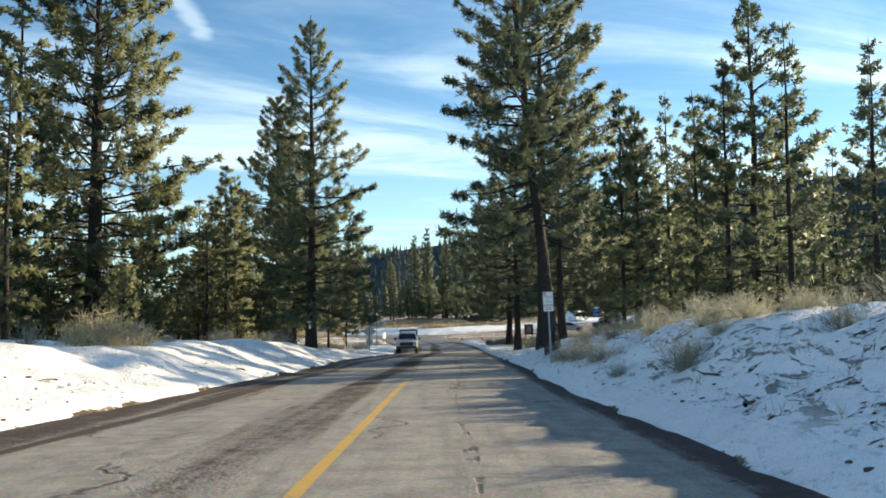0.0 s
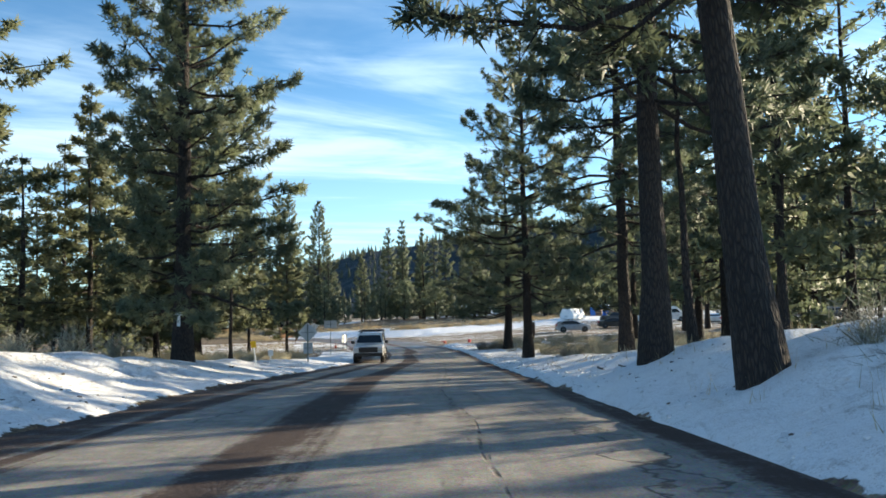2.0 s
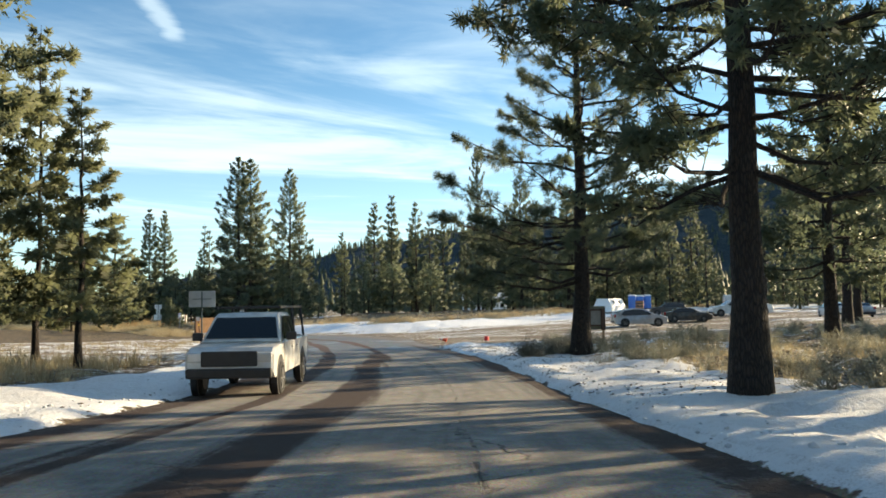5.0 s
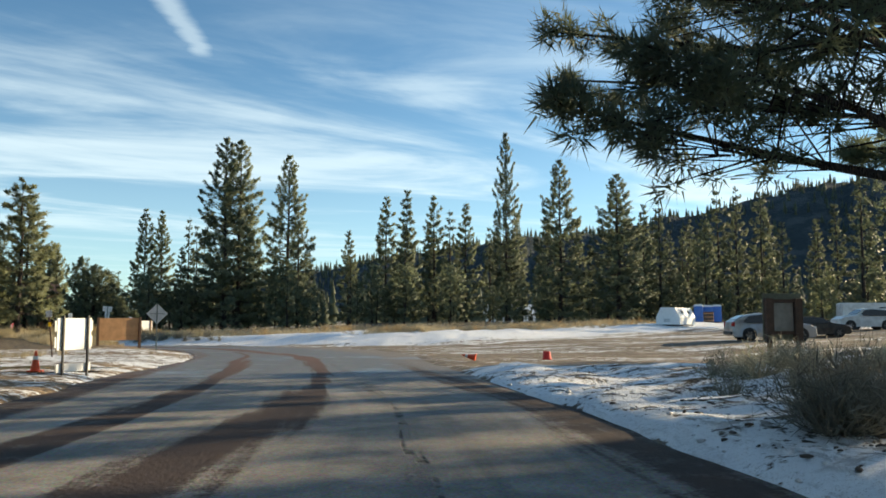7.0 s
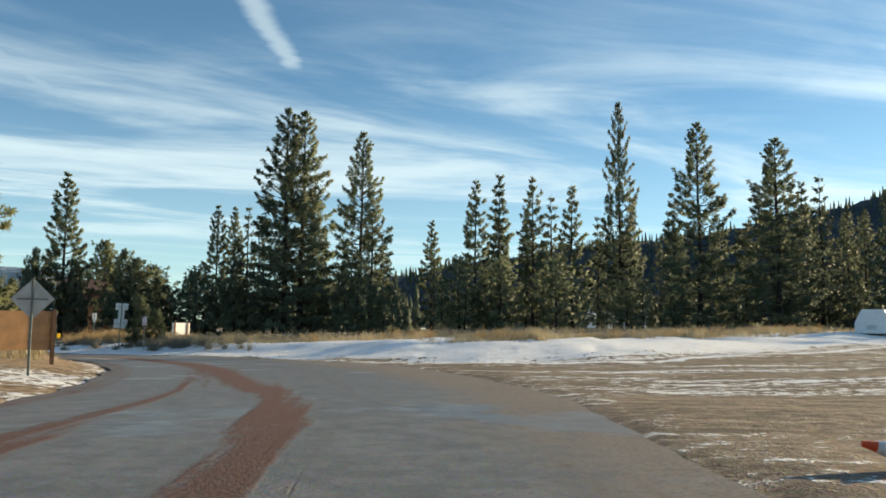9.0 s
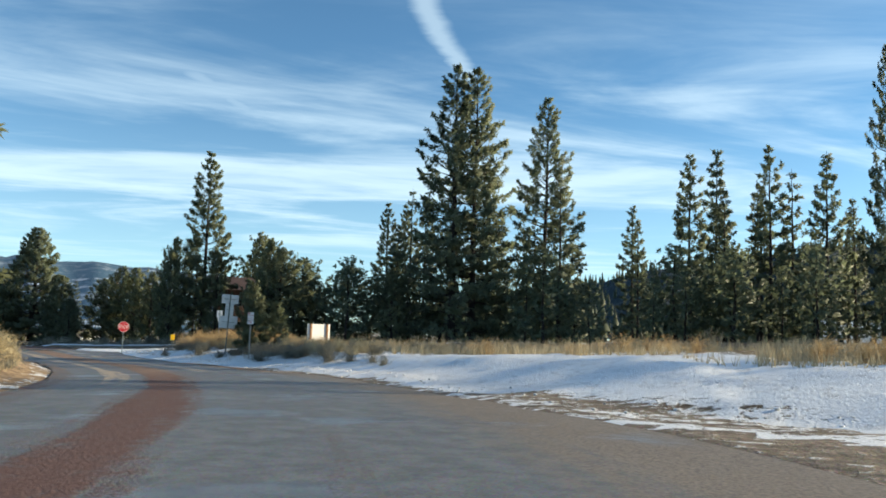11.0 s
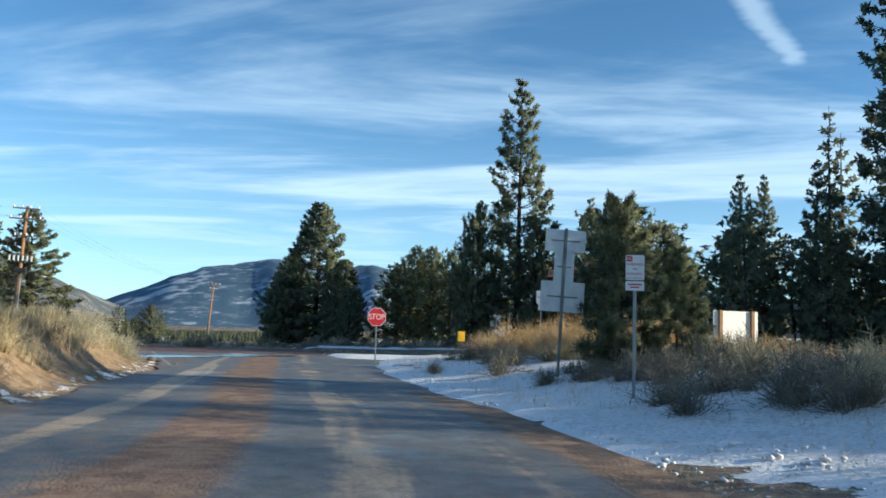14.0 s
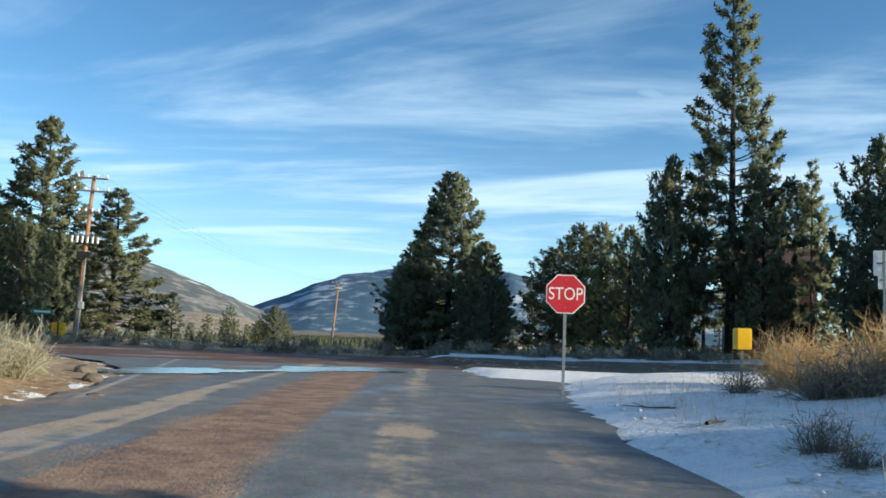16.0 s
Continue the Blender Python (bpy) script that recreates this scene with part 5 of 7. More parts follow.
bushes("sagebrush", (101, 102), [(3.9, 27.7), (4.0, 26.9), (3.9, 23.8), (3.9, 23.2), (3.5, 16.7), (3.9, 13.3), (4.3, 14.3), (5.0, 29.5), (5.2, 31), (5.6, 24.6), (6.0, 23.5), (5.8, 22.3)]
       + beside(5.4, 9.5, 9, 34, 42, 1, 0.7), 0.75, "sage",
       "grey-green sagebrush poking out of the snowbank", "brush on the roadside banks")
bushes("rabbitbrush", (103, 104), [(3.8, 20.5), (5.4, 21.4), (5.8, 20.2), (5.2, 16.4), (5.7, 15.4), (5.0, 15.0), (6.4, 17.5), (6.2, 14.2)] + beside(6.5, 11, 10, 36, 7, 3, 0.9) + [(-9.6, 22.3), (-10.4, 23.2), (-9.2, 23.6), (-10.2, 30.5)], 0.68, "pale_brush",
       "pale yellow rabbitbrush on the snowy bank", "brush on the roadside banks", 110, 0.012, 1.05)
bushes("sagebrush", (105, 106), beside(-13, -8.5, 16, 50, 14, 4, 1.2) + beside(8, 22, 56, 97, 46, 5, 1.4) + beside(5.0, 9.5, 84, 98, 16, 6, 0.9) + [(5.6, 54.6), (6.1, 54.9), (6.6, 54.3), (7.0, 55.2)], 0.9, "sage",
       "grey sagebrush among dry grass", "brush of the meadow")
bushes("rabbitbrush", (107,), beside(9, 24, 58, 100, 34, 7, 1.5) + beside(-16, -9.5, 58, 90, 14, 8, 1.2), 0.75, "pale_brush",
       "straw-coloured rabbitbrush among dry grass", "brush of the meadow", 50, 0.022)
bushes("sagebrush", (108, 109), [(-36.8, 171.3), (-33.8, 168.9), (-32.9, 169.3), (-29.2, 165.4), (-28.6, 166.3), (-26.9, 164.8), (-26.0, 164.7), (-23.0, 161.2), (-21.6, 160.7), (-19.8, 159.0), (-18.7, 157.5), (-28.4, 164.4), (-27.2, 165.2), (-26.2, 164.4),
       (-31.1, 168.3), (-32.0, 169.6), (-30.2, 167.6), (-25.0, 164.6), (-24.2, 163.6), (-42.6, 177.2), (-42.1, 177.5), (-39.1, 173.8), (-38.3, 173.4), (-37.6, 173.1)] + beside(7.0, 10, 164, 180, 16, 9, 0.75) + beside(5.5, 9, 184, 192, 8, 10, 0.8), 0.88, "sage_dark",
       "grey sagebrush half buried in snow", "brush by the crossing", 90, 0.014, 1.05)
bushes("rabbitbrush", (110, 111), beside(7.0, 10.5, 165, 190, 26, 11, 0.8) + beside(-11.5, -6.9, 146, 190, 56, 12, 0.6), 0.95, "rabbit",
       "tall straw-coloured rabbitbrush on the bank", "brush by the crossing", 84)


bushes("rabbitbrush", (112, 113), [(-45.6, 182.3), (-44.6, 181.2), (-44.9, 182.9), (-43.6, 180.6), (-43.9, 182.0), (-42.6, 179.8), (-42.9, 181.3), (-41.6, 178.9), (-41.9, 180.5),
       (-40.6, 178.2), (-40.9, 179.6), (-39.7, 177.6), (-39.9, 179.0), (-38.6, 176.8), (-38.9, 178.2), (-37.6, 176.2), (-36.9, 175.0), (-36.2, 175.8), (-35.4, 176.4), (-34.6, 177.0), (-37.6, 175.3), (-35.6, 175.0), (-34.2, 175.9), (-33.4, 176.6)], 1.35, "gold",
       "tall golden rabbitbrush beside the stop sign", "brush by the crossing", 200, 0.008, 0.66)


def grass(name, spots, height, label, seed, blades=7, mat="straw", thick=0.013):
    """Dry grass: tufts of thin blades, one sheet for a whole stretch."""
    rng = np.random.RandomState(seed)
    p = np.array(spots)
    p = p[lumps(p[:, 0] + 31, p[:, 1], 3.2) > 0.34]
    z = land(p[:, 0], p[:, 1])[0] - 0.02
    c = np.repeat(np.stack([p[:, 0], p[:, 1], z], 1), blades, 0)
    c[:, :2] += rng.normal(0, 0.07, (len(c), 2))
    d = unit(np.stack([rng.normal(0, 0.28, len(c)), rng.normal(0, 0.28, len(c)), np.ones(len(c))], 1))
    L = height * rng.uniform(0.5, 1.2, len(c)) * np.repeat(0.45 + 0.9 * lumps(p[:, 0], p[:, 1], 2.2), blades)
    side = unit(np.cross(d, rng.normal(size=d.shape))) * (thick * (0.6 + 0.8 * rng.rand(len(c))))[:, None]
    v = np.stack([c - side, c + d * L[:, None], c + side], 1).reshape(-1, 3)
    ob = mesh_object(name, v, np.arange(len(v)).reshape(-1, 3), M[mat])
    tagged(ob, label, "grass", kind="stuff")


def meadow_spots(n, d0, d1, a, b, seed):
    """Places beyond the line along the meadow, between two distances from it."""
    rng = np.random.RandomState(seed)
    q = np.array(NORTH)
    ll = np.concatenate([[0], np.cumsum(np.hypot(*np.diff(q, axis=0).T))])
    s_ = rng.uniform(a, b, n)
    x, y = np.interp(s_, ll, q[:, 0]), np.interp(s_, ll, q[:, 1])
    x2, y2 = np.interp(s_ + 3, ll, q[:, 0]), np.interp(s_ + 3, ll, q[:, 1])
    x1, y1 = np.interp(s_ - 3, ll, q[:, 0]), np.interp(s_ - 3, ll, q[:, 1])
    dx, dy = x2 - x1, y2 - y1
    k_ = np.hypot(dx, dy) + 1e-9
    d = rng.uniform(d0, d1, n)
    return np.stack([x - dy / k_ * d, y + dx / k_ * d], 1)


rng_ = np.random.RandomState(3)
bushes("rabbitbrush", (114,), [(-9.3, 21.6), (-9.0, 22.5), (-9.9, 22.6), (-9.6, 23.4)], 1.05, "rabbit",
       "pale yellow rabbitbrush clump on the snowy bank", "brush on the roadside banks", 90, 0.02, 0.7)
pick = random.Random(77)
verge = []
for _ in range(56):
    a_, d_ = pick.uniform(-30, 60), pick.uniform(7.2, 12.5)
    verge.append((CROSS_AT.x + a_ * CROSS_DIR.x - d_ * CROSS_DIR.y, CROSS_AT.y + a_ * CROSS_DIR.y + d_ * CROSS_DIR.x))
hedge = []
for _ in range(150):
    a_, d_ = pick.uniform(-36, 66), pick.uniform(8.0, 20.0)
    hedge.append((CROSS_AT.x + a_ * CROSS_DIR.x - d_ * CROSS_DIR.y, CROSS_AT.y + a_ * CROSS_DIR.y + d_ * CROSS_DIR.x))
thicket("sagebrush_belt", 125, hedge, 1.15, "sage_dark", "dark sagebrush in a thick belt beyond the crossing road", 40, 0.034, 0.95)
bushes("rabbitbrush", (127, 128), beside(-11.5, -6.9, 184, 193, 34, 41, 0.55), 0.95, "pale_brush", "tall pale rabbitbrush on the end of the dirt mound", "brush by the crossing", 130, 0.010, 0.85)
thicket("sagebrush_belt", 118, verge, 0.95, "sage", "grey sagebrush along the far side of the crossing road", 32, 0.035, 0.9)
bushes("sagebrush", (117,), [(4.9, 90.0), (4.9, 89.6), (5.2, 89.6), (5.8, 90.4), (6.3, 92.1), (7.0, 92.8), (6.6, 91.0), (7.4, 91.8), (6.0, 91.2)], 0.95, "sage_dark", "large grey sagebrush at the edge of the lot", "brush of the meadow", 150, 0.010, 0.8)
bushes("sagebrush", (120, 121), [(-31.7, 171.4), (-29.8, 167.3), (-29.1, 165.5), (-31.9, 172.6), (-29.0, 166.5), (-31.6, 173.9), (-29.1, 167.5), (-29.9, 170.8), (-28.8, 168.1), (-28.1, 166.2), (-30.6, 175.0), (-28.3, 167.2), (-28.9, 171.7), (-27.7, 166.8), (-27.3, 165.7), (-27.1, 166.5), (-29.3, 176.1), (-27.2, 167.8), (-26.6, 165.6), (-28.4, 174.4), (-26.7, 167.5)], 0.55, "sage_dark", "dark sagebrush with snow caught between its twigs", "brush by the crossing", 90, 0.018, 1.0)
bushes("sagebrush", (123, 124), [(-33.8, 169.0), (-34.1, 170.5), (-33.0, 169.1), (-32.5, 168.9), (-32.3, 169.5), (-31.6, 168.4), (-31.3, 168.7), (-30.8, 168.1), (-30.7, 169.1), (-30.2, 168.6), (-33.2, 170.2), (-31.6, 169.9)], 0.62, "sage_dark", "dark sagebrush half buried in the snow", "brush by the crossing", 100, 0.016, 1.0)
bushes("sagebrush", (129, 130), [(-40.1, 172.4), (-40.7, 173.0), (-37.4, 172.9), (-36.5, 173.3), (-35.5, 173.9), (-37.0, 173.8), (-34.8, 174.6), (-38.2, 174.0), (-38.9, 174.9), (-40.0, 176.2), (-41.2, 177.0), (-42.4, 178.2), (-43.6, 179.4), (-45.0, 180.4)], 0.70, "sage_dark", "dark grey sagebrush at the foot of golden brush", "brush by the crossing", 110, 0.014, 1.0)
bushes("sagebrush", (122,), beside(-7.8, -6.4, 148, 184, 34, 14, 0.6), 0.5, "sage_dark", "dark sagebrush on the face of the dirt mound", "brush by the crossing", 60, 0.02, 0.95)
bushes("sagebrush", (115, 116), beside(-9.0, -6.4, 150, 186, 26, 13, 0.8), 0.6, "sage", "grey sagebrush on the dirt mound", "brush by the crossing", 60)
thicket("meadow_brush", 131, beside(7.0, 26, 54, 99, 170, 51, 0.9), 0.85, "pale_brush", "pale rabbitbrush scattered over the field beside the lot", 46, 0.020, 0.75)
thicket("meadow_brush", 134, beside(6.5, 24, 56, 99, 110, 52, 1.0), 0.80, "sage", "grey-green sagebrush scattered over the field beside the lot", 44, 0.022, 0.85)
thicket("meadow_brush", 137, beside(-24, -8.6, 52, 96, 120, 53, 0.9), 0.70, "pale_brush", "pale brush on the floor of the open wood", 40, 0.022, 0.75)
thicket("meadow_brush", 141, [tuple(p) for p in meadow_spots(90, 8.0, 14.0, 15, 120, 61)], 0.80, "sage", "grey sagebrush among the dry grass of the meadow", 44, 0.018, 0.8)
thicket("meadow_brush", 144, [tuple(p) for p in meadow_spots(60, 7.0, 12.0, 15, 120, 62)], 0.85, "gold", "ruddy rabbitbrush among the dry grass of the meadow", 44, 0.016, 0.7)
grass("dry_grass", meadow_spots(7500, 6.0, 16.0, 2, 190, 1), 0.52, "dry straw-coloured grass along the edge of the meadow", 1)
grass("dry_grass", meadow_spots(3000, 14.0, 34.0, 2, 150, 2), 0.55, "dry straw-coloured grass below the wood", 2)
grass("dry_grass", np.stack([rng_.uniform(8, 34, 4200), rng_.uniform(54, 99, 4200)], 1), 0.34, "dry grass field beside the lot", 3)
grass("dry_grass", np.array(beside(-12, -7.6, 138, 192, 2400, 21, 0.05) + beside(-26, -9.5, 56, 92, 3000, 22, 0.05)), 0.55, "dry yellow grass on the dirt mound and in the clearing", 4)
grass("dry_grass", np.array(beside(3.2, 6.5, 4, 60, 200, 23, 0.4) + beside(3.4, 7.0, 160, 196, 420, 24, 0.25)), 0.30, "thin dead stalks standing out of the snow", 5, 5, thick=0.004)
grass("dry_grass", np.array(beside(-9.5, -6.6, 146, 190, 2000, 26, 0.05)), 0.42, "dry yellow grass on the face of the dirt mound", 7, 6)
grass("dry_grass", np.array(beside(-26, -11, 104, 130, 700, 25, 0.05)), 0.28, "short dry grass on the muddy verge", 6)


def stick(x, y, length, turn, seed, r=0.025):
    rng = np.random.RandomState(seed)
    t = np.linspace(0, 1, 6)
    main = np.stack([(t - 0.5) * length, np.cumsum(rng.normal(0, 0.04, 6)) * length * 0.6, 0.03 + np.abs(rng.normal(0, 0.015, 6))], 1)
    twig = np.stack([np.linspace(0.05, 0.3, 4) * length, np.linspace(0.02, 0.18, 4) * length, np.linspace(0.03, 0.11, 4)], 1)
    v, f = tube([(main, r * (1 - 0.7 * t), 6), (twig, r * 0.5 * np.linspace(1, 0.2, 4), 5)])
    ob = mesh_object("fallen_branch", v, f, M["dead"], smooth=True)
    ob.matrix_basis = pose(x, y, ground_z(x, y), 0, 0, turn)
    tagged(ob, "broken dead branch lying on the snow", "branch", "fallen branches")


for i, (x, y) in enumerate(beside(3.4, 7.5, 4, 62, 22, 31, 1.0) + beside(-8.5, -6.2, 10, 60, 6, 32, 1.0) + beside(3.0, 5.5, 168, 192, 6, 33, 1.0)):
    stick(x, y, 0.4 + 0.7 * ((i * 37) % 10) / 10, i * 53, i, 0.012 + 0.008 * (i % 3))


def snow_crumbs(seed, n):
    """Broken lumps of ploughed snow along the road's edges."""
    rng = np.random.RandomState(seed)
    bm = bmesh.new()
    bmesh.ops.create_icosphere(bm, subdivisions=1, radius=1.0)
    ball = np.array([v.co[:] for v in bm.verts])
    tri = np.array([[v.index for v in f.verts] for f in bm.faces])
    bm.free()
    spots = beside(2.75, 3.7, -2, 100, n, seed, 0.1) + beside(-7.0, -5.8, 0, 92, n // 2, seed + 1, 0.1) + beside(2.9, 3.3, 160, 192, n // 4, seed + 2, 0.1)
    spots += [tuple(p) for p in meadow_spots(n, -1.4, 0.6, 15, 80, seed + 3)] + beside(4.4, 5.4, 147, 158, 160, seed + 4, 0.05) + beside(3.9, 4.9, 156, 168, 200, seed + 5, 0.05)
    p = np.array(spots)
    z = land(p[:, 0], p[:, 1])[0]
    V, F = [], []
    for i, (x, y) in enumerate(p):
        r = 0.014 + 0.036 * rng.rand() ** 3
        shape = ball * (1 + rng.normal(0, 0.22, (len(ball), 1))) * np.array([1.2, 1.0, 0.65]) * r
        V.append(shape + np.array([x, y, z[i] + r * 0.3]))
        F.append(tri + i * len(ball))
    ob = mesh_object("snow_crumbs", np.concatenate(V), np.concatenate(F), M["snow"])
    tagged(ob, "crumbs of dirty ploughed snow along the road's edge", "snow", kind="stuff")


snow_crumbs(3, 520)


def bark_litter(seed, spots):
    """Flakes of bark, cones and clods that lie on the snow beside the road."""
    rng = np.random.RandomState(seed)
    p = np.array(spots)
    p = p[lumps(p[:, 0] + 70, p[:, 1], 1.4) > 0.45]
    z = land(p[:, 0], p[:, 1])[0]
    V, F = [], []
    for i, (x, y) in enumerate(p):
        r, n = 0.010 + 0.030 * rng.rand() ** 2.5, 6
        a = np.linspace(0, 2 * np.pi, n, endpoint=False) + rng.rand()
        rad = r * rng.uniform(0.5, 1.3, n)
        rim = np.stack([rad * np.cos(a) * rng.uniform(1, 1.8), rad * np.sin(a), rng.uniform(-0.2, 0.3, n) * r], 1)
        c, s_ = math.cos(a[0]), math.sin(a[0])
        rim = rim @ np.array([[c, s_, 0], [-s_, c, 0], [0, 0, 1]])
        low = rim - np.array([0, 0, r * 0.5])
        V.append(np.concatenate([rim, low, [[0, 0, r * 0.45]]]) + np.array([x, y, z[i] + r * 0.25]))
        for j in range(n):
            k_ = (j + 1) % n
            F += [(i * 13 + j, i * 13 + k_, i * 13 + 12), (i * 13 + n + j, i * 13 + n + k_, i * 13 + k_), (i * 13 + n + j, i * 13 + k_, i * 13 + j)]
    tagged(mesh_object("bark_litter", np.concatenate(V), np.array(F), M["dead"]), "dark bark flakes and dirt clods on the snow", "litter", kind="stuff")


bark_litter(5, beside(2.9, 6.5, 72, 101, 900, 71, 0.06) + beside(3.0, 6.0, 2, 60, 700, 72, 0.1) + beside(-8.2, -5.9, 4, 92, 420, 73, 0.1))


def stone(x, y, r, seed):
    bm = bmesh.new()
    bmesh.ops.create_icosphere(bm, subdivisions=2, radius=r)
    for v in bm.verts:
        v.co *= 1 + 0.35 * (noise.noise(v.co * (2.2 / r) * 0.5 + Vector((seed, 0, 0))))
        v.co.z *= 0.6
    ob = part("stone", bm, M["grey_wood"], None, smooth=False)
    ob.matrix_basis = pose(x, y, ground_z(x, y) + r * 0.2, 0, 0, seed * 40)
    tagged(ob, "grey stone at the edge of the road", "stone", "stones")


for i, (x, y) in enumerate([(-6.1, 99.4), (-5.8, 99.9), (-50, 169.4), (-51.3, 169.9), (-53.2, 170.4), (-55.5, 171.0)]):
    stone(x, y, 0.14 + 0.05 * (i % 3), i)


# ---- signs ----
def base_at(x, y, turn, lean=0.0):
    return pose(x, y, ground_z(x, y), 0, lean, turn)


def steel_post(parent, height, r=0.03, mat="steel", name="post"):
    bm = bmesh.new()
    box(bm, (r * 1.9, r * 1.2, height + 0.3), (0, 0.02, height / 2 - 0.15), bevel=0.004)
    return part(name, bm, M[mat], parent)


def stop_sign(x, y, turn, top):
    t = thing("stop_sign", base_at(x, y, turn), "red octagonal stop sign on a steel post in snow", "sign")
    zc = top - ground_z(x, y) - 0.385
    steel_post(t, zc + 0.38)
    octagon = lambda r: [(r / math.cos(radians(22.5)) * math.cos(radians(22.5 + 45 * i)), r / math.cos(radians(22.5)) * math.sin(radians(22.5 + 45 * i))) for i in range(8)]
    up_ = Matrix.Translation((0, 0, zc))
    panel = part("panel", plate(bmesh.new(), octagon(0.381), 0.006, Matrix.Translation((0, -0.012, zc))), M["white"], t, "white border and red face")
    part("face", plate(bmesh.new(), octagon(0.360), 0.003, Matrix.Translation((0, -0.018, zc))), M["red"], panel, "red face")
    ob = words("STOP", 0.345, M["white"], panel, (0, -0.0215, zc - 0.005), "white block letters")
    ob.scale = (0.82, 1.0, 1.0)
    for dz in (-0.27, 0.27):
        part("bolt", rod(bmesh.new(), (0, -0.03, zc + dz), (0, -0.018, zc + dz), 0.012), M["steel"], panel)
    return t


stop_sign(-47.72, 177.48, 46, -3.27)


def parking_sign(x, y, turn, top, lean=0.0):
    t = thing("parking_sign", base_at(x, y, turn, lean), "white no parking sign with red letters on a steel post", "sign", "parking signs")
    zt = top - ground_z(x, y)
    steel_post(t, zt - 0.02, 0.03, "steel")
    panel = part("panel", plate(bmesh.new(), rounded(0.33, 0.45, 0.03, cz=zt - 0.225), 0.004, Matrix.Translation((0, -0.008, 0))), M["white"], t, "white sign plate")
    part("border", plate(bmesh.new(), [(-0.15, zt - 0.015), (-0.045, zt - 0.015), (-0.045, zt - 0.115), (-0.15, zt - 0.115)], 0.002, Matrix.Translation((0, -0.011, 0))), M["red"], panel, "red square")
    words("NO", 0.085, M["white"], panel, (-0.0975, -0.0135, zt - 0.065))
    for text, size, dz in (("PARKING", 0.072, 0.17), ("ON", 0.055, 0.26), ("PAVEMENT", 0.058, 0.34)):
        words(text, size, M["red"], panel, (0, -0.0115, zt - dz))
    bar = plate(bmesh.new(), [(-0.15, zt - 0.412), (0.15, zt - 0.412), (0.15, zt - 0.42), (-0.15, zt - 0.42)], 0.002, Matrix.Translation((0, -0.011, 0)))
    part("rule", bar, M["red"], panel)
    low = part("lower_plate", plate(bmesh.new(), rounded(0.33, 0.17, 0.025, cz=zt - 0.555), 0.004, Matrix.Translation((0, -0.008, 0))), M["white"], t)
    for dz, half in ((0.53, 0.12), (0.58, 0.08)):
        part("bar", plate(bmesh.new(), [(-half, zt - dz - 0.012), (half, zt - dz - 0.012), (half, zt - dz + 0.012), (-half, zt - dz + 0.012)], 0.002, Matrix.Translation((0, -0.011, 0))), M["red"], low)
    for dz in (0.05, 0.40):
        part("bolt", rod(bmesh.new(), (0, -0.022, zt - dz), (0, -0.01, zt - dz), 0.009), M["steel"], t)
    return t


parking_sign(3.52, 27.1, -5, 1.36, -2.0)
parking_sign(-30.05, 165.95, 27, -2.58)


def sign_back(x, y, turn, top, panels, label, post_r=0.03, mat="alu", post="post", lean=0.0):
    """A sign seen from behind: plates, a post before them and a cross brace on each."""
    t = thing("road_sign", base_at(x, y, turn, lean), label, "sign", "signs seen from behind")
    zt = top - ground_z(x, y)
    bm = bmesh.new()
    box(bm, (post_r * 2, post_r * 1.4, zt + 0.25), (0, 0.035, zt / 2 - 0.15), bevel=0.004)
    part("post", bm, M[post], t)
    for outline, dz in panels:
        p = part("panel", plate(bmesh.new(), outline, 0.005, Matrix.Translation((0, 0, zt + dz))), M[mat], t, "bare metal back of the plate")
        w_ = max(a for a, _ in outline)
        part("brace", box(bmesh.new(), (w_ * 1.4, 0.02, 0.03), (0, 0.016, zt + dz)), M["post"], p)
    return t


def diamond(r):
    return [(0, -r), (r, 0), (0, r), (-r, 0)]


def oblong(w_, h_, r=0.03):
    return rounded(w_, h_, r)


sign_back(-6.05, 66.8, 185, -0.8, [(diamond(0.53), -0.55), (oblong(0.50, 0.58), -1.38)], "back of a diamond road sign with a plate below")
sign_back(-13.2, 124.3, 195, -1.95, [(diamond(0.53), -0.55)], "back of a diamond road sign on a thin post", 0.028, "alu", "post")
sign_back(-7.3, 89.2, 182, -1.15, [(oblong(0.98, 0.60), -0.3)], "back of a wide road sign on a thin post", 0.025)
sign_back(-34.2, 170.1, 222, -1.38, [(oblong(1.02, 0.56), -0.34), (oblong(0.50, 0.85), -1.0), (oblong(1.10, 0.76), -1.75)], "back of stacked road sign plates on a dark post", 0.035, "alu", "post", -2.5)
sign_back(-45.15, 186.2, 212, -2.05, [(oblong(0.46, 0.62), -0.34), (oblong(0.26, 0.45), -0.75)], "back of a white road sign on a steel post", 0.03, "white", "steel")
sign_back(-85.9, 179.0, 232, -4.95, [(oblong(0.75, 0.75), -0.4)], "yellow road sign far along the crossing road", 0.04, "yellow", "post_wood")


def street_sign(x, y, turn, top):
    t = thing("street_sign", base_at(x, y, turn), "green street name sign on a white post", "sign")
    zt = top - ground_z(x, y)
    steel_post(t, zt, 0.035, "white")
    panel = part("panel", plate(bmesh.new(), oblong(1.1, 0.26), 0.006, Matrix.Translation((0, -0.02, zt - 0.1))), M["green"], t, "green plate")
    part("bar", plate(bmesh.new(), [(-0.4, zt - 0.15), (0.4, zt - 0.15), (0.4, zt - 0.05), (-0.4, zt - 0.05)], 0.003, Matrix.Translation((0, -0.025, 0))), M["white"], panel, "pale bar of lettering")


street_sign(-84.4, 177.7, 58, -4.3)


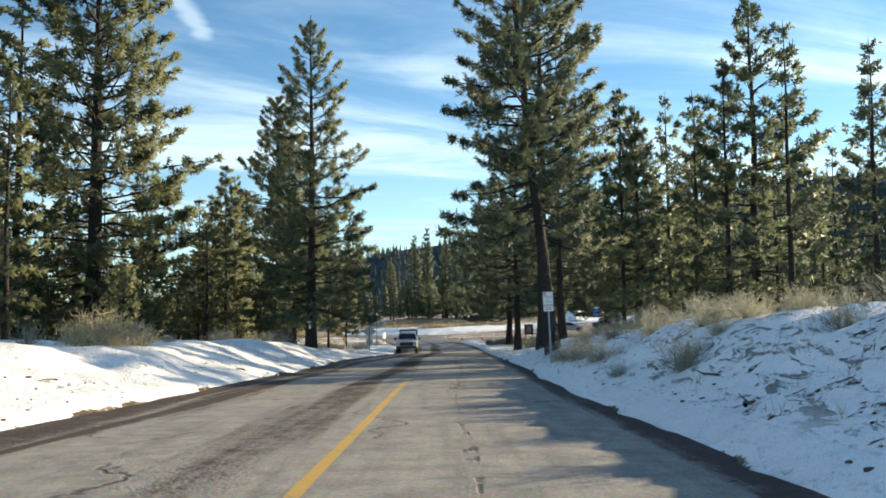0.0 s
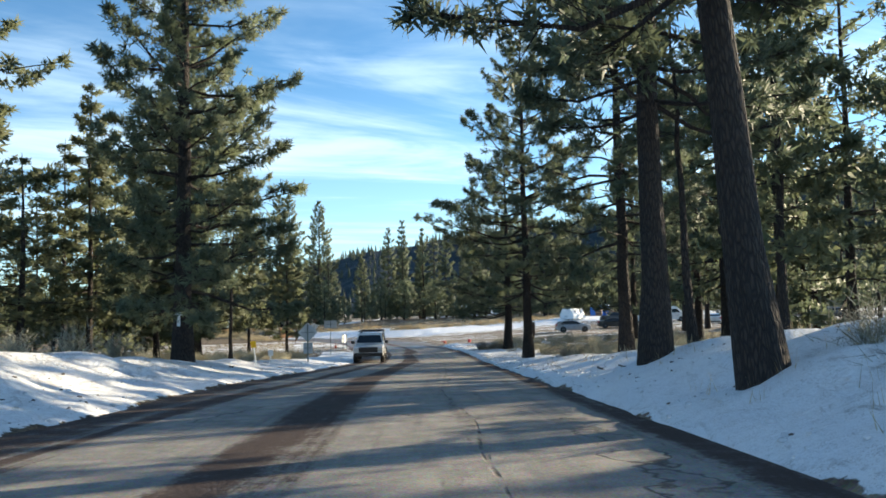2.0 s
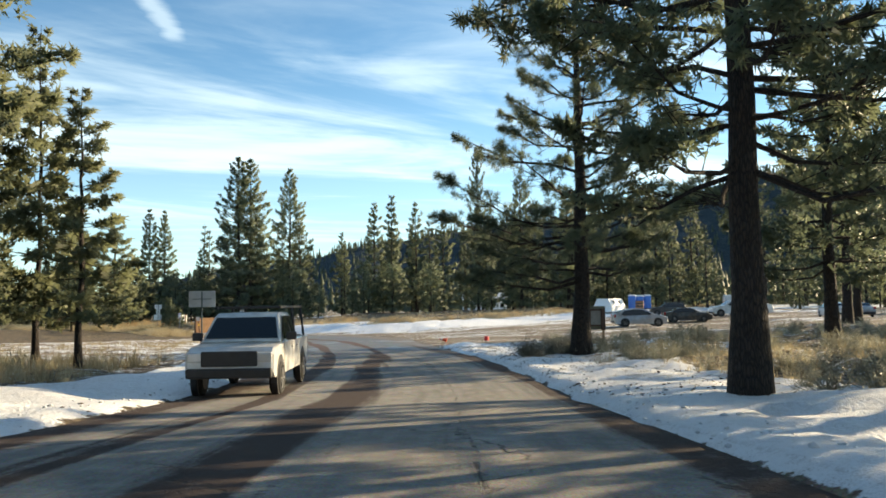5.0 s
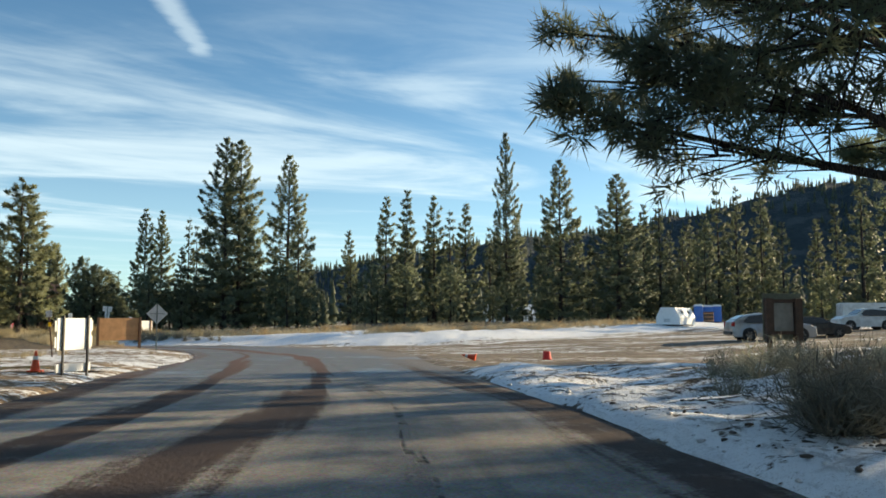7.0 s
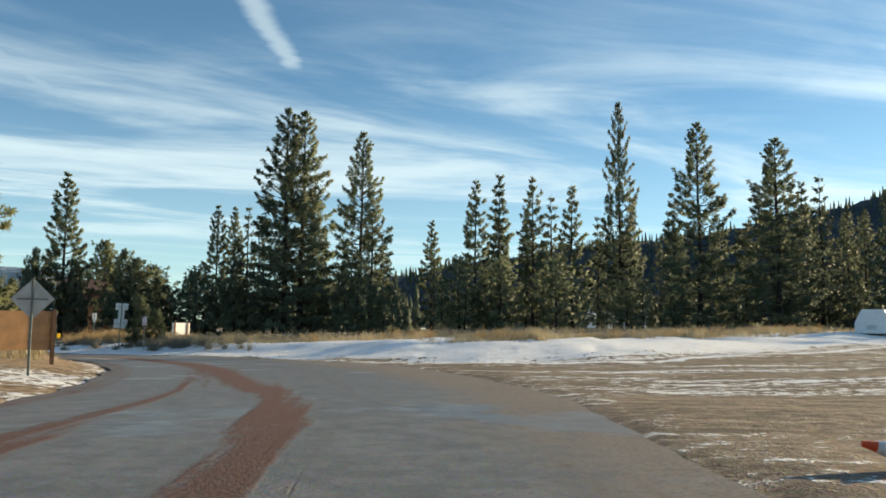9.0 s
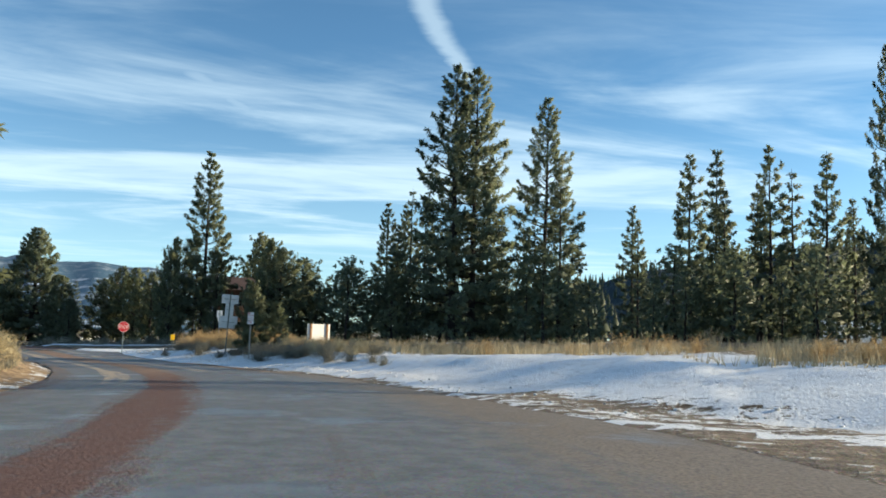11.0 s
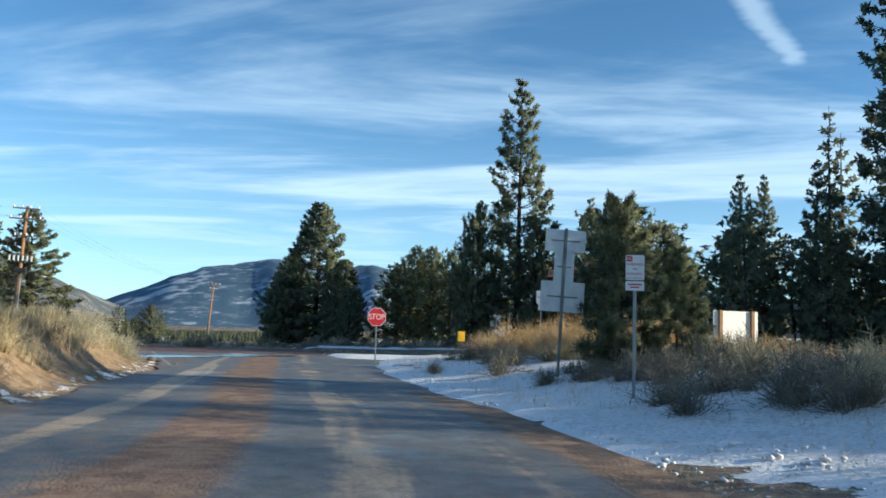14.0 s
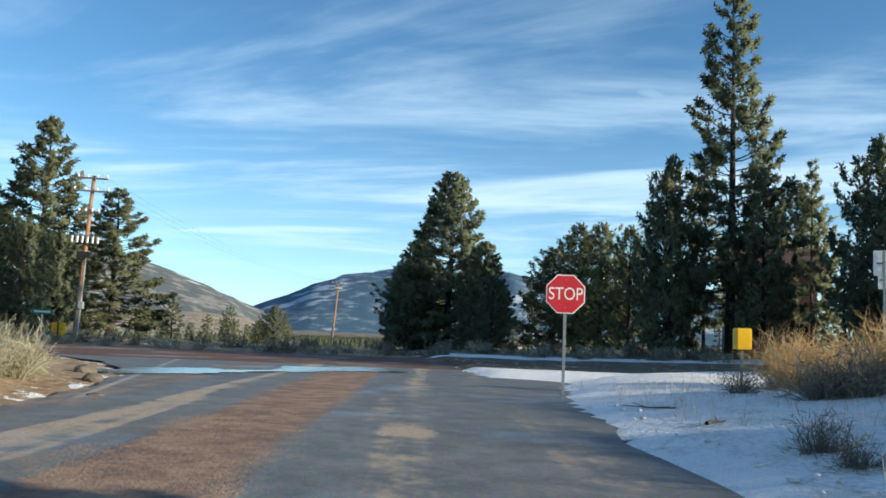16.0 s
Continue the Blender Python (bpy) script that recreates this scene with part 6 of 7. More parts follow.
def notice_board(x, y, turn, width, z0, z1, mat, label, posts=0.06, post_mat="post_wood", low=None, over=0.05, wings=False, front=False, spread=0.36):
    """A board between two posts."""
    t = thing("notice_board", base_at(x, y, turn), label, "board")
    g = ground_z(x, y)
    a, b = z0 - g, z1 - g
    for side_ in (-1, 1):
        bm = bmesh.new()
        off = -0.05 if front else 0.05
        box(bm, (posts, posts, b + over + 0.3), (side_ * width * spread, off, (b + over) / 2 - 0.15), bevel=0.006)
        part("post", bm, M[post_mat], t)
    bm = bmesh.new()
    box(bm, (width, 0.03, b - a), (0, 0, (a + b) / 2), bevel=0.005)
    board = part("board", bm, M[mat], t)
    if low:
        bm = bmesh.new()
        box(bm, (width, 0.03, low[1] - low[0]), (0, 0, (low[0] + low[1]) / 2), bevel=0.005)
        part("lower_board", bm, M[mat], t)
    if wings:
        for side_ in (-1, 1):
            for zz in (0.25, 0.75):
                bm = bmesh.new()
                box(bm, (0.05, 0.02, (b - a) * 0.34), (side_ * (width / 2 + 0.03), 0.01, a + (b - a) * zz), bevel=0.003)
                part("bracket", bm, M["white"], board)
    return t


notice_board(-7.32, 101.3, 72, 1.1, -3.48, -2.74, "white", "white board and low plate on two dark posts", 0.045, "black", (0.08, 0.27), 0.06, True, True)
notice_board(-17.25, 129.8, 36, 2.25, -4.0, -2.72, "brown", "wide brown wooden sign board between two dark posts", 0.13, "post_wood", None, 0.05, False, True, 0.52)
notice_board(-35.0, 184.4, 236, 2.0, -4.25, -3.0, "white", "back of an off-white board on two timber posts", 0.14, "pole", None, 0.02)


def information_board(x, y, turn):
    t = thing("information_board", base_at(x, y, turn), "weathered grey information board between thick dark posts", "board")
    bm = bmesh.new()
    box(bm, (1.16, 0.04, 1.30), (0.02, 0.10, 1.36), bevel=0.006)
    part("backboard", bm, M["board_olive"], t)
    for side_ in (-1, 1):
        bm = bmesh.new()
        box(bm, (0.22, 0.16, 1.22), (side_ * 0.43, 0, 1.26), bevel=0.012)
        post = part("post", bm, M["post_wood"], t)
        bm = bmesh.new()
        box(bm, (0.11, 0.11, 1.1), (side_ * 0.43, 0.005, 0.12), bevel=0.008)
        part("leg", bm, M["pole"], post)
    bm = bmesh.new()
    box(bm, (0.62, 0.05, 0.78), (0, 0.045, 1.36), bevel=0.006)
    part("panel", bm, M["pale_wood"], t, "pale sun-bleached panel")
    for z_ in (0.92, 1.80):
        bm = bmesh.new()
        box(bm, (0.64, 0.09, 0.09), (0, 0.02, z_), bevel=0.008)
        part("rail", bm, M["post_wood"], t)


information_board(10.8, 104.6, 8)


def traffic_cone(x, y, h_, turn=0, fallen=False):
    m = pose(x, y, ground_z(x, y) + (0.10 if fallen else 0.0), 0, 78 if fallen else 0, turn)
    t = thing("traffic_cone", m, "orange traffic cone with a white band" if not fallen else "fallen red-orange traffic cone on the gravel", "cone", "traffic cones")
    bm = bmesh.new()
    rod(bm, (0, 0, 0.03), (0, 0, h_), h_ * 0.22, h_ * 0.05, 20)
    cone = part("cone", bm, M["orange"], t, smooth=False)
    part("band", rod(bmesh.new(), (0, 0, h_ * 0.58), (0, 0, h_ * 0.76), h_ * 0.138, h_ * 0.107, 20), M["white"], cone, "white reflective band")
    bm = bmesh.new()
    box(bm, (h_ * 0.58, h_ * 0.58, 0.035), (0, 0, 0.018), bevel=0.006)
    part("foot", bm, M["orange"], t)


traffic_cone(-8.15, 101.2, 0.48)
traffic_cone(2.6, 111.8, 0.5, 170, True)


def bucket(x, y):
    t = thing("bucket", base_at(x, y, 20), "red plastic bucket upside down on the gravel", "bucket")
    part("body", rod(bmesh.new(), (0, 0, 0), (0, 0, 0.30), 0.17, 0.13, 20), M["brick_red"], t)
    part("rim", rod(bmesh.new(), (0, 0, 0.0), (0, 0, 0.03), 0.182, 0.182, 20), M["brick_red"], t)


bucket(5.2, 111.9)


def paper_box(x, y, turn, top):
    t = thing("delivery_box", base_at(x, y, turn), "yellow delivery box on a thin post beside dry brush", "box")
    zt = top - ground_z(x, y)
    steel_post(t, zt, 0.03, "post")
    bm = bmesh.new()
    box(bm, (0.30, 0.36, 0.44), (0, 0, zt - 0.1), bevel=0.02)
    body = part("body", bm, M["yellow"], t)
    bm = bmesh.new()
    box(bm, (0.24, 0.012, 0.34), (0.0, 0.183, zt - 0.1), bevel=0.004)
    part("door", bm, M["yellow"], body)


paper_box(-46.0, 181.1, 44, -4.28)


def marker(x, y, turn, lean, h_, panel, label):
    t = thing("marker_post", base_at(x, y, turn, lean), label, "marker")
    bm = bmesh.new()
    box(bm, (0.05, 0.04, h_ + 0.3), (0, 0, h_ / 2 - 0.15), bevel=0.004)
    part("post", bm, M["post_wood" if panel == "brown" else "white"], t)
    bm = bmesh.new()
    box(bm, (0.22, 0.02, 0.26), (0, -0.03, h_ - 0.1), bevel=0.004)
    part("plate", bm, M["alu" if panel == "brown" else panel], t)
    if panel == "brown":
        bm = bmesh.new()
        box(bm, (0.09, 0.06, 0.16), (0, -0.02, h_ - 0.52), bevel=0.004)
        part("band", bm, M["yellow"], t)


marker(-6.75, 56.5, 0, -6, 0.95, "yellow", "leaning marker post with a yellow plate")
marker(-13.9, 114.4, 14, -6, 1.8, "brown", "leaning brown wooden marker post with a pale plate")
marker(-6.9, 60.5, 0, 3, 0.6, "white", "short pale roadside marker post")


def tree_tag():
    t = thing("tree_tag", pose(-8.38, 51.32, ground_z(-8.35, 51.8) + 1.45, 0, 0, 4), "white letter board nailed to a pine trunk", "tag")
    bm = bmesh.new()
    box(bm, (0.30, 0.03, 0.12), (0, 0, 0.2), bevel=0.004)
    box(bm, (0.11, 0.03, 0.42), (0.02, 0.001, -0.02), bevel=0.004)
    part("board", bm, M["white"], t)


tree_tag()


def puddle(x, y, rx, ry, turn, mat="puddle", label="shallow muddy puddle", lift=None):
    bm = bmesh.new()
    n = 90
    z = lift if lift is not None else max(ground_z(x + a * rx * 0.5, y + b * ry * 0.5) for a, b in ((0, 0), (1, 0), (-1, 0), (0, 1), (0, -1))) + 0.02
    vs = []
    for i in range(n):
        a = 2 * math.pi * i / n
        r = 0.85 + 0.55 * noise.noise(Vector((math.cos(a) * 1.6, math.sin(a) * 1.6, x))) + 0.35 * noise.noise(Vector((math.cos(a) * 5, math.sin(a) * 5, y)))
        vs.append(bm.verts.new((rx * r * math.cos(a), ry * r * math.sin(a), 0)))
    bm.faces.new(vs)
    ob = part("puddle", bm, M[mat], None)
    ob.matrix_basis = pose(x, y, z, 0, 0, turn)
    tagged(ob, label, "water", kind="structure")


puddle(-9.6, 103.6, 2.6, 1.1, 8)
for x, y, rx, ry in ((-55.9, 173.2, 2.6, 1.15), (-57.0, 178.7, 2.3, 1.2), (-61.5, 188.0, 1.8, 0.6)):
    u_, s_, z_ = along(np.array([x]), np.array([y]))
    puddle(x, y, rx, ry, 98, "ice", "thin wet ice on the asphalt of the crossing", float(z_[0]) + 0.03)


# ---- vehicles ----
def wheel(parent, x, y, r, w_):
    t = part("wheel", rod(bmesh.new(), (x, y - w_ / 2, r), (x, y + w_ / 2, r), r * 0.60, None, 20), M["trim"], parent)
    bm = bmesh.new()
    n, ring = 28, 8
    grid = []
    for i in range(n):
        a = 2 * math.pi * i / n
        row = []
        for j in range(ring):
            b = 2 * math.pi * j / ring
            rr = r * 0.80 + r * 0.20 * math.cos(b)
            row.append(bm.verts.new((x + rr * math.cos(a), y + w_ * 0.5 * math.sin(b), r + rr * math.sin(a))))
        grid.append(row)
    for i in range(n):
        for j in range(ring):
            bm.faces.new((grid[i][j], grid[(i + 1) % n][j], grid[(i + 1) % n][(j + 1) % ring], grid[i][(j + 1) % ring]))
    part("tyre", bm, M["rubber"], t, smooth=True)
    out = 1 if y > 0 else -1
    bm = bmesh.new()
    rod(bm, (x, y + out * w_ * 0.36, r), (x, y + out * w_ * 0.46, r), r * 0.12, None, 12)
    for i in range(6):
        a = 2 * math.pi * i / 6
        rod(bm, (x + r * 0.1 * math.cos(a), y + out * w_ * 0.42, r + r * 0.1 * math.sin(a)), (x + r * 0.62 * math.cos(a), y + out * w_ * 0.40, r + r * 0.62 * math.sin(a)), r * 0.075, r * 0.09, 6)
    part("rim", bm, M["rim"], t)


def shell(outline, half, tuck, belt):
    """A car's body from its side outline: narrower above the belt line, with rounded shoulders."""
    bm = bmesh.new()
    rows = []
    for f in (-1.0, -0.94, -0.6, 0.0, 0.6, 0.94, 1.0):
        row = []
        for x, z in outline:
            up_ = max(0.0, z - belt)
            w_ = half - tuck * up_
            edge = abs(f) >= 0.999
            row.append(bm.verts.new((x * (0.985 if edge else 1.0), f * w_, z - (0.05 if edge and z > belt + 0.2 else 0.015 if edge else 0.0) - 0.02 * (abs(f) ** 3 if z > belt else 0))))
        rows.append(row)
    for a, b in zip(rows[:-1], rows[1:]):
        for i in range(len(outline)):
            j = (i + 1) % len(outline)
            bm.faces.new((a[i], a[j], b[j], b[i]))
    bm.faces.new(rows[0])
    bm.faces.new(rows[-1][::-1])
    bmesh.ops.triangulate(bm, faces=[f for f in bm.faces if len(f.verts) > 4])
    return bm


def side_pane(bm, outline, half, tuck, belt, side_, out=0.006):
    vs = [bm.verts.new((x, side_ * (half - tuck * max(0, z - belt) + out), z)) for x, z in outline]
    bm.faces.new(vs if side_ < 0 else vs[::-1])
    return bm


def cross_pane(bm, a, b, half, tuck, belt, margin=0.07, lift=0.012):
    """A wind-screen or rear window between two points of the outline."""
    (x0, z0), (x1, z1) = a, b
    d = Vector((x1 - x0, 0, z1 - z0)).normalized()
    n = Vector((-d.z, 0, d.x))
    if n.z < 0:
        n = -n
    p, q = Vector((x0, 0, z0)) + d * margin + n * lift, Vector((x1, 0, z1)) - d * margin + n * lift
    w0, w1 = half - tuck * max(0, z0 - belt) - 0.09, half - tuck * max(0, z1 - belt) - 0.09
    vs = [bm.verts.new(v) for v in ((p.x, -w0, p.z), (p.x, w0, p.z), (q.x, w1, q.z), (q.x, -w1, q.z))]
    bm.faces.new(vs)
    return bm


KINDS = {
    "hatchback": dict(half=0.86, belt=0.92, tuck=0.42, wheels=(-1.32, 1.38), r=0.32, outline=[(-2.18, 0.30), (-2.22, 0.62), (-2.18, 0.98), (-2.05, 1.10), (-1.45, 1.38), (-0.5, 1.49), (0.2, 1.46), (1.15, 1.02), (1.9, 0.86), (2.16, 0.66), (2.2, 0.34), (2.05, 0.22), (-2.0, 0.22)],
                      side=[(-1.62, 1.02), (-1.35, 1.30), (-0.5, 1.41), (0.15, 1.38), (0.85, 1.04), (0.80, 0.96), (-1.5, 0.96)], screens=[((0.25, 1.45), (1.12, 1.04)), ((-2.03, 1.11), (-1.47, 1.375))]),
    "sedan": dict(half=0.88, belt=0.92, tuck=0.46, wheels=(-1.4, 1.45), r=0.32, outline=[(-2.35, 0.32), (-2.4, 0.62), (-2.34, 0.98), (-1.65, 1.06), (-0.95, 1.40), (-0.1, 1.43), (0.35, 1.38), (1.05, 1.0), (1.95, 0.86), (2.28, 0.68), (2.32, 0.36), (2.15, 0.22), (-2.2, 0.22)],
                  side=[(-1.42, 1.03), (-0.9, 1.32), (-0.1, 1.35), (0.28, 1.31), (0.80, 1.0), (0.7, 0.95), (-1.4, 0.96)], screens=[((0.38, 1.37), (1.03, 1.01)), ((-1.63, 1.07), (-0.97, 1.39))]),
    "suv": dict(half=0.92, belt=1.08, tuck=0.30, wheels=(-1.32, 1.4), r=0.36, outline=[(-2.2, 0.42), (-2.26, 0.75), (-2.22, 1.12), (-2.02, 1.55), (-1.75, 1.68), (-0.2, 1.72), (0.3, 1.66), (0.95, 1.18), (1.85, 1.04), (2.16, 0.85), (2.2, 0.46), (2.05, 0.30), (-2.05, 0.30)],
                side=[(-1.95, 1.18), (-1.82, 1.52), (-0.2, 1.62), (0.22, 1.57), (0.70, 1.18), (0.6, 1.12), (-1.9, 1.12)], screens=[((0.33, 1.64), (0.93, 1.20)), ((-2.2, 1.16), (-2.03, 1.53))]),
    "van": dict(half=0.98, belt=1.35, tuck=0.12, wheels=(-1.7, 1.75), r=0.36, outline=[(-2.7, 0.45), (-2.74, 0.9), (-2.72, 2.3), (-2.6, 2.42), (0.9, 2.42), (1.25, 2.3), (2.05, 1.35), (2.6, 1.1), (2.72, 0.75), (2.72, 0.42), (2.55, 0.32), (-2.55, 0.32)],
                side=[(0.35, 1.4), (0.35, 2.0), (1.15, 2.0), (1.68, 1.42)], screens=[((1.27, 2.27), (2.03, 1.38))]),
}


def car(kind, x, y, turn, paint, label):
    q = KINDS[kind]
    t = thing("car", base_at(x, y, turn), label, "car", "parked cars")
    body = part("body", shell(q["outline"], q["half"], q["tuck"], q["belt"]), M[paint], t, smooth=False)
    for s_ in (-1, 1):
        part("side_window", side_pane(bmesh.new(), q["side"], q["half"], q["tuck"], q["belt"], s_), M["glass"], body, "dark tinted side window")
    for a, b in q["screens"]:
        part("windscreen", cross_pane(bmesh.new(), a, b, q["half"], q["tuck"], q["belt"]), M["glass"], body)
    for xs in q["wheels"]:
        for s_ in (-1, 1):
            arch = bmesh.new()
            rod(arch, (xs, s_ * (q["half"] - 0.12), q["r"] * 1.05), (xs, s_ * (q["half"] + 0.004), q["r"] * 1.05), q["r"] * 1.16, None, 22)
            part("wheel_arch", arch, M["trim"], body)
            wheel(t, xs, s_ * (q["half"] - 0.08), q["r"], 0.21)
    x1 = max(a for a, _ in q["outline"])
    x0 = min(a for a, _ in q["outline"])
    for s_ in (-1, 1):
        bm = bmesh.new()
        box(bm, (0.28, 0.34, 0.14), (x1 - 0.17, s_ * (q["half"] - 0.22), 0.70 if kind != "van" else 0.95), bevel=0.03)
        part("headlight", bm, M["lamp"], body)
        bm = bmesh.new()
        box(bm, (0.14, 0.22, 0.26), (x0 + 0.08, s_ * (q["half"] - 0.12), 0.88 if kind != "van" else 1.1), bevel=0.03)
        part("tail_light", bm, M["tail"], body)
        bm = bmesh.new()
        box(bm, (0.10, 0.20, 0.13), (q["side"][-2][0] + 0.02, s_ * (q["half"] + 0.09), q["belt"] + 0.08), bevel=0.02)
        part("mirror", bm, M[paint], body)
    for xx in (x0 - 0.01, x1 - 0.02):
        bm = bmesh.new()
        box(bm, (0.1, q["half"] * 1.7, 0.16), (xx, 0, 0.40), bevel=0.03)
        part("bumper", bm, M["trim"], body)
    return t


car("hatchback", 19.2, 126.3, -4, "car_silver", "silver hatchback parked on the snowy gravel lot")
car("sedan", 27.6, 139.5, -6, "car_black", "black sedan parked on the gravel lot")
car("suv", 34.6, 146.0, 176, "car_white", "white sport utility car parked on the lot")
car("van", 40.5, 156.0, -8, "car_white", "white panel van parked on the lot")
car("suv", 33.0, 163.5, 172, "car_grey", "dark sport utility car at the far edge of the lot")
car("sedan", 45.5, 140.5, 80, "car_silver", "silver sedan parked beyond the pines")
car("hatchback", 41.0, 137.0, 75, "car_white", "white hatchback parked beyond the pines")
car("suv", 49.0, 137.0, 95, "car_blue", "dark blue car parked beyond the pines")
car("sedan", 54.0, 146.0, 85, "car_white", "white sedan parked beyond the pines")
car("suv", 60.0, 142.0, 90, "car_grey", "dark car among the pines")


def pickup(x, y, turn):
    t = thing("pickup_truck", base_at(x, y, turn), "white crew-cab pickup truck with a black ladder rack", "truck")
    t.matrix_basis = pose(x, y, ground_z(x, y) + 0.14, 0, 0, turn)
    half = 0.98
    lower = [(-2.9, 0.62), (-2.92, 1.18), (-2.88, 1.22), (1.32, 1.24), (1.45, 1.22), (2.55, 1.16), (2.82, 1.02), (2.88, 0.62), (2.7, 0.5), (-2.75, 0.5)]
    body = part("body", shell(lower, half, 0.0, 3.0), M["car_white"], t)
    cab = [(-0.95, 1.2), (-0.9, 1.30), (-0.72, 1.88), (-0.5, 1.93), (0.75, 1.93), (0.95, 1.86), (1.62, 1.26), (1.55, 1.18)]
    cabin = part("cab", shell(cab, half - 0.03, 0.24, 1.25), M["car_white"], t)
    for pane in ([(-0.78, 1.30), (-0.64, 1.80), (-0.05, 1.83), (-0.05, 1.30)], [(0.03, 1.30), (0.03, 1.83), (0.72, 1.82), (1.28, 1.32), (1.25, 1.28)]):
        for s_ in (-1, 1):
            part("side_window", side_pane(bmesh.new(), pane, half - 0.03, 0.24, 1.25, s_), M["glass"], cabin, "dark side window")
    part("windscreen", cross_pane(bmesh.new(), (0.96, 1.85), (1.61, 1.27), half - 0.03, 0.24, 1.25), M["glass"], cabin)
    part("rear_window", cross_pane(bmesh.new(), (-0.9, 1.30), (-0.73, 1.86), half - 0.1, 0.24, 1.25), M["glass"], cabin)
    bm = bmesh.new()
    box(bm, (1.78, 1.6, 0.02), (-1.92, 0, 1.245))
    part("bed", bm, M["trim"], t, "dark open cargo bed")
    for s_ in (-1, 1):
        for xs in (-1.75, 1.9):
            arch = bmesh.new()
            rod(arch, (xs, s_ * (half - 0.14), 0.46), (xs, s_ * (half + 0.005), 0.46), 0.50, None, 24)
            part("wheel_arch", arch, M["trim"], body)
            wheel(t, xs, s_ * (half - 0.08), 0.41, 0.27)
        bm = bmesh.new()
        box(bm, (0.14, 0.24, 0.2), (1.22, s_ * (half + 0.15), 1.36), bevel=0.03)
        part("mirror", bm, M["trim"], cabin)
        bm = bmesh.new()
        box(bm, (0.30, 0.36, 0.22), (2.72, s_ * 0.76, 0.95), bevel=0.04)
        part("headlight", bm, M["lamp"], body)
        bm = bmesh.new()
        box(bm, (0.12, 0.16, 0.36), (-2.86, s_ * 0.90, 1.0), bevel=0.03)
        part("tail_light", bm, M["tail"], body)
        for xx in (0.18, -0.62):
            bm = bmesh.new()
            box(bm, (0.18, 0.03, 0.035), (xx, s_ * (half + 0.01), 1.05), bevel=0.01)
            part("door_handle", bm, M["chrome"], body)
        for xx in (0.0, 1.35, -0.95):
            bm = bmesh.new()
            box(bm, (0.014, 0.006, 0.58), (xx, s_ * (half + 0.001), 0.90))
            part("door_seam", bm, M["trim"], body)
    bm = bmesh.new()
    box(bm, (0.08, 1.25, 0.34), (2.86, 0, 0.92), bevel=0.03)
    part("grille", bm, M["trim"], body, "black grille")
    for xx in (2.86, -2.9):
        bm = bmesh.new()
        box(bm, (0.2, 1.9, 0.22), (xx, 0, 0.60), bevel=0.05)
        part("bumper", bm, M["trim" if xx > 0 else "chrome"], body)
    rack = part("ladder_rack", box(bmesh.new(), (3.6, 0.06, 0.06), (-1.0, 0.78, 2.05), bevel=0.01), M["black"], t, "black steel ladder rack")
    part("rail", box(bmesh.new(), (3.6, 0.06, 0.06), (-1.0, -0.78, 2.05), bevel=0.01), M["black"], rack)
    for xx in (-2.75, -1.05, 0.6):
        part("cross_bar", box(bmesh.new(), (0.06, 1.62, 0.06), (xx, 0, 2.05), bevel=0.01), M["black"], rack)
    for xx in (-2.75, -1.05):
        for s_ in (-1, 1):
            part("upright", rod(bmesh.new(), (xx + 0.05, s_ * 0.88, 1.2), (xx, s_ * 0.78, 2.05), 0.035, None, 8), M["black"], rack)


pickup(-3.5, 79.7, -90)


# ---- lot: bins and cabins ----
def recycling_bin(x, y, turn):
    t = thing("recycling_bin", base_at(x, y, turn), "large white metal recycling bin with sloped sides", "bin")
    outline = [(-1.35, 0.12), (-1.35, 0.95), (-0.80, 2.0), (0.80, 2.0), (1.35, 0.95), (1.35, 0.12)]
    bm = plate(bmesh.new(), outline, 4.6)
    body = part("body", bm, M["white"], t)
    for yy in (-1.0, 0.9):
        for s_ in (1,):
            bm = bmesh.new()
            box(bm, (0.03, 0.55, 0.36), (s_ * 1.09, yy, 1.50), Matrix.Rotation(radians(-27.6 * s_), 4, "Y"), bevel=0.01)
            part("hatch", bm, M["trim"], body, "dark hatch")
    for yy in (-1.9, 1.9):
        bm = bmesh.new()
        box(bm, (2.4, 0.15, 0.14), (0, yy, 0.07))
        part("skid", bm, M["trim"], t)
    bm = bmesh.new()
    box(bm, (0.7, 0.02, 0.35), (-0.1, -2.312, 0.6))
    part("notice", bm, M["alu"], body)


recycling_bin(27.9, 173.6, -38)


def portable_toilet(x, y, turn):
    t = thing("portable_toilet", base_at(x, y, turn), "blue plastic portable toilet on the snowy lot", "toilet", "portable toilets")
    bm = bmesh.new()
    box(bm, (1.1, 1.15, 2.05), (0, 0, 1.1), bevel=0.03)
    body = part("body", bm, M["blue"], t)
    for s_ in (-0.3, 0.0, 0.3):
        bm = bmesh.new()
        box(bm, (0.05, 1.18, 1.9), (s_, 0, 1.1), bevel=0.01)
        part("rib", bm, M["blue"], body)
    bm = bmesh.new()
    bmesh.ops.create_cone(bm, cap_ends=True, segments=4, radius1=0.86, radius2=0.62, depth=0.24, matrix=Matrix.Translation((0, 0, 2.22)) @ Matrix.Rotation(radians(45), 4, "Z"))
    part("roof", bm, M["white"], t, "pale domed roof")
    bm = bmesh.new()
    box(bm, (0.72, 0.03, 1.8), (0, -0.585, 1.05), bevel=0.01)
    part("door", bm, M["blue"], body)
    bm = bmesh.new()
    box(bm, (1.25, 1.3, 0.12), (0, 0, 0.06), bevel=0.01)
    part("skid", bm, M["trim"], t)


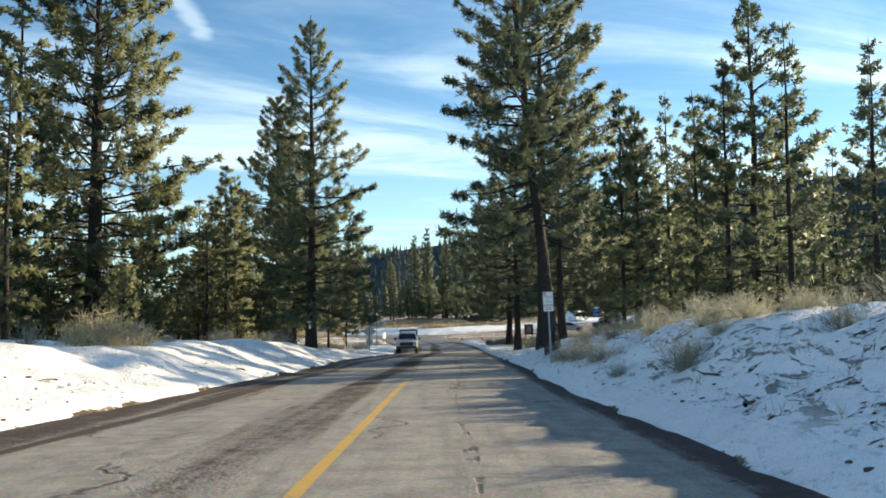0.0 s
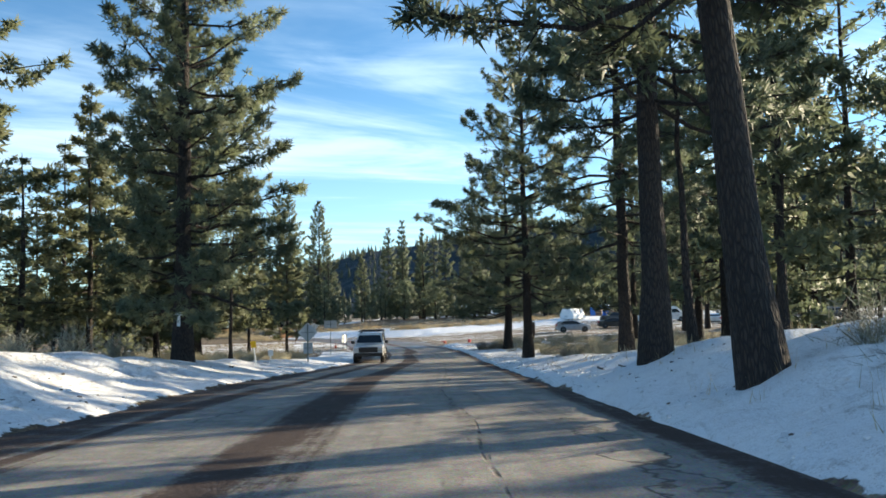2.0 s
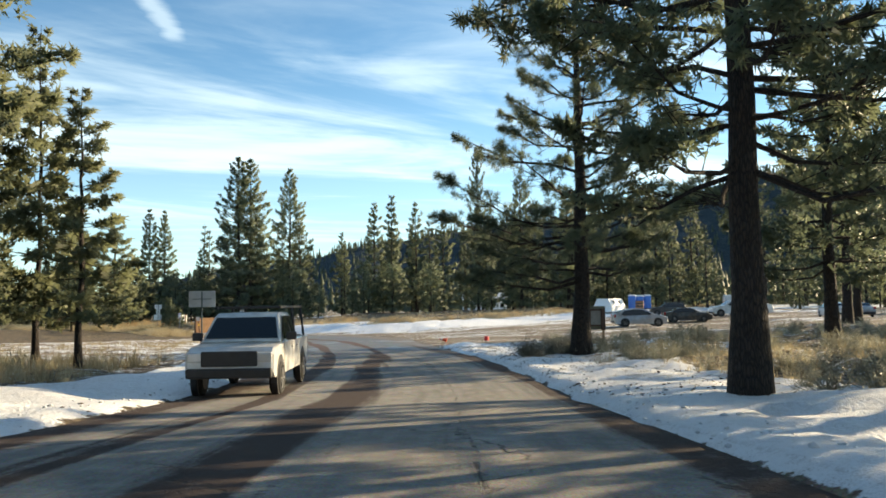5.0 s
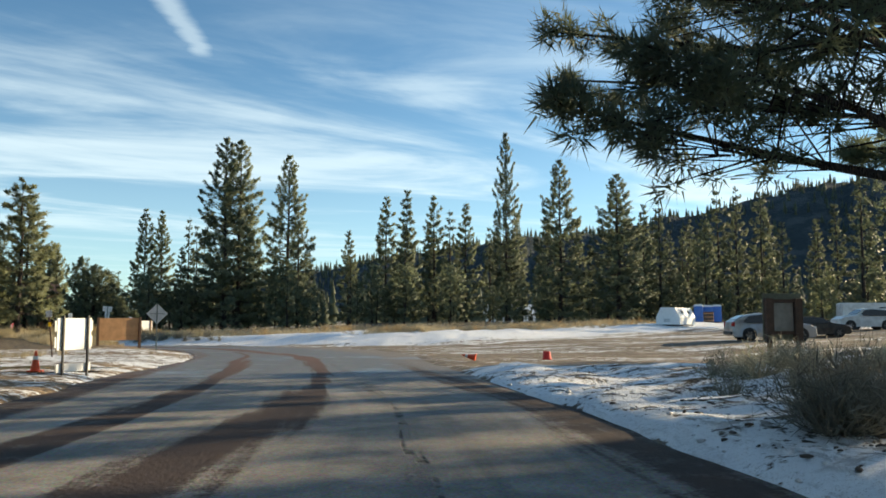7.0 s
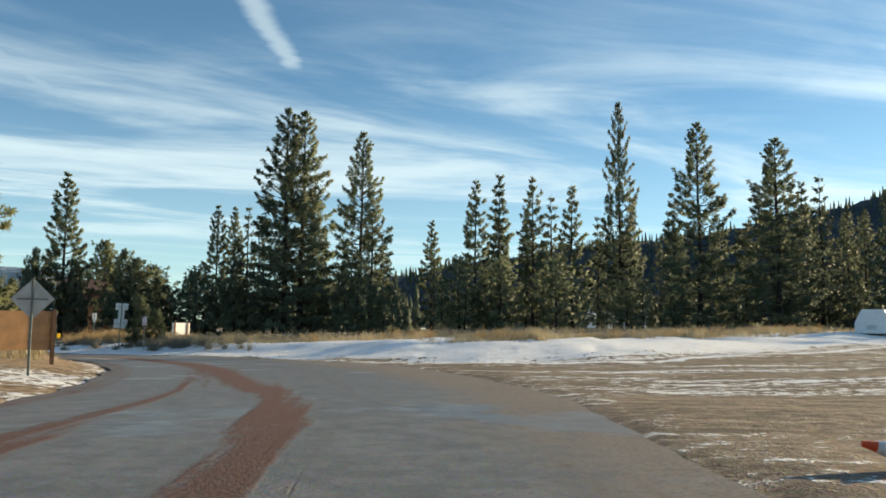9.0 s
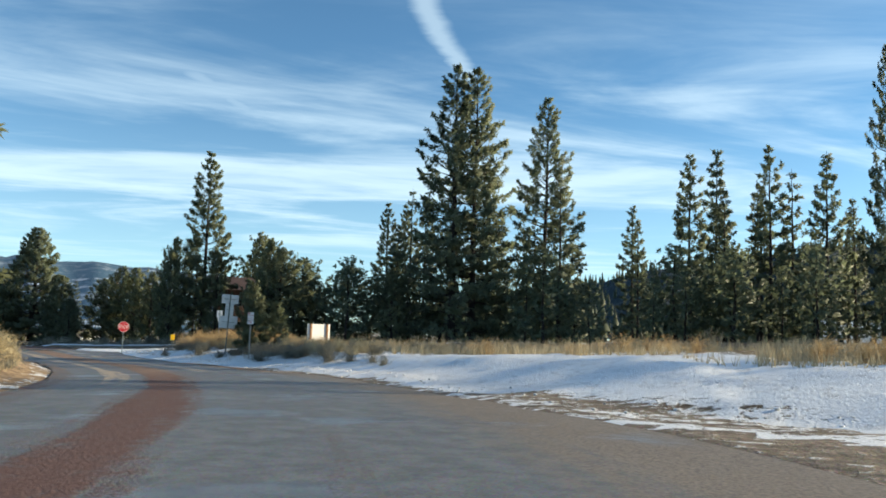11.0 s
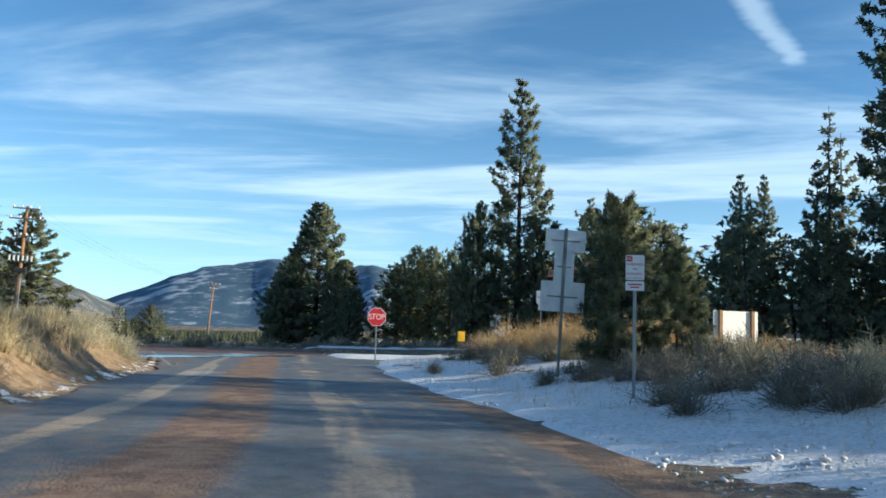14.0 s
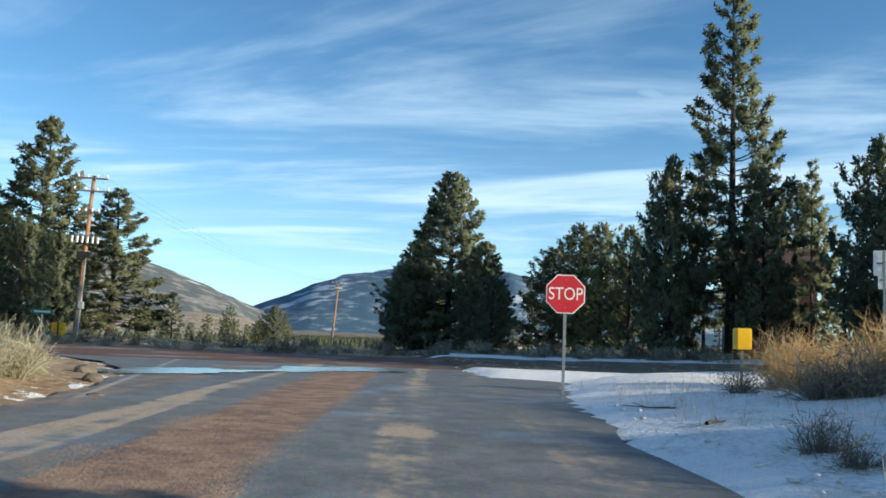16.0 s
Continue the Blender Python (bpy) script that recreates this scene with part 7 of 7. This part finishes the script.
for i, (x, y) in enumerate(((34.6, 186.6), (36.0, 187.3), (37.4, 188.0))):
    portable_toilet(x, y, -22 + i * 3)


def crate(x, y, turn):
    t = thing("crate", base_at(x, y, turn), "rust-brown wooden crate before the portable toilets", "box")
    bm = bmesh.new()
    box(bm, (1.2, 0.9, 1.3), (0, 0, 0.65), bevel=0.015)
    body = part("body", bm, M["rust"], t)
    for z_ in (0.2, 0.65, 1.1):
        bm = bmesh.new()
        box(bm, (1.24, 0.94, 0.1), (0, 0, z_), bevel=0.006)
        part("batten", bm, M["brown"], body)


crate(35.2, 184.6, -20)


# ---- poles, wires and houses ----
def utility_pole(x, y, h_, turn, lean, arms, gear, label, foot=0.0):
    t = thing("utility_pole", pose(x, y, ground_z(x, y) - foot, 0, lean, turn), label, "pole", "utility poles")
    part("pole", rod(bmesh.new(), (0, 0, -0.5), (0, 0, h_), 0.19, 0.12, 14), M["pole"], t)
    part("base_sleeve", rod(bmesh.new(), (0, 0, -0.4), (0, 0, h_ * 0.34), 0.215, 0.20, 14), M["grey_wood"], t, "weathered grey lower length")
    for z_, w_ in arms:
        bm = bmesh.new()
        box(bm, (w_, 0.12, 0.12), (0, -0.16, z_), bevel=0.01)
        arm = part("cross_arm", bm, M["grey_wood"], t)
        n = 4
        for i in range(n):
            xx = (i / (n - 1) - 0.5) * w_ * 0.92
            bm = bmesh.new()
            rod(bm, (xx, -0.16, z_ + 0.06), (xx, -0.16, z_ + 0.16), 0.05, 0.05, 10)
            rod(bm, (xx, -0.16, z_ + 0.16), (xx, -0.16, z_ + 0.27), 0.085, 0.05, 10)
            part("insulator", bm, M["white"], arm)
    if gear:
        for i in range(6):
            xx = (i - 2.5) * 0.36
            bm = bmesh.new()
            rod(bm, (xx, -0.28, gear - 0.35), (xx, -0.28, gear + 0.1), 0.09, 0.09, 10)
            part("fuse_holder", bm, M["alu"], t)
        bm = bmesh.new()
        box(bm, (2.1, 0.12, 0.12), (0, -0.16, gear + 0.12), bevel=0.01)
        part("cross_arm", bm, M["grey_wood"], t)
        bm = bmesh.new()
        box(bm, (0.95, 0.4, 0.38), (0.1, -0.25, gear - 1.15), bevel=0.04)
        part("control_box", bm, M["trim"], t)
        bm = bmesh.new()
        box(bm, (0.34, 0.22, 0.5), (0.25, -0.2, h_ * 0.22), bevel=0.02)
        part("meter_box", bm, M["alu"], t)
        part("conduit", rod(bmesh.new(), (0.2, -0.12, 0), (0.16, -0.12, gear - 1.2), 0.045, None, 8), M["alu"], t)
    return t


utility_pole(-96.4, 183.1, 11.6, 48, 2.0, [(11.4, 2.2), (10.5, 2.6), (9.0, 1.5)], 7.2, "tall brown utility pole with cross arms and switchgear", 0.2)
utility_pole(-150.0, 239.0, 11.0, 62, 4.0, [(10.8, 2.2), (9.9, 1.2)], 0, "brown leaning utility pole beyond the crossing", 0.4)
utility_pole(-97.0, 236.0, 10.5, 50, 1.0, [(10.3, 2.2)], 7.5, "dark utility pole among the junipers", 0.3)


def wire(a, b, sag, r=0.005):
    t = np.linspace(0, 1, 20)
    p = np.array(a)[None] * (1 - t)[:, None] + np.array(b)[None] * t[:, None]
    p[:, 2] -= sag * 4 * t * (1 - t)
    v, f = tube([(p, np.full(20, r), 5)])
    tagged(mesh_object("overhead_wire", v, f, M["black"]), "thin sagging overhead power wire", "wire", "power wires")


_z1, _z2 = ground_z(-96.4, 183.1) + 11.5, ground_z(-150, 239) + 10.7
for i in range(3):
    o = (i - 1) * 0.95
    wire((-96.4 + o * 0.7, 183.1 + o * 0.7, _z1), (-150 + o * 0.5, 239 + o * 0.8, _z2), 1.6)
    wire((-96.4 + o * 0.7, 183.1 + o * 0.7, _z1 - 0.9), (-140 + o * 0.7, 130 + o * 0.7, _z1 - 1), 1.4)
    wire((-150 + o * 0.5, 239 + o * 0.8, _z2), (-97.0 + o * 0.7, 236.0 + o, ground_z(-97, 236) + 10.4), 1.0)
wire((-96.4, 183.1, _z1 - 5.6), (-150, 239, _z2 - 5.0), 1.4, 0.014)


def house(x, y, turn, w_, d_, h_, wall_mat, roof_mat, label, windows=3):
    t = thing("house", base_at(x, y, turn), label, "house", "houses")
    bm = bmesh.new()
    box(bm, (w_, d_, h_ + 0.6), (0, 0, h_ / 2 - 0.3), bevel=0.02)
    wall = part("wall", bm, M[wall_mat], t)
    rise = d_ * 0.28
    bm = bmesh.new()
    v = [(-w_ / 2 - 0.6, -d_ / 2 - 0.6, h_ - 0.15), (w_ / 2 + 0.6, -d_ / 2 - 0.6, h_ - 0.15), (w_ / 2 + 0.6, d_ / 2 + 0.6, h_ - 0.15), (-w_ / 2 - 0.6, d_ / 2 + 0.6, h_ - 0.15), (-w_ / 2 - 0.6, 0, h_ + rise), (w_ / 2 + 0.6, 0, h_ + rise)]
    vs = [bm.verts.new(p) for p in v]
    for f in ((0, 1, 5, 4), (2, 3, 4, 5), (0, 4, 3), (1, 2, 5), (3, 2, 1, 0)):
        bm.faces.new([vs[i] for i in f])
    part("roof", bm, M[roof_mat], t)
    for i in range(windows):
        for z_ in ([h_ * 0.28, h_ * 0.74] if h_ > 4 else [h_ * 0.55]):
            xx = (i + 0.5) / windows * w_ - w_ / 2
            bm = bmesh.new()
            box(bm, (1.15, 0.08, 1.25), (xx, -d_ / 2 - 0.02, z_), bevel=0.01)
            win = part("window", bm, M["grey_wood"], wall)
            bm = bmesh.new()
            box(bm, (0.95, 0.04, 1.05), (xx, -d_ / 2 - 0.055, z_))
            part("pane", bm, M["glass"], win)


house(-73.6, 234.8, 35, 7.0, 7.0, 7.4, "post_wood", "rust", "brown wooden two-storey house half hidden by junipers")
house(-190, 330, 60, 10, 7, 3.0, "white", "grey_wood", "small pale house in the valley")
house(-300, 320, 50, 12, 8, 3.0, "white", "alu", "small white house in the valley")
house(20, 292, 10, 11, 8, 3.2, "white", "white", "pale cabin behind the trees", 4)
